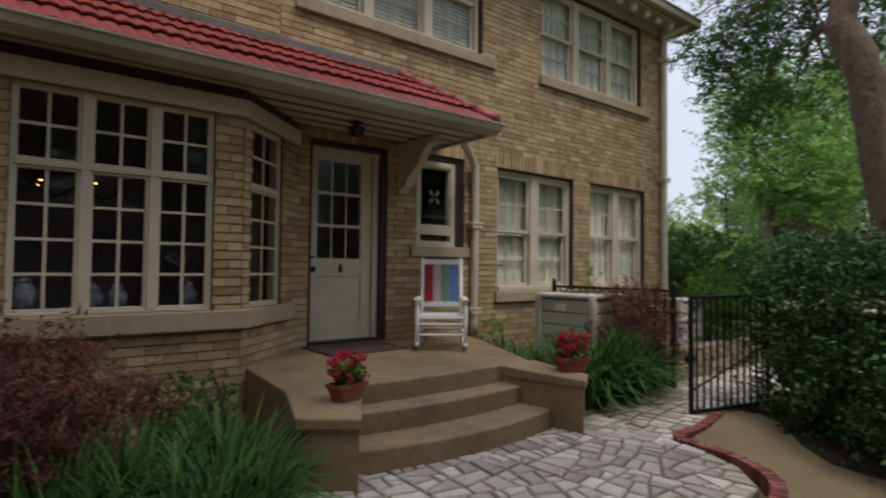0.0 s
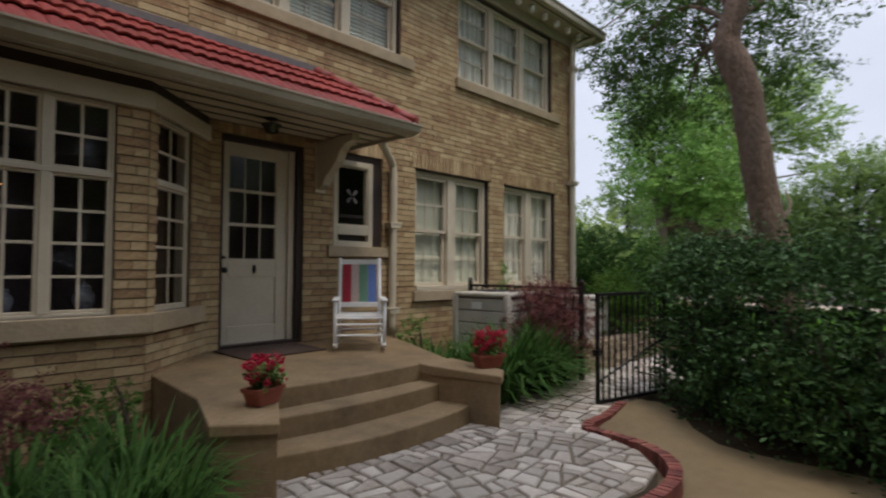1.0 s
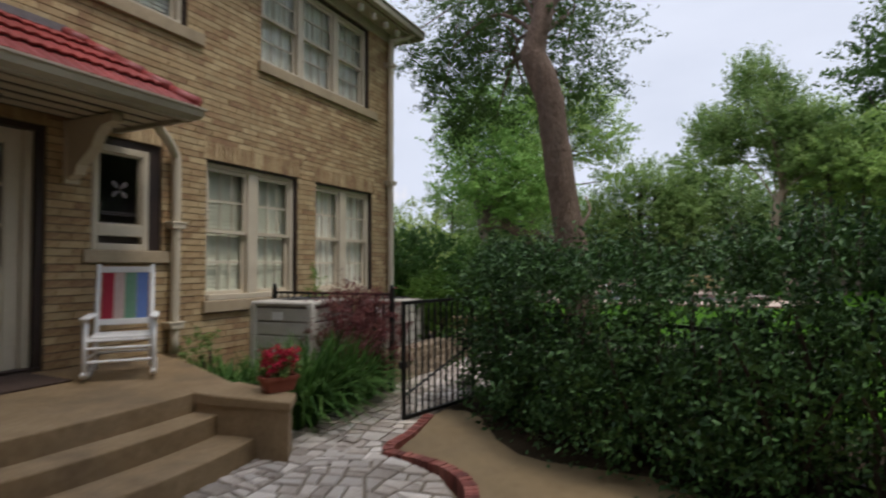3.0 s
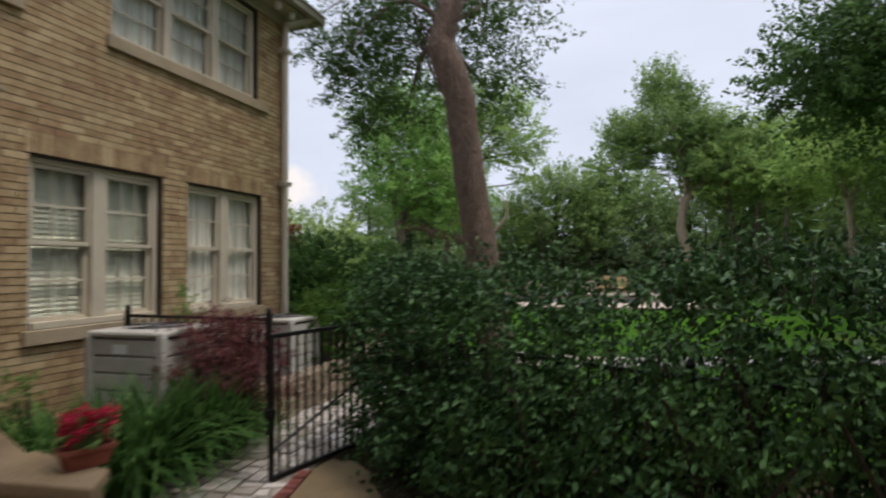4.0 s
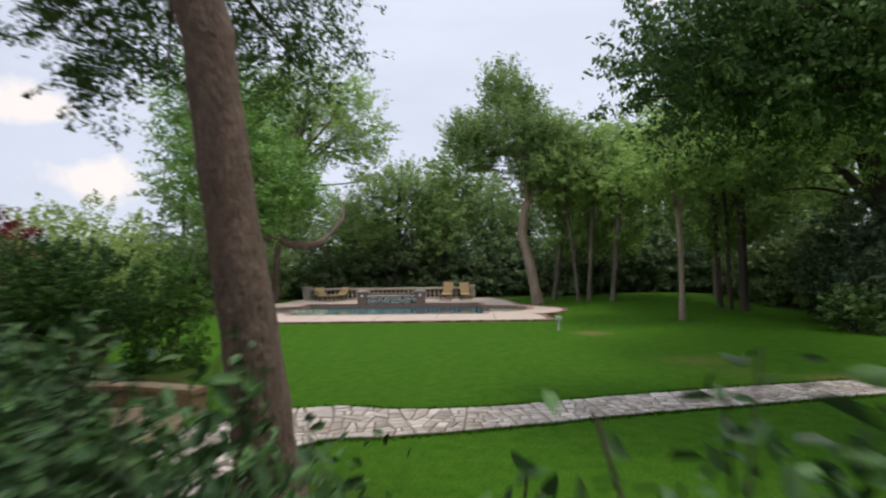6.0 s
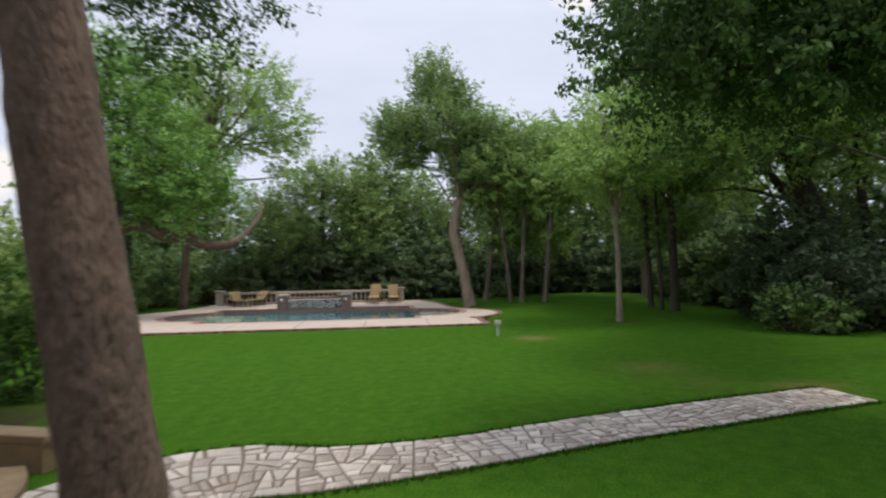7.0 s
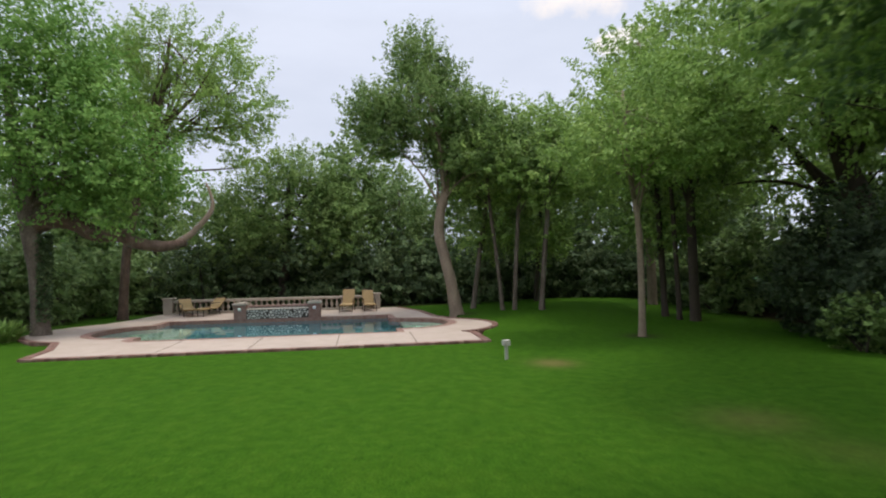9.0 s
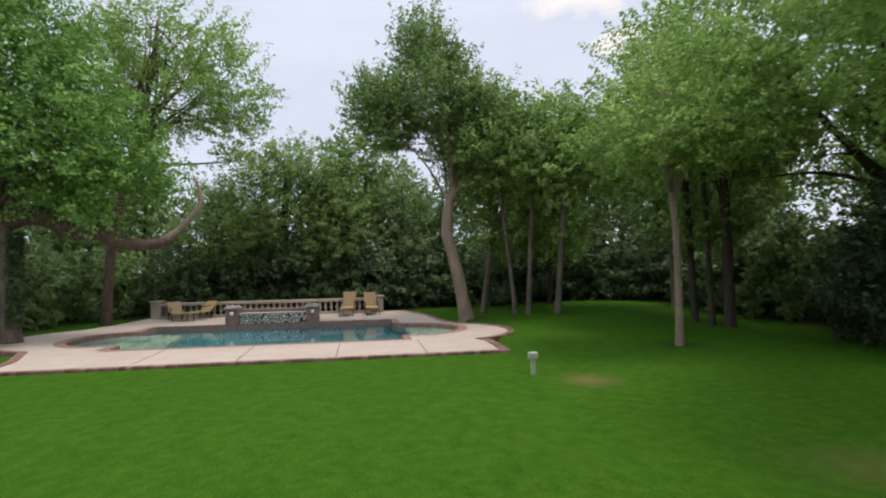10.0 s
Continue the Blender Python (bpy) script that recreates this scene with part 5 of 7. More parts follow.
def hedge():
    rng = np.random.default_rng(21)
    t = thing("hedge", "loose dark green evergreen hedge with glossy leaves", "hedge")
    C = np.array([[p.x, p.y] for p in HEDGE])
    n = 2950
    k = rng.integers(0, len(C), n)
    side = rng.normal(0, 0.27, n).clip(-0.5, 0.5)
    wide = C[k, 1] < 0.5
    side = np.where(wide, rng.uniform(-0.42, 0.65, n), side)
    h = rng.random(n) ** 0.75
    h[:420] = rng.uniform(0.84, 1.0, 420)
    dip = np.exp(-((C[k, 1] - 0.2) / 0.32) ** 2)
    top = 1.42 - 0.17 * dip + 0.1 * (C[k, 1] < -0.15) + 0.05 * np.sin(k * 0.6) + 0.04 * np.sin(k * 1.9 + 1)
    front = np.where(side < 0.15, 0.1 * (1 - h), 0)
    x, y = C[k, 0] - front + side + rng.normal(0, 0.05, n), C[k, 1] + rng.normal(0, 0.08, n) - side * 0.35 + front * 0.4
    z = -0.22 + h * (top + 0.14) * (1 - 0.2 * (np.minimum(side, 0.5) / 0.5) ** 2)
    cen = np.stack([x, y, z], 1)
    for i in range(30):
        q = C[int((i + rng.uniform(0.1, 0.9)) * len(C) / 30)]
        hole = np.array([q[0] + 0.2, q[1] - 0.05, rng.uniform(0.74, 1.16)])
        cen = cen[((cen - hole) ** 2 / np.array([0.7, rng.uniform(0.01, 0.03), rng.uniform(0.006, 0.016)])).sum(1) > 1]
    for y, z, r in ((0.1, 1.05, 0.03), (0.21, 0.76, 0.02), (-0.35, 1.0, 0.02), (-0.7, 1.08, 0.025), (0.5, 1.18, 0.016), (1.05, 0.75, 0.02), (-0.85, 0.98, 0.02), (0.25, 0.92, 0.016), (-0.15, 1.12, 0.02)):
        cen = cen[(cen[:, 1] - y) ** 2 / r + (cen[:, 2] - z) ** 2 / (r * 0.45) > rng.uniform(0.55, 1.0, len(cen))]
    thin = (cen[:, 2] > 0.92) & (np.abs(cen[:, 1] - 0.1) < 1.1) & (rng.random(len(cen)) < np.where(cen[:, 2] < 1.06, 0.38, np.where(cen[:, 2] < 1.28, 0.66, 0.36)) * np.where(cen[:, 1] < 0.42, 0.5, 1.0))
    thin |= (cen[:, 1] > 0.25) & (cen[:, 2] > 0.62) & (cen[:, 2] < 1.05) & (rng.random(len(cen)) < 0.4)
    cen = cen[~thin]
    n = len(cen)
    per = 44
    P = np.repeat(cen, per, 0) + rng.normal(size=(n * per, 3)) * np.array([0.085, 0.085, 0.07])
    P[:, 2] = np.clip(P[:, 2], -0.23, np.where(np.abs(P[:, 1] - 0.2) < 0.3, 1.34, 1.6))
    quads("foliage", leaf_array(P, 0.046, rng, 0.45, 0.52, fold=True), LEAF6, LEAF_HEDGE, t)
    # sprigs above the top
    tw, LP = Shape(), []
    for q in range(150):
        i = int(rng.integers(0, len(C))) if q > 40 else int(np.argmin(np.abs(C[:, 1] + rng.uniform(0.18, 0.75))))
        a = Vector((C[i, 0] + rng.normal(0, 0.2), C[i, 1] + rng.normal(0, 0.1), 1.2))
        near = abs(a.y - 0.2) < 0.3
        b = a + Vector((rng.normal(0, 0.07), rng.normal(0, 0.07), rng.uniform(0.1, 0.2 if near else 0.44)))
        tw.tube([a, a.lerp(b, 0.5) + Vector((rng.normal(0, 0.012), rng.normal(0, 0.012), 0)), b], [0.004, 0.003, 0.002], 4)
        for q in range(16):
            p = a.lerp(b, q / 15)
            LP.append((p.x + rng.normal(0, 0.028), p.y + rng.normal(0, 0.028), p.z + rng.normal(0, 0.012)))
    tagged(part("twigwork", tw, BARK_DARK, t), kind="stuff")
    quads("sprig_leaves", leaf_array(np.array(LP), 0.05, rng, 0.3, 0.45, fold=True), LEAF6, LEAF_HEDGE, t)
    st = Shape()
    for i in range(0, len(C), 3):
        a = Vector((C[i, 0] + rng.normal(0, 0.06), C[i, 1], -0.25))
        for _ in range(3):
            e = a + Vector((rng.normal(0, 0.22), rng.normal(0, 0.2), rng.uniform(0.8, 1.3)))
            st.tube(curve_pts([a, a.lerp(e, 0.5) + Vector((rng.normal(0, 0.05), rng.normal(0, 0.05), 0)), e], 3), [0.02 * (1 - 0.1 * q) for q in range(7)], 6)
    tagged(part("stemwork", st, BARK_DARK, t), kind="stuff")


hedge()


def iron_run(t, a, b, h, z0, pitch=0.105, posts=True):
    a, b = Vector(a), Vector(b)
    L = (b - a).length
    d = (b - a) / L
    ang = math.degrees(math.atan2(d.y, d.x))
    m = pose(a.x, a.y, z0, 0, 0, ang)
    for z in (0.06, h - 0.02):
        part("rail", Shape().box(0, -0.012, z, L, 0.012, z + 0.028, m), IRON, t)
    n = max(2, round(L / pitch))
    for i in range(1, n):
        part("picket", Shape().box(L * i / n - 0.007, -0.007, 0.07, L * i / n + 0.007, 0.007, h, m), IRON, t)
    if posts:
        for x in (0, L):
            part("post", Shape().box(x - 0.022, -0.022, -0.1, x + 0.022, 0.022, h + 0.05, m).lathe([(0.02, 0), (0.028, 0.02), (0.012, 0.05)], 8, m @ pose(x, 0, h + 0.05)), IRON, t)


def fences():
    f = thing("iron_fence", "black iron picket fence beside the air conditioner", "fence")
    iron_run(f, (5.72, 4.85, 0), (5.68, 3.17, 0), 1.04, -0.13)
    g = thing("iron_gate", "open black iron garden gate", "gate")
    a, b = Vector((4.71, 2.48, 0)), Vector((5.72, 2.24, 0))
    L = (b - a).length
    m = pose(a.x, a.y, -0.115, 0, 0, math.degrees(math.atan2((b - a).y, (b - a).x)))
    gf = Shape().box(0, -0.015, 0.0, 0.03, 0.015, 1.02, m).box(L - 0.03, -0.015, 0, L, 0.015, 1.02, m).box(0.03, -0.015, 0, L - 0.03, 0.015, 0.03, m).box(0.03, -0.015, 0.99, L - 0.03, 0.015, 1.02, m)
    part("gate_frame", gf, IRON, g)
    for i in range(1, 12):
        x = L * i / 12
        part("picket", Shape().box(x - 0.007, -0.007, 0.03, x + 0.007, 0.007, 0.99, m), IRON, g)
    part("brace", Shape().tube([m @ Vector((0.02, 0.0, 0.2)), m @ Vector((L - 0.02, 0.0, 0.55))], 0.012, 6), IRON, g)
    part("latch", Shape().box(-0.03, -0.02, 0.44, 0.04, 0.02, 0.5, m), IRON, g)
    f2 = thing("iron_fence", "black iron picket fence running inside the hedge", "fence")
    pts = [HEDGE[i] for i in (2, 20, 38, 56, 74, 92)]
    for a, b in zip(pts, pts[1:]):
        iron_run(f2, (a.x + 0.12, a.y, 0), (b.x + 0.12, b.y, 0), 0.92, -0.15)


fences()


def ac_unit(name, label, m, w, d, h):
    t = thing(name, label, "air conditioner", m)
    part("base", Shape().box(-w / 2 - 0.04, -d / 2 - 0.04, -0.12, w / 2 + 0.04, d / 2 + 0.04, 0.02), CONCRETE, t)
    part("core", Shape().box(-w / 2 + 0.005, -d / 2 + 0.005, 0.02, w / 2 - 0.005, d / 2 - 0.005, h - 0.05), FLASHING, t)
    for x in (-1, 1):
        for y in (-1, 1):
            part("corner_post", Shape().box(x * w / 2 - 0.035, y * d / 2 - 0.035, 0.02, x * w / 2 + 0.035, y * d / 2 + 0.035, h - 0.04), AC_METAL, t, bevel=0.015)
    n = 6
    for k in range(n):
        z0 = 0.05 + (h - 0.12) * k / n
        z1 = z0 + (h - 0.12) / n - 0.014
        part("louver_panel", Shape().box(-w / 2 + 0.03, -d / 2 - 0.01, z0, w / 2 - 0.03, -d / 2 + 0.02, z1).box(-w / 2 + 0.03, d / 2 - 0.02, z0, w / 2 - 0.03, d / 2 + 0.01, z1).box(-w / 2 - 0.01, -d / 2 + 0.03, z0, -w / 2 + 0.02, d / 2 - 0.03, z1).box(w / 2 - 0.02, -d / 2 + 0.03, z0, w / 2 + 0.01, d / 2 - 0.03, z1), AC_METAL, t, bevel=0.008)
    lid = part("lid", Shape().box(-w / 2 - 0.03, -d / 2 - 0.03, h - 0.06, w / 2 + 0.03, d / 2 + 0.03, h - 0.01), AC_METAL, t, bevel=0.02)
    gr = Shape()
    for k in range(7):
        r = 0.06 + k * 0.037
        gr.tube([(r * math.cos(a * 0.2618), r * math.sin(a * 0.2618), h + 0.004) for a in range(25)], 0.004, 4, cap=False)
    part("fan_grille", gr, IRON, lid)
    part("nameplate", Shape().box(-w / 2 - 0.014, -0.02 - d * 0.0, h - 0.2, -w / 2 - 0.009, 0.12, h - 0.12), WHITE, t, "pale maker's plate")


ac_unit("air_conditioner", "beige louvered air conditioning unit by the brick wall", pose(5.35, 4.1, -0.12, 0, 0, 3), 0.72, 0.72, 0.98)
ac_unit("air_conditioner", "pale louvered air conditioning unit beyond the gate", pose(7.5, 4.25, -0.15, 0, 0, 0), 0.58, 0.62, 0.905)


def rocking_chair():
    t = thing("rocking_chair", "white wooden rocking chair with a striped woven back", "chair", pose(3.46, 4.38, 0.331, 0, 0, -38) @ Matrix.Diagonal((0.93, 0.89, 0.85, 1)))
    w, d = 0.25, 0.24
    for x in (-w, w):
        rk = [(x, -0.36 + 0.08 * i, 0.02 + 0.075 * ((i - 4.5) / 4.5) ** 2) for i in range(10)]
        part("rocker", Shape().tube(rk, 0.018, 6), WHITE, t)
        part("front_leg", Shape().tube([(x, -d, 0.04), (x, -d, 0.56)], [0.02, 0.021], 10), WHITE, t, soft=True)
        part("back_post", Shape().tube([(x * 0.88, d - 0.02, 0.04), (x * 0.88, d, 0.4), (x * 0.88, d + 0.2, 1.06)], [0.02, 0.021, 0.018], 10), WHITE, t, soft=True)
        part("armrest", Shape().box(x - 0.035, -d - 0.06, 0.56, x + 0.035, d + 0.05, 0.585), WHITE, t, bevel=0.01)
        part("stretcher", Shape().tube([(x, -d, 0.2), (x * 0.9, d, 0.2)], 0.012, 8), WHITE, t)
    for z in (0.18, 0.3, 0.37):
        part("stretcher", Shape().tube([(-w, -d, z), (w, -d, z)], 0.014, 8), WHITE, t)
    part("stretcher", Shape().tube([(-w * 0.9, d, 0.2), (w * 0.9, d, 0.2)], 0.013, 8), WHITE, t)
    for i in range(9):
        part("seat_slat", Shape().box(-w + 0.02, -d + i * 0.053, 0.385 - 0.01 * math.sin(i / 8 * math.pi), w - 0.02, -d + i * 0.053 + 0.045, 0.4 - 0.01 * math.sin(i / 8 * math.pi)), WHITE, t)
    part("back_rail", Shape().box(-w * 0.88, d + 0.175, 0.98, w * 0.88, d + 0.2, 1.04), WHITE, t, bevel=0.006)
    part("back_rail", Shape().box(-w * 0.88, d + 0.035, 0.46, w * 0.88, d + 0.06, 0.52), WHITE, t, bevel=0.006)
    cols = [((0.38, 0.02, 0.045), 0.26), ((0.56, 0.42, 0.38), 0.22), ((0.15, 0.3, 0.2), 0.26), ((0.12, 0.21, 0.5), 0.26)]
    x = -0.19
    for i, (c, f) in enumerate(cols):
        x1 = x + 0.38 * f
        mt = material("strap %s" % ("crimson", "blush", "sage", "blue")[i], [tuple(0.8 * q for q in c), c], 0.85, 30, bump=0.5, bump_scale=150)
        part("back_strap", Shape().add([(x, d + 0.05, 0.5), (x1 - 0.004, d + 0.05, 0.5), (x1 - 0.004, d + 0.185, 0.995), (x, d + 0.185, 0.995), (x, d + 0.062, 0.497), (x1 - 0.004, d + 0.062, 0.497), (x1 - 0.004, d + 0.197, 0.992), (x, d + 0.197, 0.992)], [(0, 1, 2, 3), (7, 6, 5, 4), (0, 3, 7, 4), (1, 5, 6, 2), (2, 6, 7, 3), (0, 4, 5, 1)]), mt, t)
        x = x1


rocking_chair()
mat_ob = part("doormat", Shape().box(-0.42, -0.28, 0, 0.42, 0.28, 0.014), RUBBER, m=pose(2.7, 4.74, 0.346, 1.7, 0, 3), bevel=0.004)
tagged(mat_ob, "brown woven doormat before the front door", "doormat")


def flower_pot(m, seed, label):
    t = thing("flower_pot", label, "flower pot", m, group="pots on the porch piers")
    rng = np.random.default_rng(seed)
    w, d, h = 0.15, 0.085, 0.13

    def rr(a, b, z, n=5, r=0.03):
        out = []
        for cx, cy, s in ((a - r, b - r, 0), (-a + r, b - r, 1), (-a + r, -b + r, 2), (a - r, -b + r, 3)):
            out += [(cx + r * math.cos((s + k / n) * math.pi / 2), cy + r * math.sin((s + k / n) * math.pi / 2), z) for k in range(n + 1)]
        return out

    sh = Shape()
    rings = [rr(w * 0.8, d * 0.8, 0), rr(w, d, h - 0.03), rr(w + 0.012, d + 0.012, h - 0.028), rr(w + 0.012, d + 0.012, h), rr(w - 0.01, d - 0.01, h), rr(w - 0.015, d - 0.015, h - 0.03)]
    for g in rings:
        sh.v += g
    n = len(rings[0])
    for i in range(len(rings) - 1):
        sh.f += [(i * n + k, i * n + (k + 1) % n, (i + 1) * n + (k + 1) % n, (i + 1) * n + k) for k in range(n)]
    sh.f += [tuple(range(n - 1, -1, -1)), tuple((len(rings) - 1) * n + k for k in range(n))]
    part("pot", sh, TERRA, t, "terracotta trough")
    P, C, _ = blob_points([(0, 0, h + 0.06, 0.15, 0.1, 0.09)], 50, 8, rng, 0.05, 0.7, 0.3)
    P[:, 2] = np.maximum(P[:, 2], h - 0.01)
    quads("leaves", leaf_array(P, 0.04, rng, 0.6, 0.75, fold=True), LEAF6, LEAF_MID, t)
    st = Shape()
    heads = []
    for _ in range(48):
        a = rng.uniform(0, 6.283)
        r = 0.155 * math.sqrt(rng.random())
        p = Vector((r * 1.15 * math.cos(a), r * 0.75 * math.sin(a), h + 0.15 + rng.uniform(-0.08, 0.1) - 0.25 * r))
        st.tube([(p.x * 0.5, p.y * 0.5, h - 0.01), p], 0.003, 4)
        heads.append(p)
    tagged(part("stalkwork", st, LEAF_GRASS, t), kind="stuff")
    Q = np.repeat(np.array([list(p) for p in heads]), 22, 0) + rng.normal(size=(48 * 22, 3)) * np.array([0.02, 0.02, 0.016])
    tagged(quads("bloom", leaf_array(Q, 0.026, rng, 0.6, 0.8), LEAF4, PETAL, t, "bright red flower heads"), kind="stuff")


flower_pot(pose(1.72, 3.12, 0.302, 0, 0, 16) @ Matrix.Scale(0.78, 4), 1, "terracotta trough of red geraniums by the lily bed")
flower_pot(pose(3.7, 2.95, 0.296, 0, 0, -24) @ Matrix.Scale(0.86, 4), 2, "terracotta trough of red geraniums nearer the gate")

# beds
for i, (x, y, L, n) in enumerate([(0.5, 3.0, 0.76, 420), (1.0, 3.14, 0.72, 380), (0.2, 2.68, 0.8, 400), (0.82, 2.62, 0.74, 380), (-0.33, 2.81, 0.62, 180), (0.6, 2.5, 0.7, 300)]):
    strap_clump("daylily", "clump of arching green strap leaves in the bed", x, y, -0.16, n, L, 40 + i, width=0.019, spread=0.24, droop=1.08, group="lilies in the bed")
for i, (x, y, L, n) in enumerate([(4.25, 3.25, 1.02, 300), (4.63, 3.38, 1.05, 320), (4.96, 3.32, 1.0, 290), (5.3, 3.36, 0.9, 240), (4.41, 3.71, 0.69, 150), (4.1, 3.97, 0.66, 160), (4.38, 4.07, 0.7, 170), (4.63, 4.48, 0.64, 150), (4.74, 4.07, 0.7, 150), (4.33, 4.48, 0.64, 140), (4.8, 3.92, 0.7, 150)]):
    strap_clump("daylily", "clump of green strap leaves beside the porch", x, y, -0.15, n, L, 60 + i, group="lilies beside the porch")
bush("red_shrub", "loose wine-red leaved shrub below the bay", [(-0.32, 3.35, 0.36, 0.59, 0.48, 0.48), (0.11, 3.46, 0.34, 0.45, 0.43, 0.41), (-0.65, 3.02, 0.23, 0.43, 0.43, 0.37), (-0.27, 2.97, 0.45, 0.48, 0.37, 0.37), (0.27, 3.19, 0.45, 0.32, 0.32, 0.28), (0.3, 3.4, 0.5, 0.25, 0.25, 0.2)], 600, 52, 0.04, LEAF_RED, 81, 0.15, stems=16, aspect=0.3)
bush("red_shrub", "feathery wine-red shrub before the iron fence", [(5.36, 3.6, 0.44, 0.42, 0.34, 0.48), (5.7, 3.38, 0.38, 0.36, 0.33, 0.46), (5.52, 3.5, 0.72, 0.36, 0.3, 0.26)], 420, 46, 0.036, LEAF_RED, 82, 0.13, stems=12, aspect=0.3)
BOX_LEAF = leafy("boxwood leaf", (0.035, 0.085, 0.014), (0.07, 0.15, 0.024), (0.12, 0.22, 0.04))
bush("boxwood", "small clipped green boxwood by the bay wall", [(x, 3.86, z, 0.17, 0.22, 0.16) for x in (0.78, 0.95, 1.11) for z in (0.05, 0.24)], 240, 26, 0.024, BOX_LEAF, 83, 0.05, stems=5, shell=0.75)
bush("shrub", "thin upright green shrub against the wall", [(4.55, 4.7, 0.25, 0.2, 0.18, 0.3), (6.4, 4.78, 0.82, 0.15, 0.12, 0.42), (6.44, 4.78, 0.4, 0.12, 0.12, 0.5)], 110, 24, 0.04, LEAF_MID, 84, 0.08, stems=6)
bed = part("garden_bed", Shape().prism([(-4, 2.4), (0.6, 2.4), (0.72, 3.0), (1.4, 3.1), (1.48, 4.31), (-4, 4.31)], -0.4, -0.14), MULCH)
tagged(bed, "dark mulched planting bed below the bay", "bed", kind="structure")
bed = part("garden_bed", Shape().prism([(3.77, 3.1), (4.75, 3.3), (5.7, 3.36), (5.6, 5.03), (4.32, 5.03), (4.1, 4.3), (3.77, 3.4)], -0.4, -0.13), MULCH)
tagged(bed, "dark mulched planting bed beside the porch", "bed", kind="structure")


bush("shrub", "low round clipped shrub behind the stacked stone border", [(8.25, 3.95, 0.78, 0.5, 0.42, 0.32), (8.6, 4.0, 0.72, 0.35, 0.35, 0.3), (7.95, 3.9, 0.72, 0.35, 0.35, 0.3), (8.2, 3.9, 0.3, 0.55, 0.3, 0.22)], 420, 30, 0.045, BOX_LEAF, 89, 0.09, shell=0.75, stems=9)


def terrace():
    """Curved steps and low wall past the house corner."""
    t = thing("terrace_steps", "curved tan concrete garden steps with a low wall", "steps", kind="structure")
    def ring(r0, r1, a0, a1, cx, cy, n=18):
        o = [(cx + r1 * math.cos(a0 + (a1 - a0) * i / n), cy + r1 * math.sin(a0 + (a1 - a0) * i / n)) for i in range(n + 1)]
        return o + [(cx + r0 * math.cos(a1 - (a1 - a0) * i / n), cy + r0 * math.sin(a1 - (a1 - a0) * i / n)) for i in range(n + 1)]
    cx, cy = 9.75, 5.3
    for r, z in ((1.95, -0.12), (1.6, -0.02)):
        part("step", Shape().prism([(cx + r * math.cos(a), cy + r * math.sin(a)) for a in np.linspace(math.pi * 1.12, math.pi * 1.72, 18)] + [(cx + 0.9, cy), (cx - 0.8, cy)], -0.5, z), CONCRETE, t, bevel=0.012)
    wall = [(10.98, 3.62), (11.25, 3.52), (11.52, 4.4), (11.6, 5.6), (11.3, 5.6), (11.25, 4.5)]
    part("cheek_wall", Shape().prism(shrink(wall, 0.03), -0.5, 0.05), CONCRETE, t)
    part("cap", Shape().prism(wall, 0.05, 0.135), CONCRETE, t, bevel=0.015)


terrace()
bush("hedge", "tall clipped green hedge past the house corner", [(13.0, y, z, 0.95, 0.75, 0.72) for y in (6.25, 7.1, 7.95) for z in (0.4, 1.25)] + [(13.2, 6.7, 1.3, 0.8, 0.9, 0.85), (13.2, 7.6, 1.3, 0.8, 0.9, 0.9)], 1250, 36, 0.062, leafy("clipped hedge leaf", (0.018, 0.05, 0.01), (0.038, 0.095, 0.018), (0.07, 0.155, 0.03)), 85, 0.14, category="hedge", shell=0.8, stems=10)
bush("shrub", "dark upright clipped shrub beside the taller hedge", [(14.6, 5.9, 0.35, 0.75, 0.7, 0.8), (14.6, 5.95, 1.2, 0.7, 0.62, 0.75)], 520, 34, 0.06, BOX_LEAF, 88, 0.13, shell=0.8, stems=6)
bush("shrub", "yellow-green flowering shrub behind the clipped hedge", [(19, 10.4, 1.6, 2.0, 1.6, 1.9), (16.5, 9.8, 1.4, 1.6, 1.5, 1.7)], 560, 34, 0.11, leafy("yellow-green leaf", (0.14, 0.22, 0.05), (0.27, 0.37, 0.1), (0.45, 0.5, 0.2)), 86, 0.28, stems=10)
bush("red_maple", "dark red small maple behind the hedge", [(14.2, 9.7, 2.15, 1.2, 1.1, 0.7)], 180, 30, 0.09, leafy("maple leaf", (0.09, 0.014, 0.018), (0.16, 0.025, 0.03), (0.2, 0.05, 0.042)), 87, 0.25, stems=12)

def china_jar(x, y, s, label):
    t = thing("china_jar", label, "jar", pose(x, y, 0.81) @ Matrix.Scale(s, 4), group="china jars in the bay")
    china = material("blue and white china", [(0.32, 0.34, 0.4), (0.26, 0.28, 0.36), (0.03, 0.05, 0.2)], 0.2, 22)
    part("body", Shape().lathe([(0.04, 0), (0.055, 0.01), (0.085, 0.09), (0.08, 0.14), (0.05, 0.175), (0.052, 0.19)], 20), china, t, soft=True)
    part("lid", Shape().lathe([(0.055, 0.19), (0.05, 0.21), (0.015, 0.225), (0.018, 0.24), (0.006, 0.25)], 16), china, t, soft=True)


for x, s in ((0.12, 1.0), (0.52, 0.72), (0.66, 0.78), (1.13, 0.85)):
    china_jar(x, BAY_Y + 0.26, s, "blue and white china jar on the bay sill")
shelf = part("window_board", Shape().box(-0.05, BAY_Y + 0.125, 0.78, 1.4, BAY_Y + 0.42, 0.805), ROOM)
tagged(shelf, "dark window board inside the bay", "sill", kind="structure")


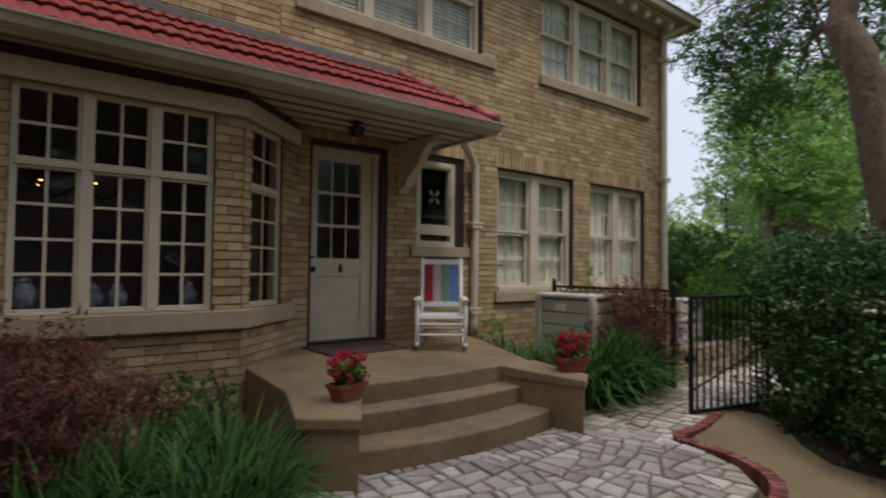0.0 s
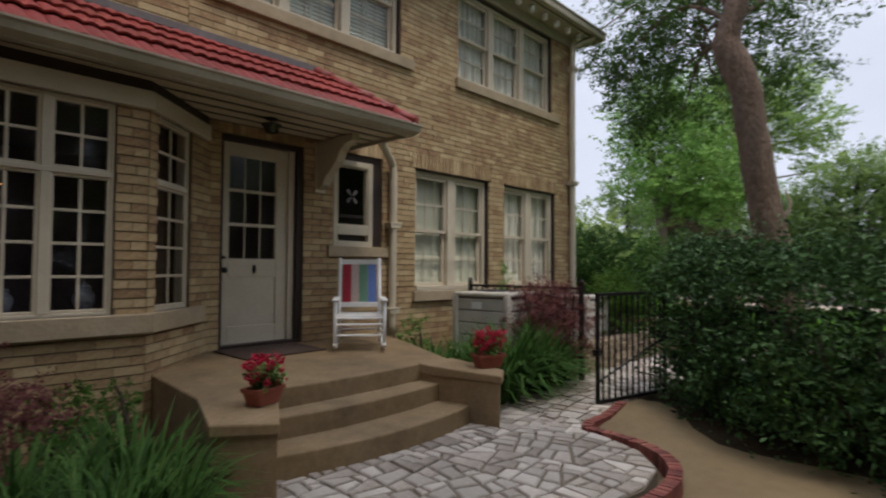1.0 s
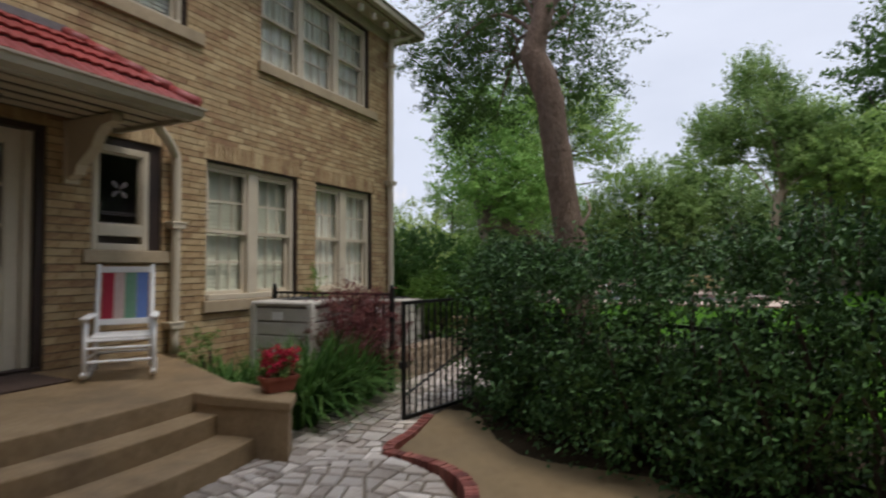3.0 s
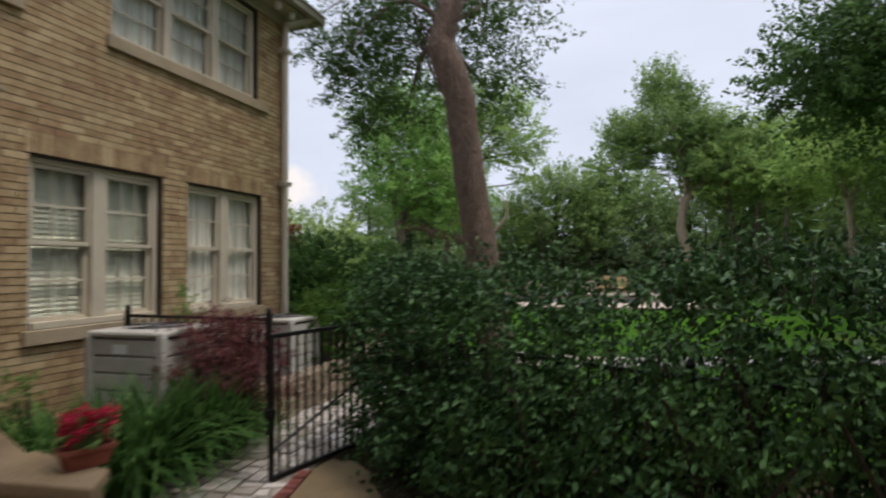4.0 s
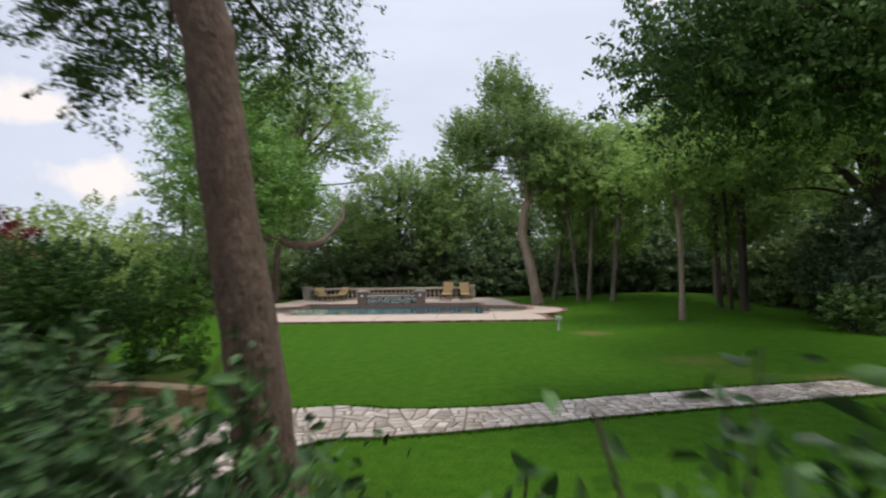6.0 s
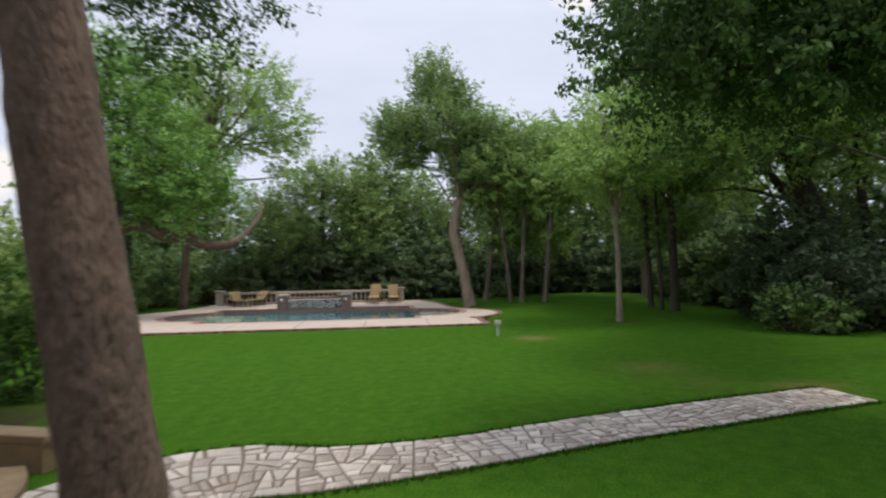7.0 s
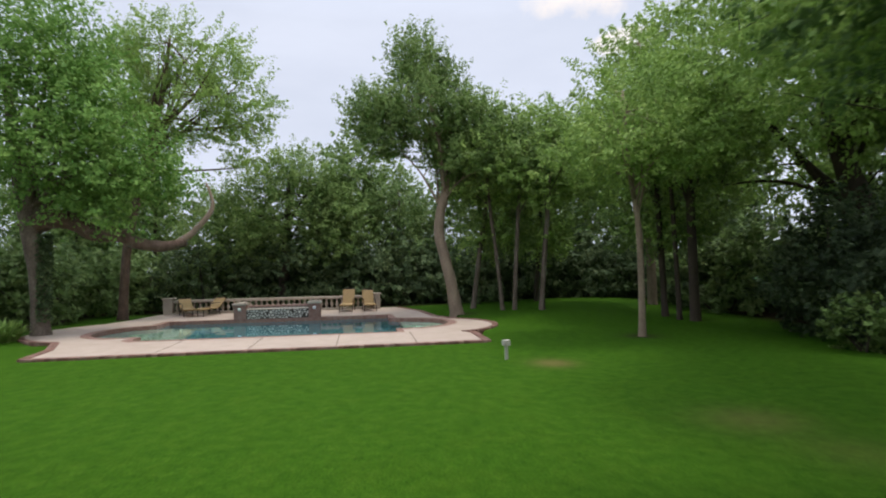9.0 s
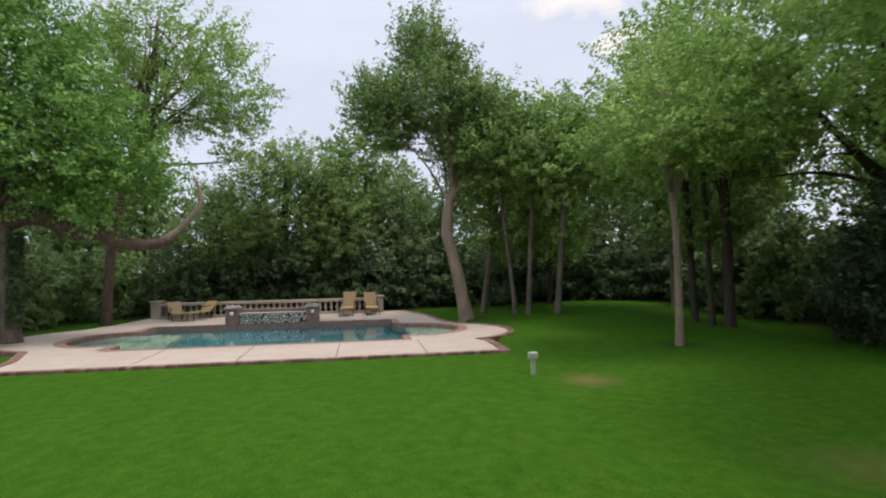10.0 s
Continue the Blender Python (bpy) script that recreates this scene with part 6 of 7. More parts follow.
def chandelier():
    t = thing("chandelier", "small chandelier with warm candle bulbs inside", "lamp", pose(0.55, 6.3, 2.42))
    bulb = bpy.data.materials.new("warm bulb")
    bulb.use_nodes = True
    bs = bulb.node_tree.nodes["Principled BSDF"]
    bs.inputs["Emission Color"].default_value, bs.inputs["Emission Strength"].default_value = (1.0, 0.42, 0.12, 1), 9.0
    part("chain", Shape().tube([(0, 0, 0), (0, 0, -0.55)], 0.008, 6), IRON, t)
    for k in range(5):
        a = 2 * math.pi * k / 5
        x, y = 0.36 * math.cos(a), 0.36 * math.sin(a)
        arm = part("arm", Shape().tube(curve_pts([(0, 0, -0.55), (x * 0.6, y * 0.6, -0.66), (x, y, -0.56)], 4), 0.01, 6), IRON, t)
        part("bulb", Shape().lathe([(0.004, 0), (0.007, 0.008), (0.003, 0.016)], 10, pose(x, y, -0.56)), bulb, arm, "glowing candle bulb", soft=True)


chandelier()


def stone_border():
    t = thing("stone_border", "low border of stacked flat stones beyond the gate", "border", kind="structure")
    rng = random.Random(31)
    pts = curve_pts([(5.72, 3.42, 0), (6.4, 3.5, 0), (7.2, 3.52, 0), (8.2, 3.62, 0), (9.0, 3.7, 0)], 8)
    for row in range(6):
        u = rng.uniform(0, 0.1)
        while u < len(pts) - 2:
            p = pts[int(u)].lerp(pts[int(u) + 1], u % 1)
            w, d, h = rng.uniform(0.12, 0.2), rng.uniform(0.07, 0.1), 0.03
            z = -0.17 - 0.04 * smooth(5.5, 9, p.x) + row * 0.06 + h
            part("stone", Shape().box(-w, -d, -h, w, d, h), STACK, t, m=pose(p.x + rng.uniform(-0.03, 0.03), p.y - 0.06 + row * 0.025 + rng.uniform(-0.03, 0.03), z, rng.uniform(-3, 3), rng.uniform(-3, 3), rng.uniform(-14, 20)))
            u += 2 * w / 0.41 * 1.15
    b = part("garden_bed", Shape().prism([(5.76, 3.5), (9.1, 3.78), (8.7, 5.0), (5.76, 5.0)], -0.3, 0.08), MULCH)
    tagged(b, "dark mulched bed along the house wall", "bed", kind="structure")


stone_border()


# ---- trees ----
tree("oak_tree", "leaning oak with grey-brown bark beside the path", [(8.22, 1.58, -0.4), (8.2, 1.71, 0.83), (8.2, 1.89, 2.0), (8.2, 2.02, 2.95), (8.2, 2.09, 3.55), (8.2, 2.21, 3.92), (8.2, 2.32, 4.22), (8.22, 2.28, 4.5), (8.3, 2.2, 4.9), (8.8, 2.3, 6.2), (9.2, 2.6, 8)], [0.25, 0.222, 0.203, 0.198, 0.194, 0.206, 0.185, 0.157, 0.142, 0.12, 0.07],
     [(9.9, 2.9, 5.4, 2.2, 1.8, 0.8), (10.8, 4.3, 5.1, 1.5, 1.2, 0.8), (11.5, 2.3, 4.75, 1.2, 0.9, 0.5), (10.4, 4.1, 4.35, 1.1, 0.9, 0.5), (12.0, 2.9, 4.5, 1.2, 0.9, 0.5), (10.2, 4.9, 5.3, 1.2, 1.0, 0.6), (10.3, 3.3, 7.0, 2.4, 2.0, 1.3), (9.9, 4.3, 4.0, 0.8, 0.5, 0.55)], 1260, 38, 0.068, LEAF_OAK, BARK, 101, 0.26, limbs=26, shell=0.2, fork=0.62, limb_r=0.34, long=1.7, rise=-0.1, flat=0.7)
G = -0.28
tree("live_oak", "old live oak with a crooked low limb and ivy", [(28.3, 10.8, G - 0.2), (28.2, 10.85, 1.5), (28.0, 11.0, 3.2), (28.4, 11.5, 5), (28.6, 12, 8)], [0.27, 0.235, 0.26, 0.22, 0.12],
     [(28.4, 11.2, 6.6, 3.4, 2.5, 3.0), (28.3, 9.6, 5.5, 2.6, 2.4, 1.3), (28.4, 11.2, 9.2, 2.8, 2.4, 1.8), (27.8, 9.0, 6.9, 1.8, 1.6, 1.2), (29, 7.6, 5.1, 1.7, 1.5, 0.9), (28.4, 9.4, 4.6, 1.4, 1.6, 0.6), (28.8, 7.2, 4.5, 1.0, 1.0, 0.45), (27.8, 9.5, 3.9, 0.6, 1.2, 0.45), (27.9, 8.3, 3.6, 0.6, 0.8, 0.45)], 1180, 44, 0.15, leafy("live oak leaf", (0.1, 0.205, 0.05), (0.2, 0.365, 0.085), (0.33, 0.5, 0.135)), BARK_MOTTLE, 102, 0.62, limbs=18, shell=0.35, fork=0.4)
limb = Shape().tube(curve_pts([(28.1, 11.2, 3.2), (28.2, 10.5, 3.5), (28.3, 9.8, 3.42), (28.4, 9.2, 3.02), (28.5, 8.5, 2.98), (28.5, 7.9, 2.68), (28.5, 7.0, 2.6), (28.5, 6.4, 2.74)], 5), [0.36 - 0.006 * i for i in range(36)], 10, wobble=0.09, rng=np.random.default_rng(1))
part("limb", limb, BARK, bpy.data.objects["live_oak"], soft=True)
bare_end = Shape().tube(curve_pts([(28.5, 6.75, 2.64), (28.5, 6.17, 3.05), (28.5, 5.6, 3.75), (28.5, 5.55, 4.2), (28.55, 5.75, 4.75)], 5), [0.13 - 0.005 * i for i in range(21)], 8, wobble=0.12, rng=np.random.default_rng(2))
part("limb", bare_end, BARK_PALE, bpy.data.objects["live_oak"], "bare bleached limb end", soft=True)
rng = np.random.default_rng(77)
ivy_p = np.stack([28.22 + 0.31 * np.cos(a_ := rng.uniform(3.4, 6.1, 2600)) * (1 + rng.normal(0, 0.14, 2600)), 10.83 + 0.31 * np.sin(a_) * (1 + rng.normal(0, 0.14, 2600)), 0.2 + 2.8 * rng.random(2600) ** 0.8], 1)
quads("ivy", leaf_array(ivy_p, 0.1, rng, 0.3, 0.7), LEAF4, LEAF_DARK, bpy.data.objects["live_oak"], "green ivy climbing the trunk")
tree("pecan_tree", "tall airy pecan with fine pale branches", [(33.5, 10.4, G - 0.2), (33.6, 10.2, 3), (33.8, 9.6, 6), (34, 9.0, 9), (34, 8.6, 12)], [0.19, 0.17, 0.15, 0.12, 0.05],
     [(34, 8.3, 11.2, 2.2, 3.0, 1.4), (34, 5.6, 9.1, 1.7, 1.4, 1.6), (34, 10.6, 9.8, 1.9, 1.6, 1.5), (33.8, 8.0, 8.6, 2.2, 2.4, 1.4), (33.8, 5.2, 7.0, 1.3, 1.1, 1.1), (33.8, 10, 7, 1.5, 1.4, 1.2)], 1150, 40, 0.125, LEAF_LIGHT, BARK, 103, 0.44, limbs=40, shell=0.62, fork=0.45, limb_r=0.5, long=1.5)
tree("elm_tree", "leaning elm with a pale trunk and rounded crown", [(30.7, -3.3, G - 0.2), (30.7, -3.08, 0.9), (30.7, -2.83, 2.0), (30.8, -2.62, 3.0), (30.9, -2.7, 3.9), (30.95, -2.92, 5.0), (31, -2.6, 7.5), (31, -2.2, 10)], [0.265, 0.235, 0.215, 0.21, 0.195, 0.17, 0.12, 0.06],
     [(31.2, -1.75, 10.2, 1.4, 1.0, 1.0), (31.2, -3.0, 9.4, 1.1, 0.8, 0.6), (31.0, 0.0, 7.9, 1.6, 1.0, 0.9), (31.0, -2.2, 8.0, 2.1, 1.9, 1.3), (31.2, -4.2, 7.4, 1.8, 1.2, 1.2), (31, -0.6, 6.7, 1.5, 0.9, 0.55), (31.2, -3.6, 6.1, 2.0, 1.5, 0.9)], 1650, 42, 0.125, LEAF_MID, BARK_PALE, 104, 0.42, limbs=18, shell=0.4, fork=0.55, long=1.7, rise=0.7)
tree("young_tree", "slender tree with a mottled trunk on the lawn", [(22.75, -7.0, G - 0.2), (22.72, -7.0, 1.2), (22.7, -6.95, 2.8), (22.8, -6.8, 4.2), (22.9, -6.7, 6.5)], [0.1, 0.088, 0.08, 0.06, 0.03],
     [(22.8, -6.6, 4.8, 1.9, 1.9, 0.9), (23, -7.4, 6.0, 1.9, 2.2, 1.1), (22.6, -8.6, 5.0, 1.4, 1.4, 0.8)], 520, 40, 0.12, LEAF_LIGHT, BARK_PALE, 105, 0.45, limbs=14, shell=0.35, fork=0.5, limb_r=0.6)
for i, (x, y, lx, ly, r) in enumerate([(32.7, -4.3, 0.2, -0.8, 0.12), (31.1, -5.3, 0.1, 0.5, 0.09), (30.9, -5.7, 0, -0.3, 0.1), (30.3, -6.65, 0.2, -0.5, 0.12), (26.9, -10.1, 0.2, 0.1, 0.12), (26.0, -10.1, 0, 0.2, 0.09), (25.6, -10.4, 0.1, 0.0, 0.17), (34.0, -7.6, 0, -0.4, 0.12), (21.2, -14.6, 0.3, 0.2, 0.16)]):
    tree("woodland_tree", "slim dark-barked woodland tree at the lawn's edge", [(x, y, G - 0.2), (x + lx * 0.5, y + ly * 0.5, 2.2), (x + lx, y + ly, 4.6), (x + lx * 1.2, y + ly * 1.3, 8)], [r * 0.95, r * 0.88, r * 0.74, r * 0.3],
         [(x + lx, y + ly, 5.4 + 0.3 * (i % 3), 2.1, 2.1, 1.3), (x + lx + 0.5, y + ly - 0.6, 6.9 + 0.5 * (i % 2), 1.9, 1.9, 1.2), (x + lx + 1.3, y + ly - 0.4, 3.1, 1.4, 1.6, 0.9)], 330, 40, 0.16, (LEAF_MID, LEAF_LIGHT)[i % 2], (BARK_MOTTLE, BARK_DARK)[i > 3], 110 + i, 0.55, limbs=9, shell=0.4, group="trees at the lawn's edge", fork=0.5)
tree("cottonwood_tree", "tall light-leaved tree at the wood's edge", [(30.5, -11.6, G - 0.2), (30.4, -11.5, 3), (30.4, -11.4, 6), (30.3, -11.2, 11)], [0.2, 0.17, 0.13, 0.05],
     [(30.3, -11.2, 8.8, 2.3, 2.5, 2.9), (30.4, -10.4, 5.8, 2.2, 2.2, 1.5), (30.3, -12.4, 11, 1.6, 1.8, 1.4)], 560, 40, 0.16, LEAF_LIGHT, BARK_PALE, 128, 0.5, limbs=14, shell=0.45)
tree("oak_tree", "big spreading oak behind a dark magnolia", [(22.5, -14.1, G - 0.2), (22.5, -13.9, 1.8), (22.3, -13.4, 3.3), (22, -12.6, 5), (21.6, -12.2, 8)], [0.45, 0.4, 0.36, 0.25, 0.12],
     [(21.5, -11.6, 6.6, 3.6, 3.4, 2.0), (24, -11.5, 8.2, 3.2, 3.0, 2.2), (20.6, -14, 6, 3.2, 3, 2), (22, -12, 9.8, 3.2, 3.2, 2), (25, -13, 5.0, 2.5, 2.5, 1.6)], 1050, 44, 0.16, LEAF_LIGHT, BARK_DARK, 130, 0.55, limbs=14, shell=0.4, fork=0.35)
tree("oak_tree", "oak overhanging the lawn with dark low branches", [(9.8, -9.4, G - 0.2), (9.9, -9.2, 1.5), (10.2, -8.4, 3.2), (10.8, -6.8, 5), (11.5, -6.2, 8)], [0.4, 0.35, 0.32, 0.22, 0.1],
     [(11.2, -3.7, 4.0, 1.5, 1.3, 1.2), (12.0, -3.5, 4.9, 1.5, 1.2, 0.9), (10.8, -2.7, 4.3, 1.1, 0.9, 0.9), (11.3, -5.4, 4.7, 1.8, 1.8, 1.4), (10.0, -5.4, 4.3, 1.6, 1.6, 1.2), (11.2, -5.2, 6.4, 2.0, 2.4, 1.0)], 1350, 46, 0.09, LEAF_SHADE, BARK_DARK, 131, 0.36, limbs=22, shell=0.25, fork=0.4)
tree("oak_tree", "light-leaved oak spreading over the lawn's far side", [(14.2, -11, G - 0.2), (14.3, -10.8, 1.6), (14.5, -10.2, 3.2), (14.8, -9.0, 5), (15, -8, 8)], [0.15, 0.14, 0.12, 0.1, 0.05],
     [(14.9, -6.9, 5.5, 2.0, 2.0, 1.0), (16.4, -7.6, 6.6, 2.4, 2.2, 1.3), (18, -9, 6.0, 2.2, 1.9, 1.1)], 720, 44, 0.12, LEAF_LIGHT, BARK_DARK, 136, 0.42, limbs=14, shell=0.35, fork=0.4)
# added out of view: its crown keeps sun off landing, steps and bay
tree("oak_tree", "unseen oak added to shade the landing and bay", [(-2.6, -4.6, -0.3), (-2.5, -4.4, 1.6), (-2.2, -3.8, 3.4), (-1.2, -2.6, 5.4), (0.4, -1.2, 7.2), (1.8, 0, 8.4)], [0.36, 0.32, 0.29, 0.23, 0.16, 0.08],
     [(1.8, -0.8, 7.6, 2.5, 1.6, 0.9), (-0.8, -1.6, 7.8, 2.2, 2.0, 1.2), (3.2, -0.5, 8.0, 1.3, 1.2, 0.8), (0.4, 1.3, 8.0, 2.2, 1.1, 0.7), (2.6, 1.3, 8.1, 1.6, 0.9, 0.7)], 620, 40, 0.12, LEAF_OAK, BARK_DARK, 137, 0.42, limbs=12, shell=0.3, fork=0.5)
bush("magnolia", "dark evergreen magnolia reaching to the ground", [(21.3, -11.4, 1.1, 1.5, 1.35, 1.45), (21.0, -11.7, 2.4, 1.1, 1.1, 1.0), (19.6, -11.6, 0.9, 1.4, 1.3, 1.25), (18.9, -10.9, 0.8, 1.2, 1.1, 1.1)], 720, 32, 0.14, leafy("magnolia leaf", (0.03, 0.05, 0.026), (0.065, 0.105, 0.048), (0.14, 0.19, 0.09), spec=0.25), 132, 0.3, shell=0.7, stems=8, category="tree")
bush("shrub", "pale-leaved shrub at the foot of a magnolia", [(18.8, -9.9, 0.4, 0.85, 0.55, 0.6), (18.1, -10.3, 0.35, 0.6, 0.5, 0.55)], 170, 28, 0.11, LEAF_MID, 133, 0.18, shell=0.7, stems=6)
bush("shrub", "dense dark evergreen shrubs behind a stone balustrade", [(37.2, 8.2, 1.3, 1.6, 2.2, 1.6), (37.4, 4.2, 1.4, 1.6, 2.6, 1.8), (37.5, 0.2, 1.2, 1.6, 2.2, 1.6)], 620, 32, 0.17, LEAF_DARK, 134, 0.36, shell=0.7, stems=9)
tree("broad_tree", "broad dense tree behind the pool", [(38.5, 4.6, G - 0.2), (38.5, 4.5, 1.5), (38.4, 4.3, 3.5), (38.3, 4.2, 6.5)], [0.3, 0.26, 0.2, 0.08], [(38.2, 4.4, 4.6, 2.6, 3.4, 2.2), (38.2, 3.6, 6.2, 2.2, 2.2, 1.6), (38, 2.0, 3.6, 2, 2.0, 1.9), (38, 7.0, 3.6, 2, 2.2, 2.0)], 1250, 46, 0.14, LEAF_MID, BARK_DARK, 135, 0.46, limbs=12, shell=0.65)

# the woods, from a few trees and undergrowth; those behind the camera are additions
wood_a = tree("forest_tree", "tall leafy tree of the surrounding woods", [(0, 0, -0.6), (0.1, 0.1, 2.5), (0, 0.2, 5), (0.1, 0, 9)], [0.2, 0.17, 0.13, 0.05], [(0, 0, 5.0, 2.6, 2.6, 2.2), (0.4, -0.4, 7.8, 2.3, 2.3, 1.8), (-0.6, 0.8, 3.6, 1.3, 1.3, 0.8)], 290, 24, 0.275, LEAF_WOOD, BARK_DARK, 140, 0.66, limbs=6, shell=0.55, group="surrounding woods")
wood_b = tree("forest_tree", "tall light-leaved tree of the surrounding woods", [(0, 0, -0.6), (-0.1, 0.2, 2.5), (0.2, 0.2, 5), (0.3, 0, 9)], [0.17, 0.15, 0.11, 0.05], [(0, 0, 6.0, 2.2, 2.4, 2.6), (-0.5, 0.5, 8.6, 1.8, 1.8, 1.4)], 280, 24, 0.265, LEAF_MID, BARK_DARK, 141, 0.62, limbs=6, shell=0.55, group="surrounding woods")
under = bush("undergrowth", "dark leafy undergrowth below the trees", [(0, 0, 1.3, 1.6, 2.0, 1.6), (0.3, 1.8, 1.0, 1.3, 1.4, 1.2), (0.2, -1.8, 1.1, 1.3, 1.5, 1.3)], 250, 27, 0.24, LEAF_DARK, 142, 0.42, shell=0.6, stems=8, group="undergrowth of the woods")
rw = random.Random(9)
# from (-7.5, -5.0) on: unseen trees added to darken facade and window reflections
spots = [(41 + rw.uniform(-1.5, 2.5), -22 + 3.0 * i + rw.uniform(-1, 1)) for i in range(14)] + [(16 + 4.2 * i + rw.uniform(-1, 1), -17 - rw.uniform(0, 3) - (2 if i < 2 else 0)) for i in range(6)] + [(35 + 3.6 * i + rw.uniform(-1, 1), 14.5 + rw.uniform(0, 2.5)) for i in range(3)] + [(46 + rw.uniform(-1, 2), -20 + 5.5 * i) for i in range(7)] + [(39.6, -1.6), (40.2, 1.2), (-7.5, -5.0), (-3.8, -6.5), (-2.5, -11.5), (1.0, -11), (8.2, -14.5), (-5.2, -9.4), (-0.8, -8.8), (3.6, -12.8), (5.6, -11.2), (-9.5, -9.0), (-6.2, -13.5)]
wood_a.matrix_basis = pose(*spots[0], G, 0, 0, 30)
wood_b.matrix_basis = pose(*spots[1], G, 0, 0, 80)
for i, (x, y) in enumerate(spots[2:]):
    s = rw.uniform(0.85, 1.2) * (1.2 if x < 2 else 0.85 if x < 13 and y > -15.8 else 1.0) * ((0.78 if y < 2.5 else 0.7) if y > -6.5 and x > 30 else 1.0)
    copy_thing((wood_a, wood_b)[i % 2], pose(x, y, G, 0, 0, rw.uniform(0, 360)) @ Matrix.Diagonal((s, s, s * rw.uniform(0.85, 1.1), 1)))
# (-0.5, -10.5) and (3, -10.4): unseen undergrowth added to darken window reflections
low = [(37.5 + rw.uniform(-0.6, 1.5), -15 + 2.6 * i) for i in range(6)] + [(40.5, -14 + 4.2 * i) for i in range(6)] + [(17 + 3.6 * i, -14.8 + rw.uniform(-1, 0.6)) for i in range(5)] + [(36.5, -11.5), (35, -14), (31, -15), (-0.5, -10.5), (3, -10.4)] + [(43.5, -15 + 3.1 * i) for i in range(9)] + [(18 + 4.5 * i, -18.5) for i in range(5)] + [(40.2, 8.6), (39.6, 5.4)]
under.matrix_basis = pose(*low[0], G)
for x, y in low[1:]:
    s = rw.uniform(0.9, 1.35) * (0.9 if y < -13.5 and x > 10 else 1.0)
    copy_thing(under, pose(x, y, G, 0, 0, rw.uniform(-50, 50)) @ Matrix.Diagonal((s, s, s, 1)))
under_b = bush("undergrowth", "mid-green leafy undergrowth beside the lawn", [(0, 0, 1.3, 1.6, 2.0, 1.6), (0.3, 1.8, 1.0, 1.3, 1.4, 1.2), (0.2, -1.8, 1.1, 1.3, 1.5, 1.3)], 250, 27, 0.22, LEAF_WOOD, 143, 0.42, shell=0.6, stems=8, group="undergrowth of the woods")
side = [(38.5 + rw.uniform(-0.6, 1), 10.5 + 3 * i) for i in range(3)] + [(19 + 3.6 * i, 15.9 + rw.uniform(-0.5, 0.8)) for i in range(4)] + [(33, 15.2), (35.6, 13.6), (30.5, 15.6), (26.8, -15.0), (29.8, -15.4)]
under_b.matrix_basis = pose(*side[0], G)
for x, y in side[1:]:
    s = rw.uniform(0.9, 1.3)
    copy_thing(under_b, pose(x, y, G, 0, 0, rw.uniform(-50, 50)) @ Matrix.Diagonal((s, s, s, 1)))
strap_clump("iris", "clump of yellow-green sword leaves by the pool deck", 27.0, 11.3, G, 260, 0.95, 97, width=0.085, spread=0.5, mat=LEAF_LIGHT, droop=0.8)
# ---- pool ----
PZ = -0.27
PIER = material("weathered pink brick", [(0.2, 0.1, 0.075), (0.34, 0.21, 0.165)], 0.85, 7, bump=0.6, stain=0.4, stain_color=(0.42, 0.36, 0.3))


def ring_pts(cx, cy, r, a0, a1, n=20):
    return [(cx + r * math.cos(radians(a0 + (a1 - a0) * i / n)), cy + r * math.sin(radians(a0 + (a1 - a0) * i / n))) for i in range(n + 1)]


def pool():
    t = thing("swimming_pool", "swimming pool with blue water and brick coping", "pool", kind="structure")
    # outline of the water: rectangle with round ends on both short sides
    water = [(25.75, 7.0), (25.75, -0.55), (26.6, -0.55), (26.6, -1.0)] + ring_pts(28.2, -0.9, 1.6, 180, 360, 18) + [(30.1, -0.5), (31.5, -0.5), (31.5, 7.9), (30.3, 7.9)] + [(28.4 + 1.7 * math.cos(math.pi * i / 18), 7.9 + 1.25 * math.sin(math.pi * i / 18)) for i in range(19)] + [(26.7, 7.2), (26.0, 7.2)]
    deck = [(22.85, 8.4), (23.0, -2.75), (24.9, -2.75), (25.3, -2.55)] + ring_pts(27.3, -1.6, 2.35, 205, 330, 16) + [(30.4, -2.3), (33.2, -2.0), (35.6, -1.2), (35.8, 9.4), (33.0, 9.8)] + ring_pts(29.0, 8.1, 3.25, 40, 160, 14) + [(24.4, 8.6)]
    return t, water, deck


def fill(sh, outer, hole, z):
    """A flat face between an outline and a hole."""
    bm = bmesh.new()
    es = []
    for loop in (outer, hole):
        vs = [bm.verts.new((x, y, z)) for x, y in loop]
        es += [bm.edges.new((vs[i], vs[(i + 1) % len(vs)])) for i in range(len(vs))]
    bmesh.ops.triangle_fill(bm, edges=es, use_beauty=True)
    bm.verts.index_update()
    sh.add([tuple(v.co) for v in bm.verts], [tuple(v.index for v in f.verts) for f in bm.faces])
    bm.free()


def grow(poly, d):
    """The outline moved outwards by d along its corners' normals."""
    s = 1 if area2(poly) > 0 else -1
    out = []
    for i, (x, y) in enumerate(poly):
        ax, ay = poly[i - 1]
        bx, by = poly[(i + 1) % len(poly)]
        n1, n2 = Vector((y - ay, ax - x)), Vector((by - y, x - bx))
        if n1.length < 1e-6 or n2.length < 1e-6:
            n1 = n2 = n1 if n1.length > n2.length else n2
        n = (n1.normalized() + n2.normalized())
        n = n.normalized() if n.length > 1e-3 else n1.normalized()
        out.append((x + s * n.x * d, y + s * n.y * d))
    return out


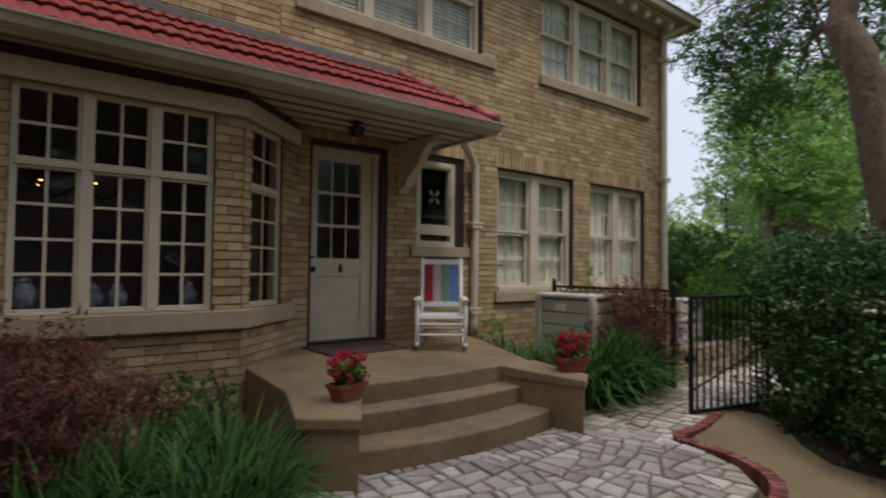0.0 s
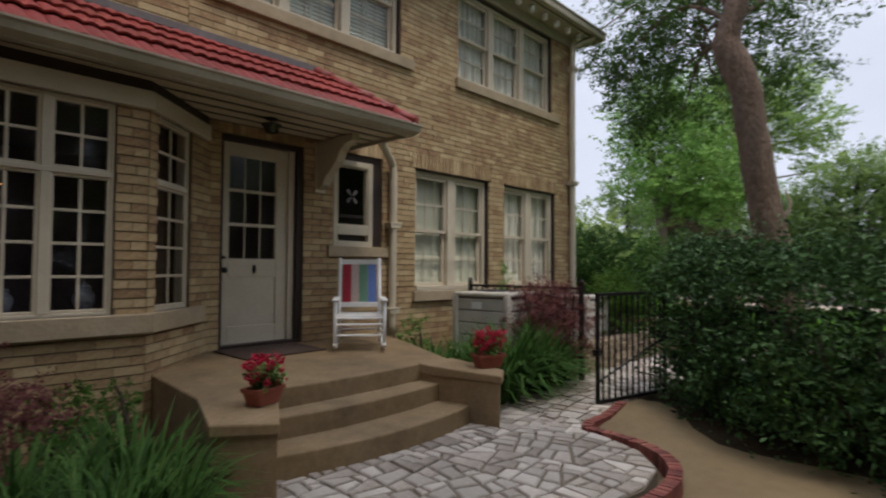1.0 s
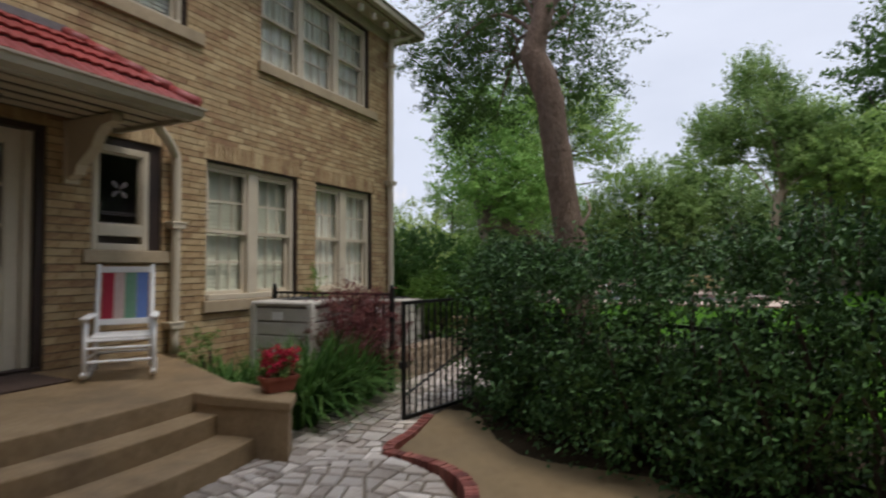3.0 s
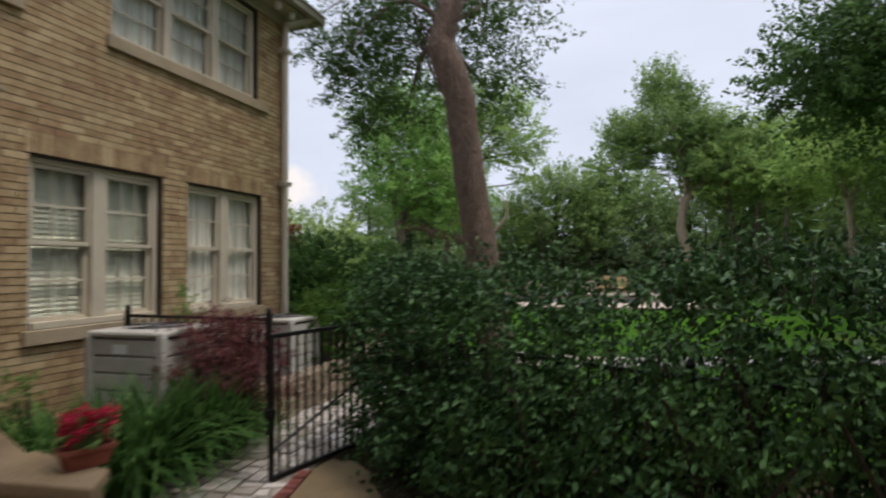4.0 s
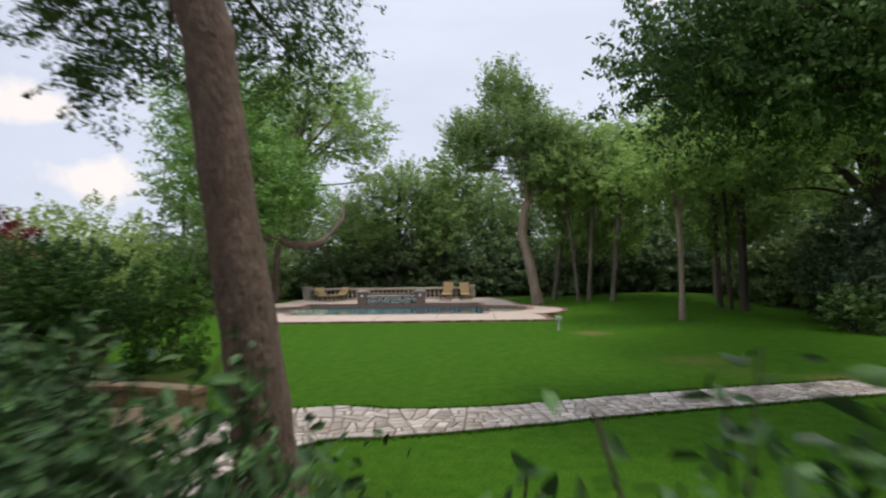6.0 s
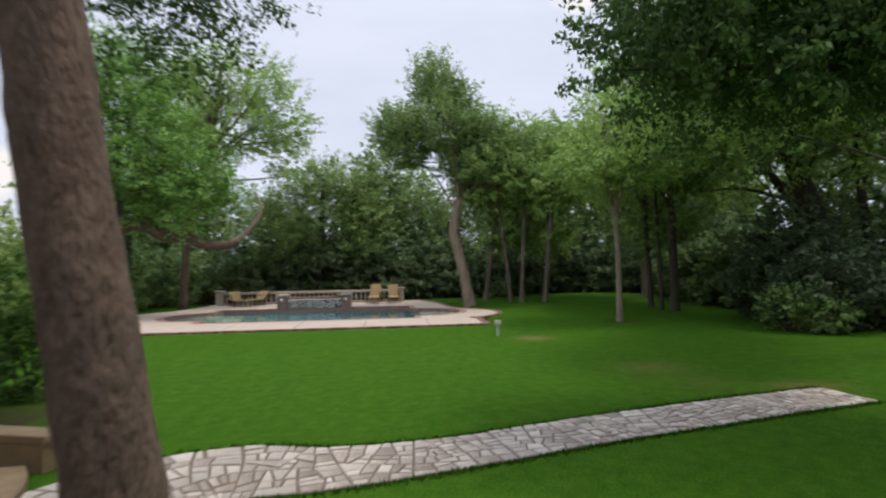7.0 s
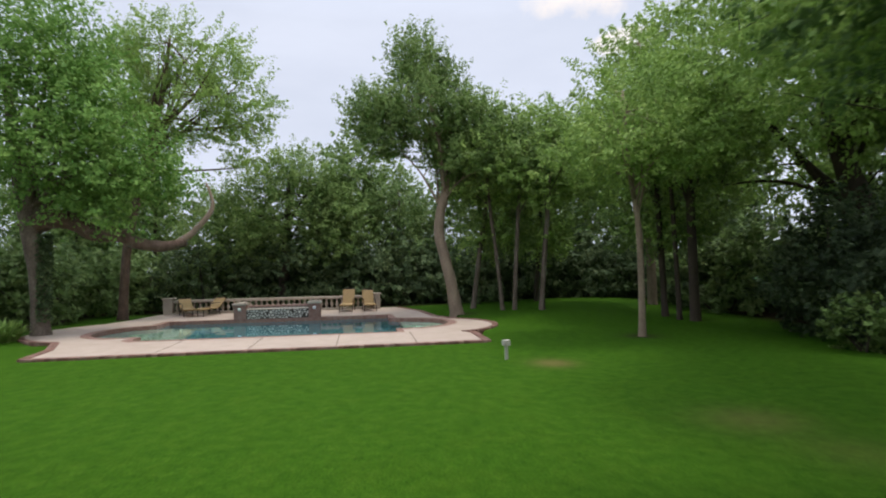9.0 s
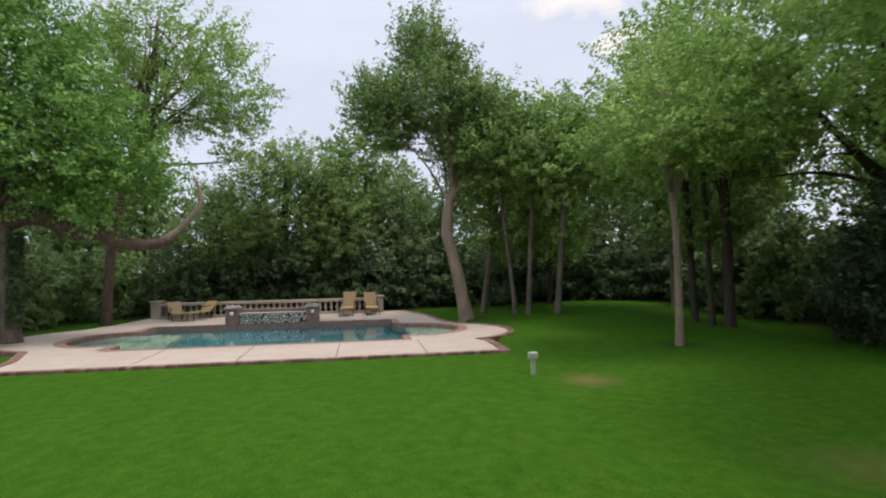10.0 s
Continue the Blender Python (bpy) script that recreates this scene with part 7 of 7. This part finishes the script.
def pool_build():
    t, water, deck = pool()
    WATER = bpy.data.materials.new("pool water")
    WATER.use_nodes = True
    nt = WATER.node_tree
    bs = nt.nodes["Principled BSDF"]
    bs.inputs["Base Color"].default_value = (0.45, 0.8, 0.82, 1)
    bs.inputs["Roughness"].default_value, bs.inputs["IOR"].default_value = 0.03, 1.33
    bs.inputs["Transmission Weight"].default_value = 0.94
    nb, bp = nt.nodes.new("ShaderNodeTexNoise"), nt.nodes.new("ShaderNodeBump")
    nb.inputs["Scale"].default_value = 2.5
    bp.inputs["Strength"].default_value, bp.inputs["Distance"].default_value = 0.12, 0.02
    nt.links.new(nb.outputs["Fac"], bp.inputs["Height"]), nt.links.new(bp.outputs["Normal"], bs.inputs["Normal"])
    part("water", Shape().add([(x, y, PZ - 0.1) for x, y in water], [tuple(range(len(water)))]), WATER, t, "still blue-green pool water").visible_shadow = False
    plaster = material("pool plaster", [(0.06, 0.2, 0.225), (0.085, 0.25, 0.275)], 0.7, 2)
    bas = Shape()
    n = len(water)
    bas.v = [(x, y, PZ - 0.12) for x, y in water] + [(x, y, PZ - 1.3) for x, y in water]
    bas.f = [(i, (i + 1) % n, n + (i + 1) % n, n + i) for i in range(n)] + [tuple(range(n, 2 * n))]
    part("basin", bas, plaster, t)
    shelf = material("pool step plaster", [(0.46, 0.46, 0.33), (0.56, 0.55, 0.42)], 0.7, 2)
    part("step", Shape().prism([(28.4 + 1.68 * math.cos(math.pi * i / 16), 7.88 + 1.23 * math.sin(math.pi * i / 16)) for i in range(17)] + [(26.72, 7.2), (30.1, 7.2)], PZ - 1.2, PZ - 0.13), shelf, t, "shallow pale entry step")
    part("step", Shape().prism([(25.8, 6.0), (30.1, 6.6), (30.1, 7.19), (25.8, 7.19)], PZ - 1.2, PZ - 0.34), shelf, t, "second pale entry step")
    part("step", Shape().prism(ring_pts(28.2, -0.9, 1.55, 180, 360, 16), PZ - 1.2, PZ - 0.15), shelf, t, "shallow pale entry step")
    # brick coping and pale deck
    COPE = material("weathered coping brick", [(0.13, 0.055, 0.04), (0.22, 0.11, 0.08), (0.3, 0.19, 0.15)], 0.85, 6, bump=0.5, vary=0.2, spread=0.3)
    cop = Shape()
    fill(cop, grow(water, 0.3), water, PZ + 0.035)
    n = len(water)
    a = len(cop.v)
    cop.v += [(x, y, PZ + 0.035) for x, y in water] + [(x, y, PZ - 0.12) for x, y in water]
    cop.f += [(a + i, a + (i + 1) % n, a + n + (i + 1) % n, a + n + i) for i in range(n)]
    part("coping", cop, COPE, t, "weathered red brick coping")
    dk = Shape()
    fill(dk, deck, grow(water, 0.28), PZ + 0.03)
    ob = part("pool_deck", dk, DECK, t, "pale pinkish concrete deck")
    dn = len(deck)
    edge = Shape()
    edge.v = [(x, y, PZ + 0.03) for x, y in deck] + [(x, y, PZ - 0.3) for x, y in deck]
    edge.f = [(i, (i + 1) % dn, dn + (i + 1) % dn, dn + i) for i in range(dn)]
    part("deck_edge", edge, COPE, t)
    me = Shape().box(-0.06, -0.1, -0.12, 0.06, 0.1, 0.05).mesh("brick", COPE)
    pts = [Vector((x, y, 0)) for x, y in deck]
    pts = pts[-8:] + pts[:24]
    for p, q in zip(pts, pts[1:]):
        L = (q - p).length
        k = max(1, round(L / 0.13))
        for i in range(k):
            c = p.lerp(q, (i + 0.5) / k)
            b = new("brick", me)
            b.parent = t
            b.matrix_basis = pose(c.x, c.y, PZ, 0, 0, math.degrees(math.atan2((q - p).y, (q - p).x)))
    for i, y in enumerate((5.6, 3.4, 1.2, -0.9)):
        part("joint", Shape().box(23.15, y - 0.012, PZ + 0.025, 25.5, y + 0.012, PZ + 0.034), JOINT, t)
    # raised spa wall between two piers
    s = thing("spa_fountain", "raised stone-faced spa wall between two brick piers", "fountain", pose(31.7, 3.85, PZ + 0.03))
    for y in (-1.44, 1.44):
        pier = part("pier", Shape().box(-0.23, y - 0.23, 0, 0.23, y + 0.23, 0.56), PIER, s, "weathered pinkish brick pier", bevel=0.01)
        part("cap", Shape().box(-0.29, y - 0.29, 0.56, 0.29, y + 0.29, 0.63).box(-0.23, y - 0.23, 0.63, 0.23, y + 0.23, 0.67), LIMESTONE, pier, "pale limestone cap", bevel=0.02)
        part("wall_light", Shape().lathe([(0.03, 0), (0.09, 0.02), (0.09, 0.14), (0.05, 0.17)], 12, pose(-0.27, y, 0.34) @ Matrix.Scale(0.7, 4)), WHITE, pier, "small white lamp", soft=True)
    part("wall_core", Shape().box(-0.16, -1.22, -0.1, 0.25, 1.22, 0.36).box(0.25, -1.22, 0, 0.6, 1.22, 0.42), material("rubble shadow", [(0.05, 0.05, 0.04), (0.11, 0.1, 0.08)], 0.95, 10), s)
    SPA_STONE = material("pale spa stone", [(0.56, 0.53, 0.45), (0.74, 0.71, 0.63)], 0.8, 6, bump=0.4, vary=0.2)
    rng = random.Random(8)
    rect = [(-1.2, 0.02), (1.2, 0.02), (1.2, 0.36), (-1.2, 0.36)]
    st = sites_in(rect, 0.12, rng)
    for k, p in enumerate(st):
        c = cell(p, st[:k] + st[k + 1:], rect, 0.035)
        if len(c) > 2 and abs(area2(c)) > 0.003:
            if area2(c) < 0:
                c = c[::-1]
            cx, cz = sum(q[0] for q in c) / len(c), sum(q[1] for q in c) / len(c)
            n = len(c)
            vs = [(0.0, -(y - cx), z - cz) for y, z in c] + [(-0.04, -(y - cx) * 0.9, (z - cz) * 0.9) for y, z in c]
            part("stone", Shape().add(vs, [tuple(range(n, 2 * n))] + [(i, (i + 1) % n, n + (i + 1) % n, n + i) for i in range(n)]), SPA_STONE, s, m=pose(-0.16, -cx, cz))
    part("rim", Shape().box(-0.22, -1.2, 0.36, 0.3, 1.2, 0.4), LIMESTONE, s, bevel=0.01)
    part("back_wall", Shape().box(0.6, -1.4, 0, 0.85, 1.4, 0.42).box(0.55, -1.45, 0.42, 0.9, 1.45, 0.48), PIER, s, bevel=0.01)
    # stone balustrade
    bl = thing("balustrade", "cast limestone balustrade behind the pool", "balustrade")
    y0, y1, x, z0, h = -0.15, 9.1, 35.2, PZ + 0.03, 0.66
    for y in (y0, y1):
        part("post", Shape().box(x - 0.2, y - 0.2, z0, x + 0.2, y + 0.2, z0 + h).box(x - 0.25, y - 0.25, z0 + h, x + 0.25, y + 0.25, z0 + h + 0.08), LIMESTONE, bl, bevel=0.02)
    part("top_rail", Shape().box(x - 0.15, y0 + 0.2, z0 + h - 0.14, x + 0.15, y1 - 0.2, z0 + h - 0.02), LIMESTONE, bl, bevel=0.02)
    part("plinth", Shape().box(x - 0.14, y0 + 0.2, z0, x + 0.14, y1 - 0.2, z0 + 0.1), LIMESTONE, bl, bevel=0.015)
    bm = Shape().lathe([(0.07, 0), (0.07, 0.05), (0.035, 0.08), (0.05, 0.13), (0.085, 0.22), (0.07, 0.33), (0.038, 0.46), (0.04, 0.55), (0.065, 0.58), (0.065, 0.62)], 12).mesh("baluster", LIMESTONE, True)
    n = 36
    for i in range(n):
        b = new("baluster", bm)
        b.parent = bl
        b.matrix_basis = pose(x, y0 + 0.35 + (y1 - y0 - 0.7) * i / (n - 1), z0 + 0.1) @ Matrix.Diagonal((1, 1, (h - 0.24) / 0.62, 1))
    return t


pool_build()


def lounger(m, label, recline=22):
    t = thing("pool_chair", label, "chair", m, group="chairs by the pool")
    for x in (-0.3, 0.3):
        part("leg", Shape().tube([(x, -0.85, 0), (x, -0.82, 0.3)], 0.02, 8), DARKTRIM, t)
        part("leg", Shape().tube([(x, 0.4, 0), (x, 0.36, 0.34)], 0.02, 8), DARKTRIM, t)
        part("arm", Shape().tube([(x, -0.36, 0.34), (x, -0.36, 0.58), (x, 0.4, 0.6)], 0.02, 8), DARKTRIM, t)
    part("seat", Shape().box(-0.29, -0.98, 0.3, 0.29, 0.35, 0.37), WICKER, t, "tan woven seat", bevel=0.015)
    back = part("backrest", Shape().box(-0.29, 0, 0, 0.29, 0.06, 0.72, pose(0, 0.32, 0.36, -recline)), WICKER, t, "tan woven back", bevel=0.015)
    part("top_rail", Shape().tube([pose(0, 0.32, 0.36, -recline) @ Vector((x, 0.03, 0.72 + 0.06 * math.cos(x * 5))) for x in (-0.29, -0.15, 0, 0.15, 0.29)], 0.018, 6), DARKTRIM, back)


lounger(pose(34.3, 8.05, PZ + 0.03, 0, 0, -65) @ Matrix.Scale(0.9, 4), "tan woven pool chair turned towards its neighbour", 54)
lounger(pose(34.3, 7.15, PZ + 0.03, 0, 0, -112) @ Matrix.Scale(0.9, 4), "tan woven pool chair beside the balustrade", 54)
lounger(pose(34.2, 1.15, PZ + 0.03, 0, 0, -95) @ Matrix.Scale(0.93, 4), "tall tan woven pool chair by the balustrade end")
lounger(pose(34.3, 0.2, PZ + 0.03, 0, 0, -85) @ Matrix.Scale(0.88, 4), "tan woven pool chair at the balustrade's end post")


def lawn_post():
    t = thing("lawn_post", "short grey utility post with a box on the lawn", "post", pose(20.3, -2.55, lawn_z(20.3, -2.55), 0, 0, 12))
    part("stake", Shape().box(-0.03, -0.03, -0.1, 0.03, 0.03, 0.36), AC_METAL, t)
    part("box", Shape().box(-0.06, -0.08, 0.3, 0.06, 0.08, 0.42), AC_METAL, t, "pale weatherproof box", bevel=0.01)


lawn_post()
lawn_blades()
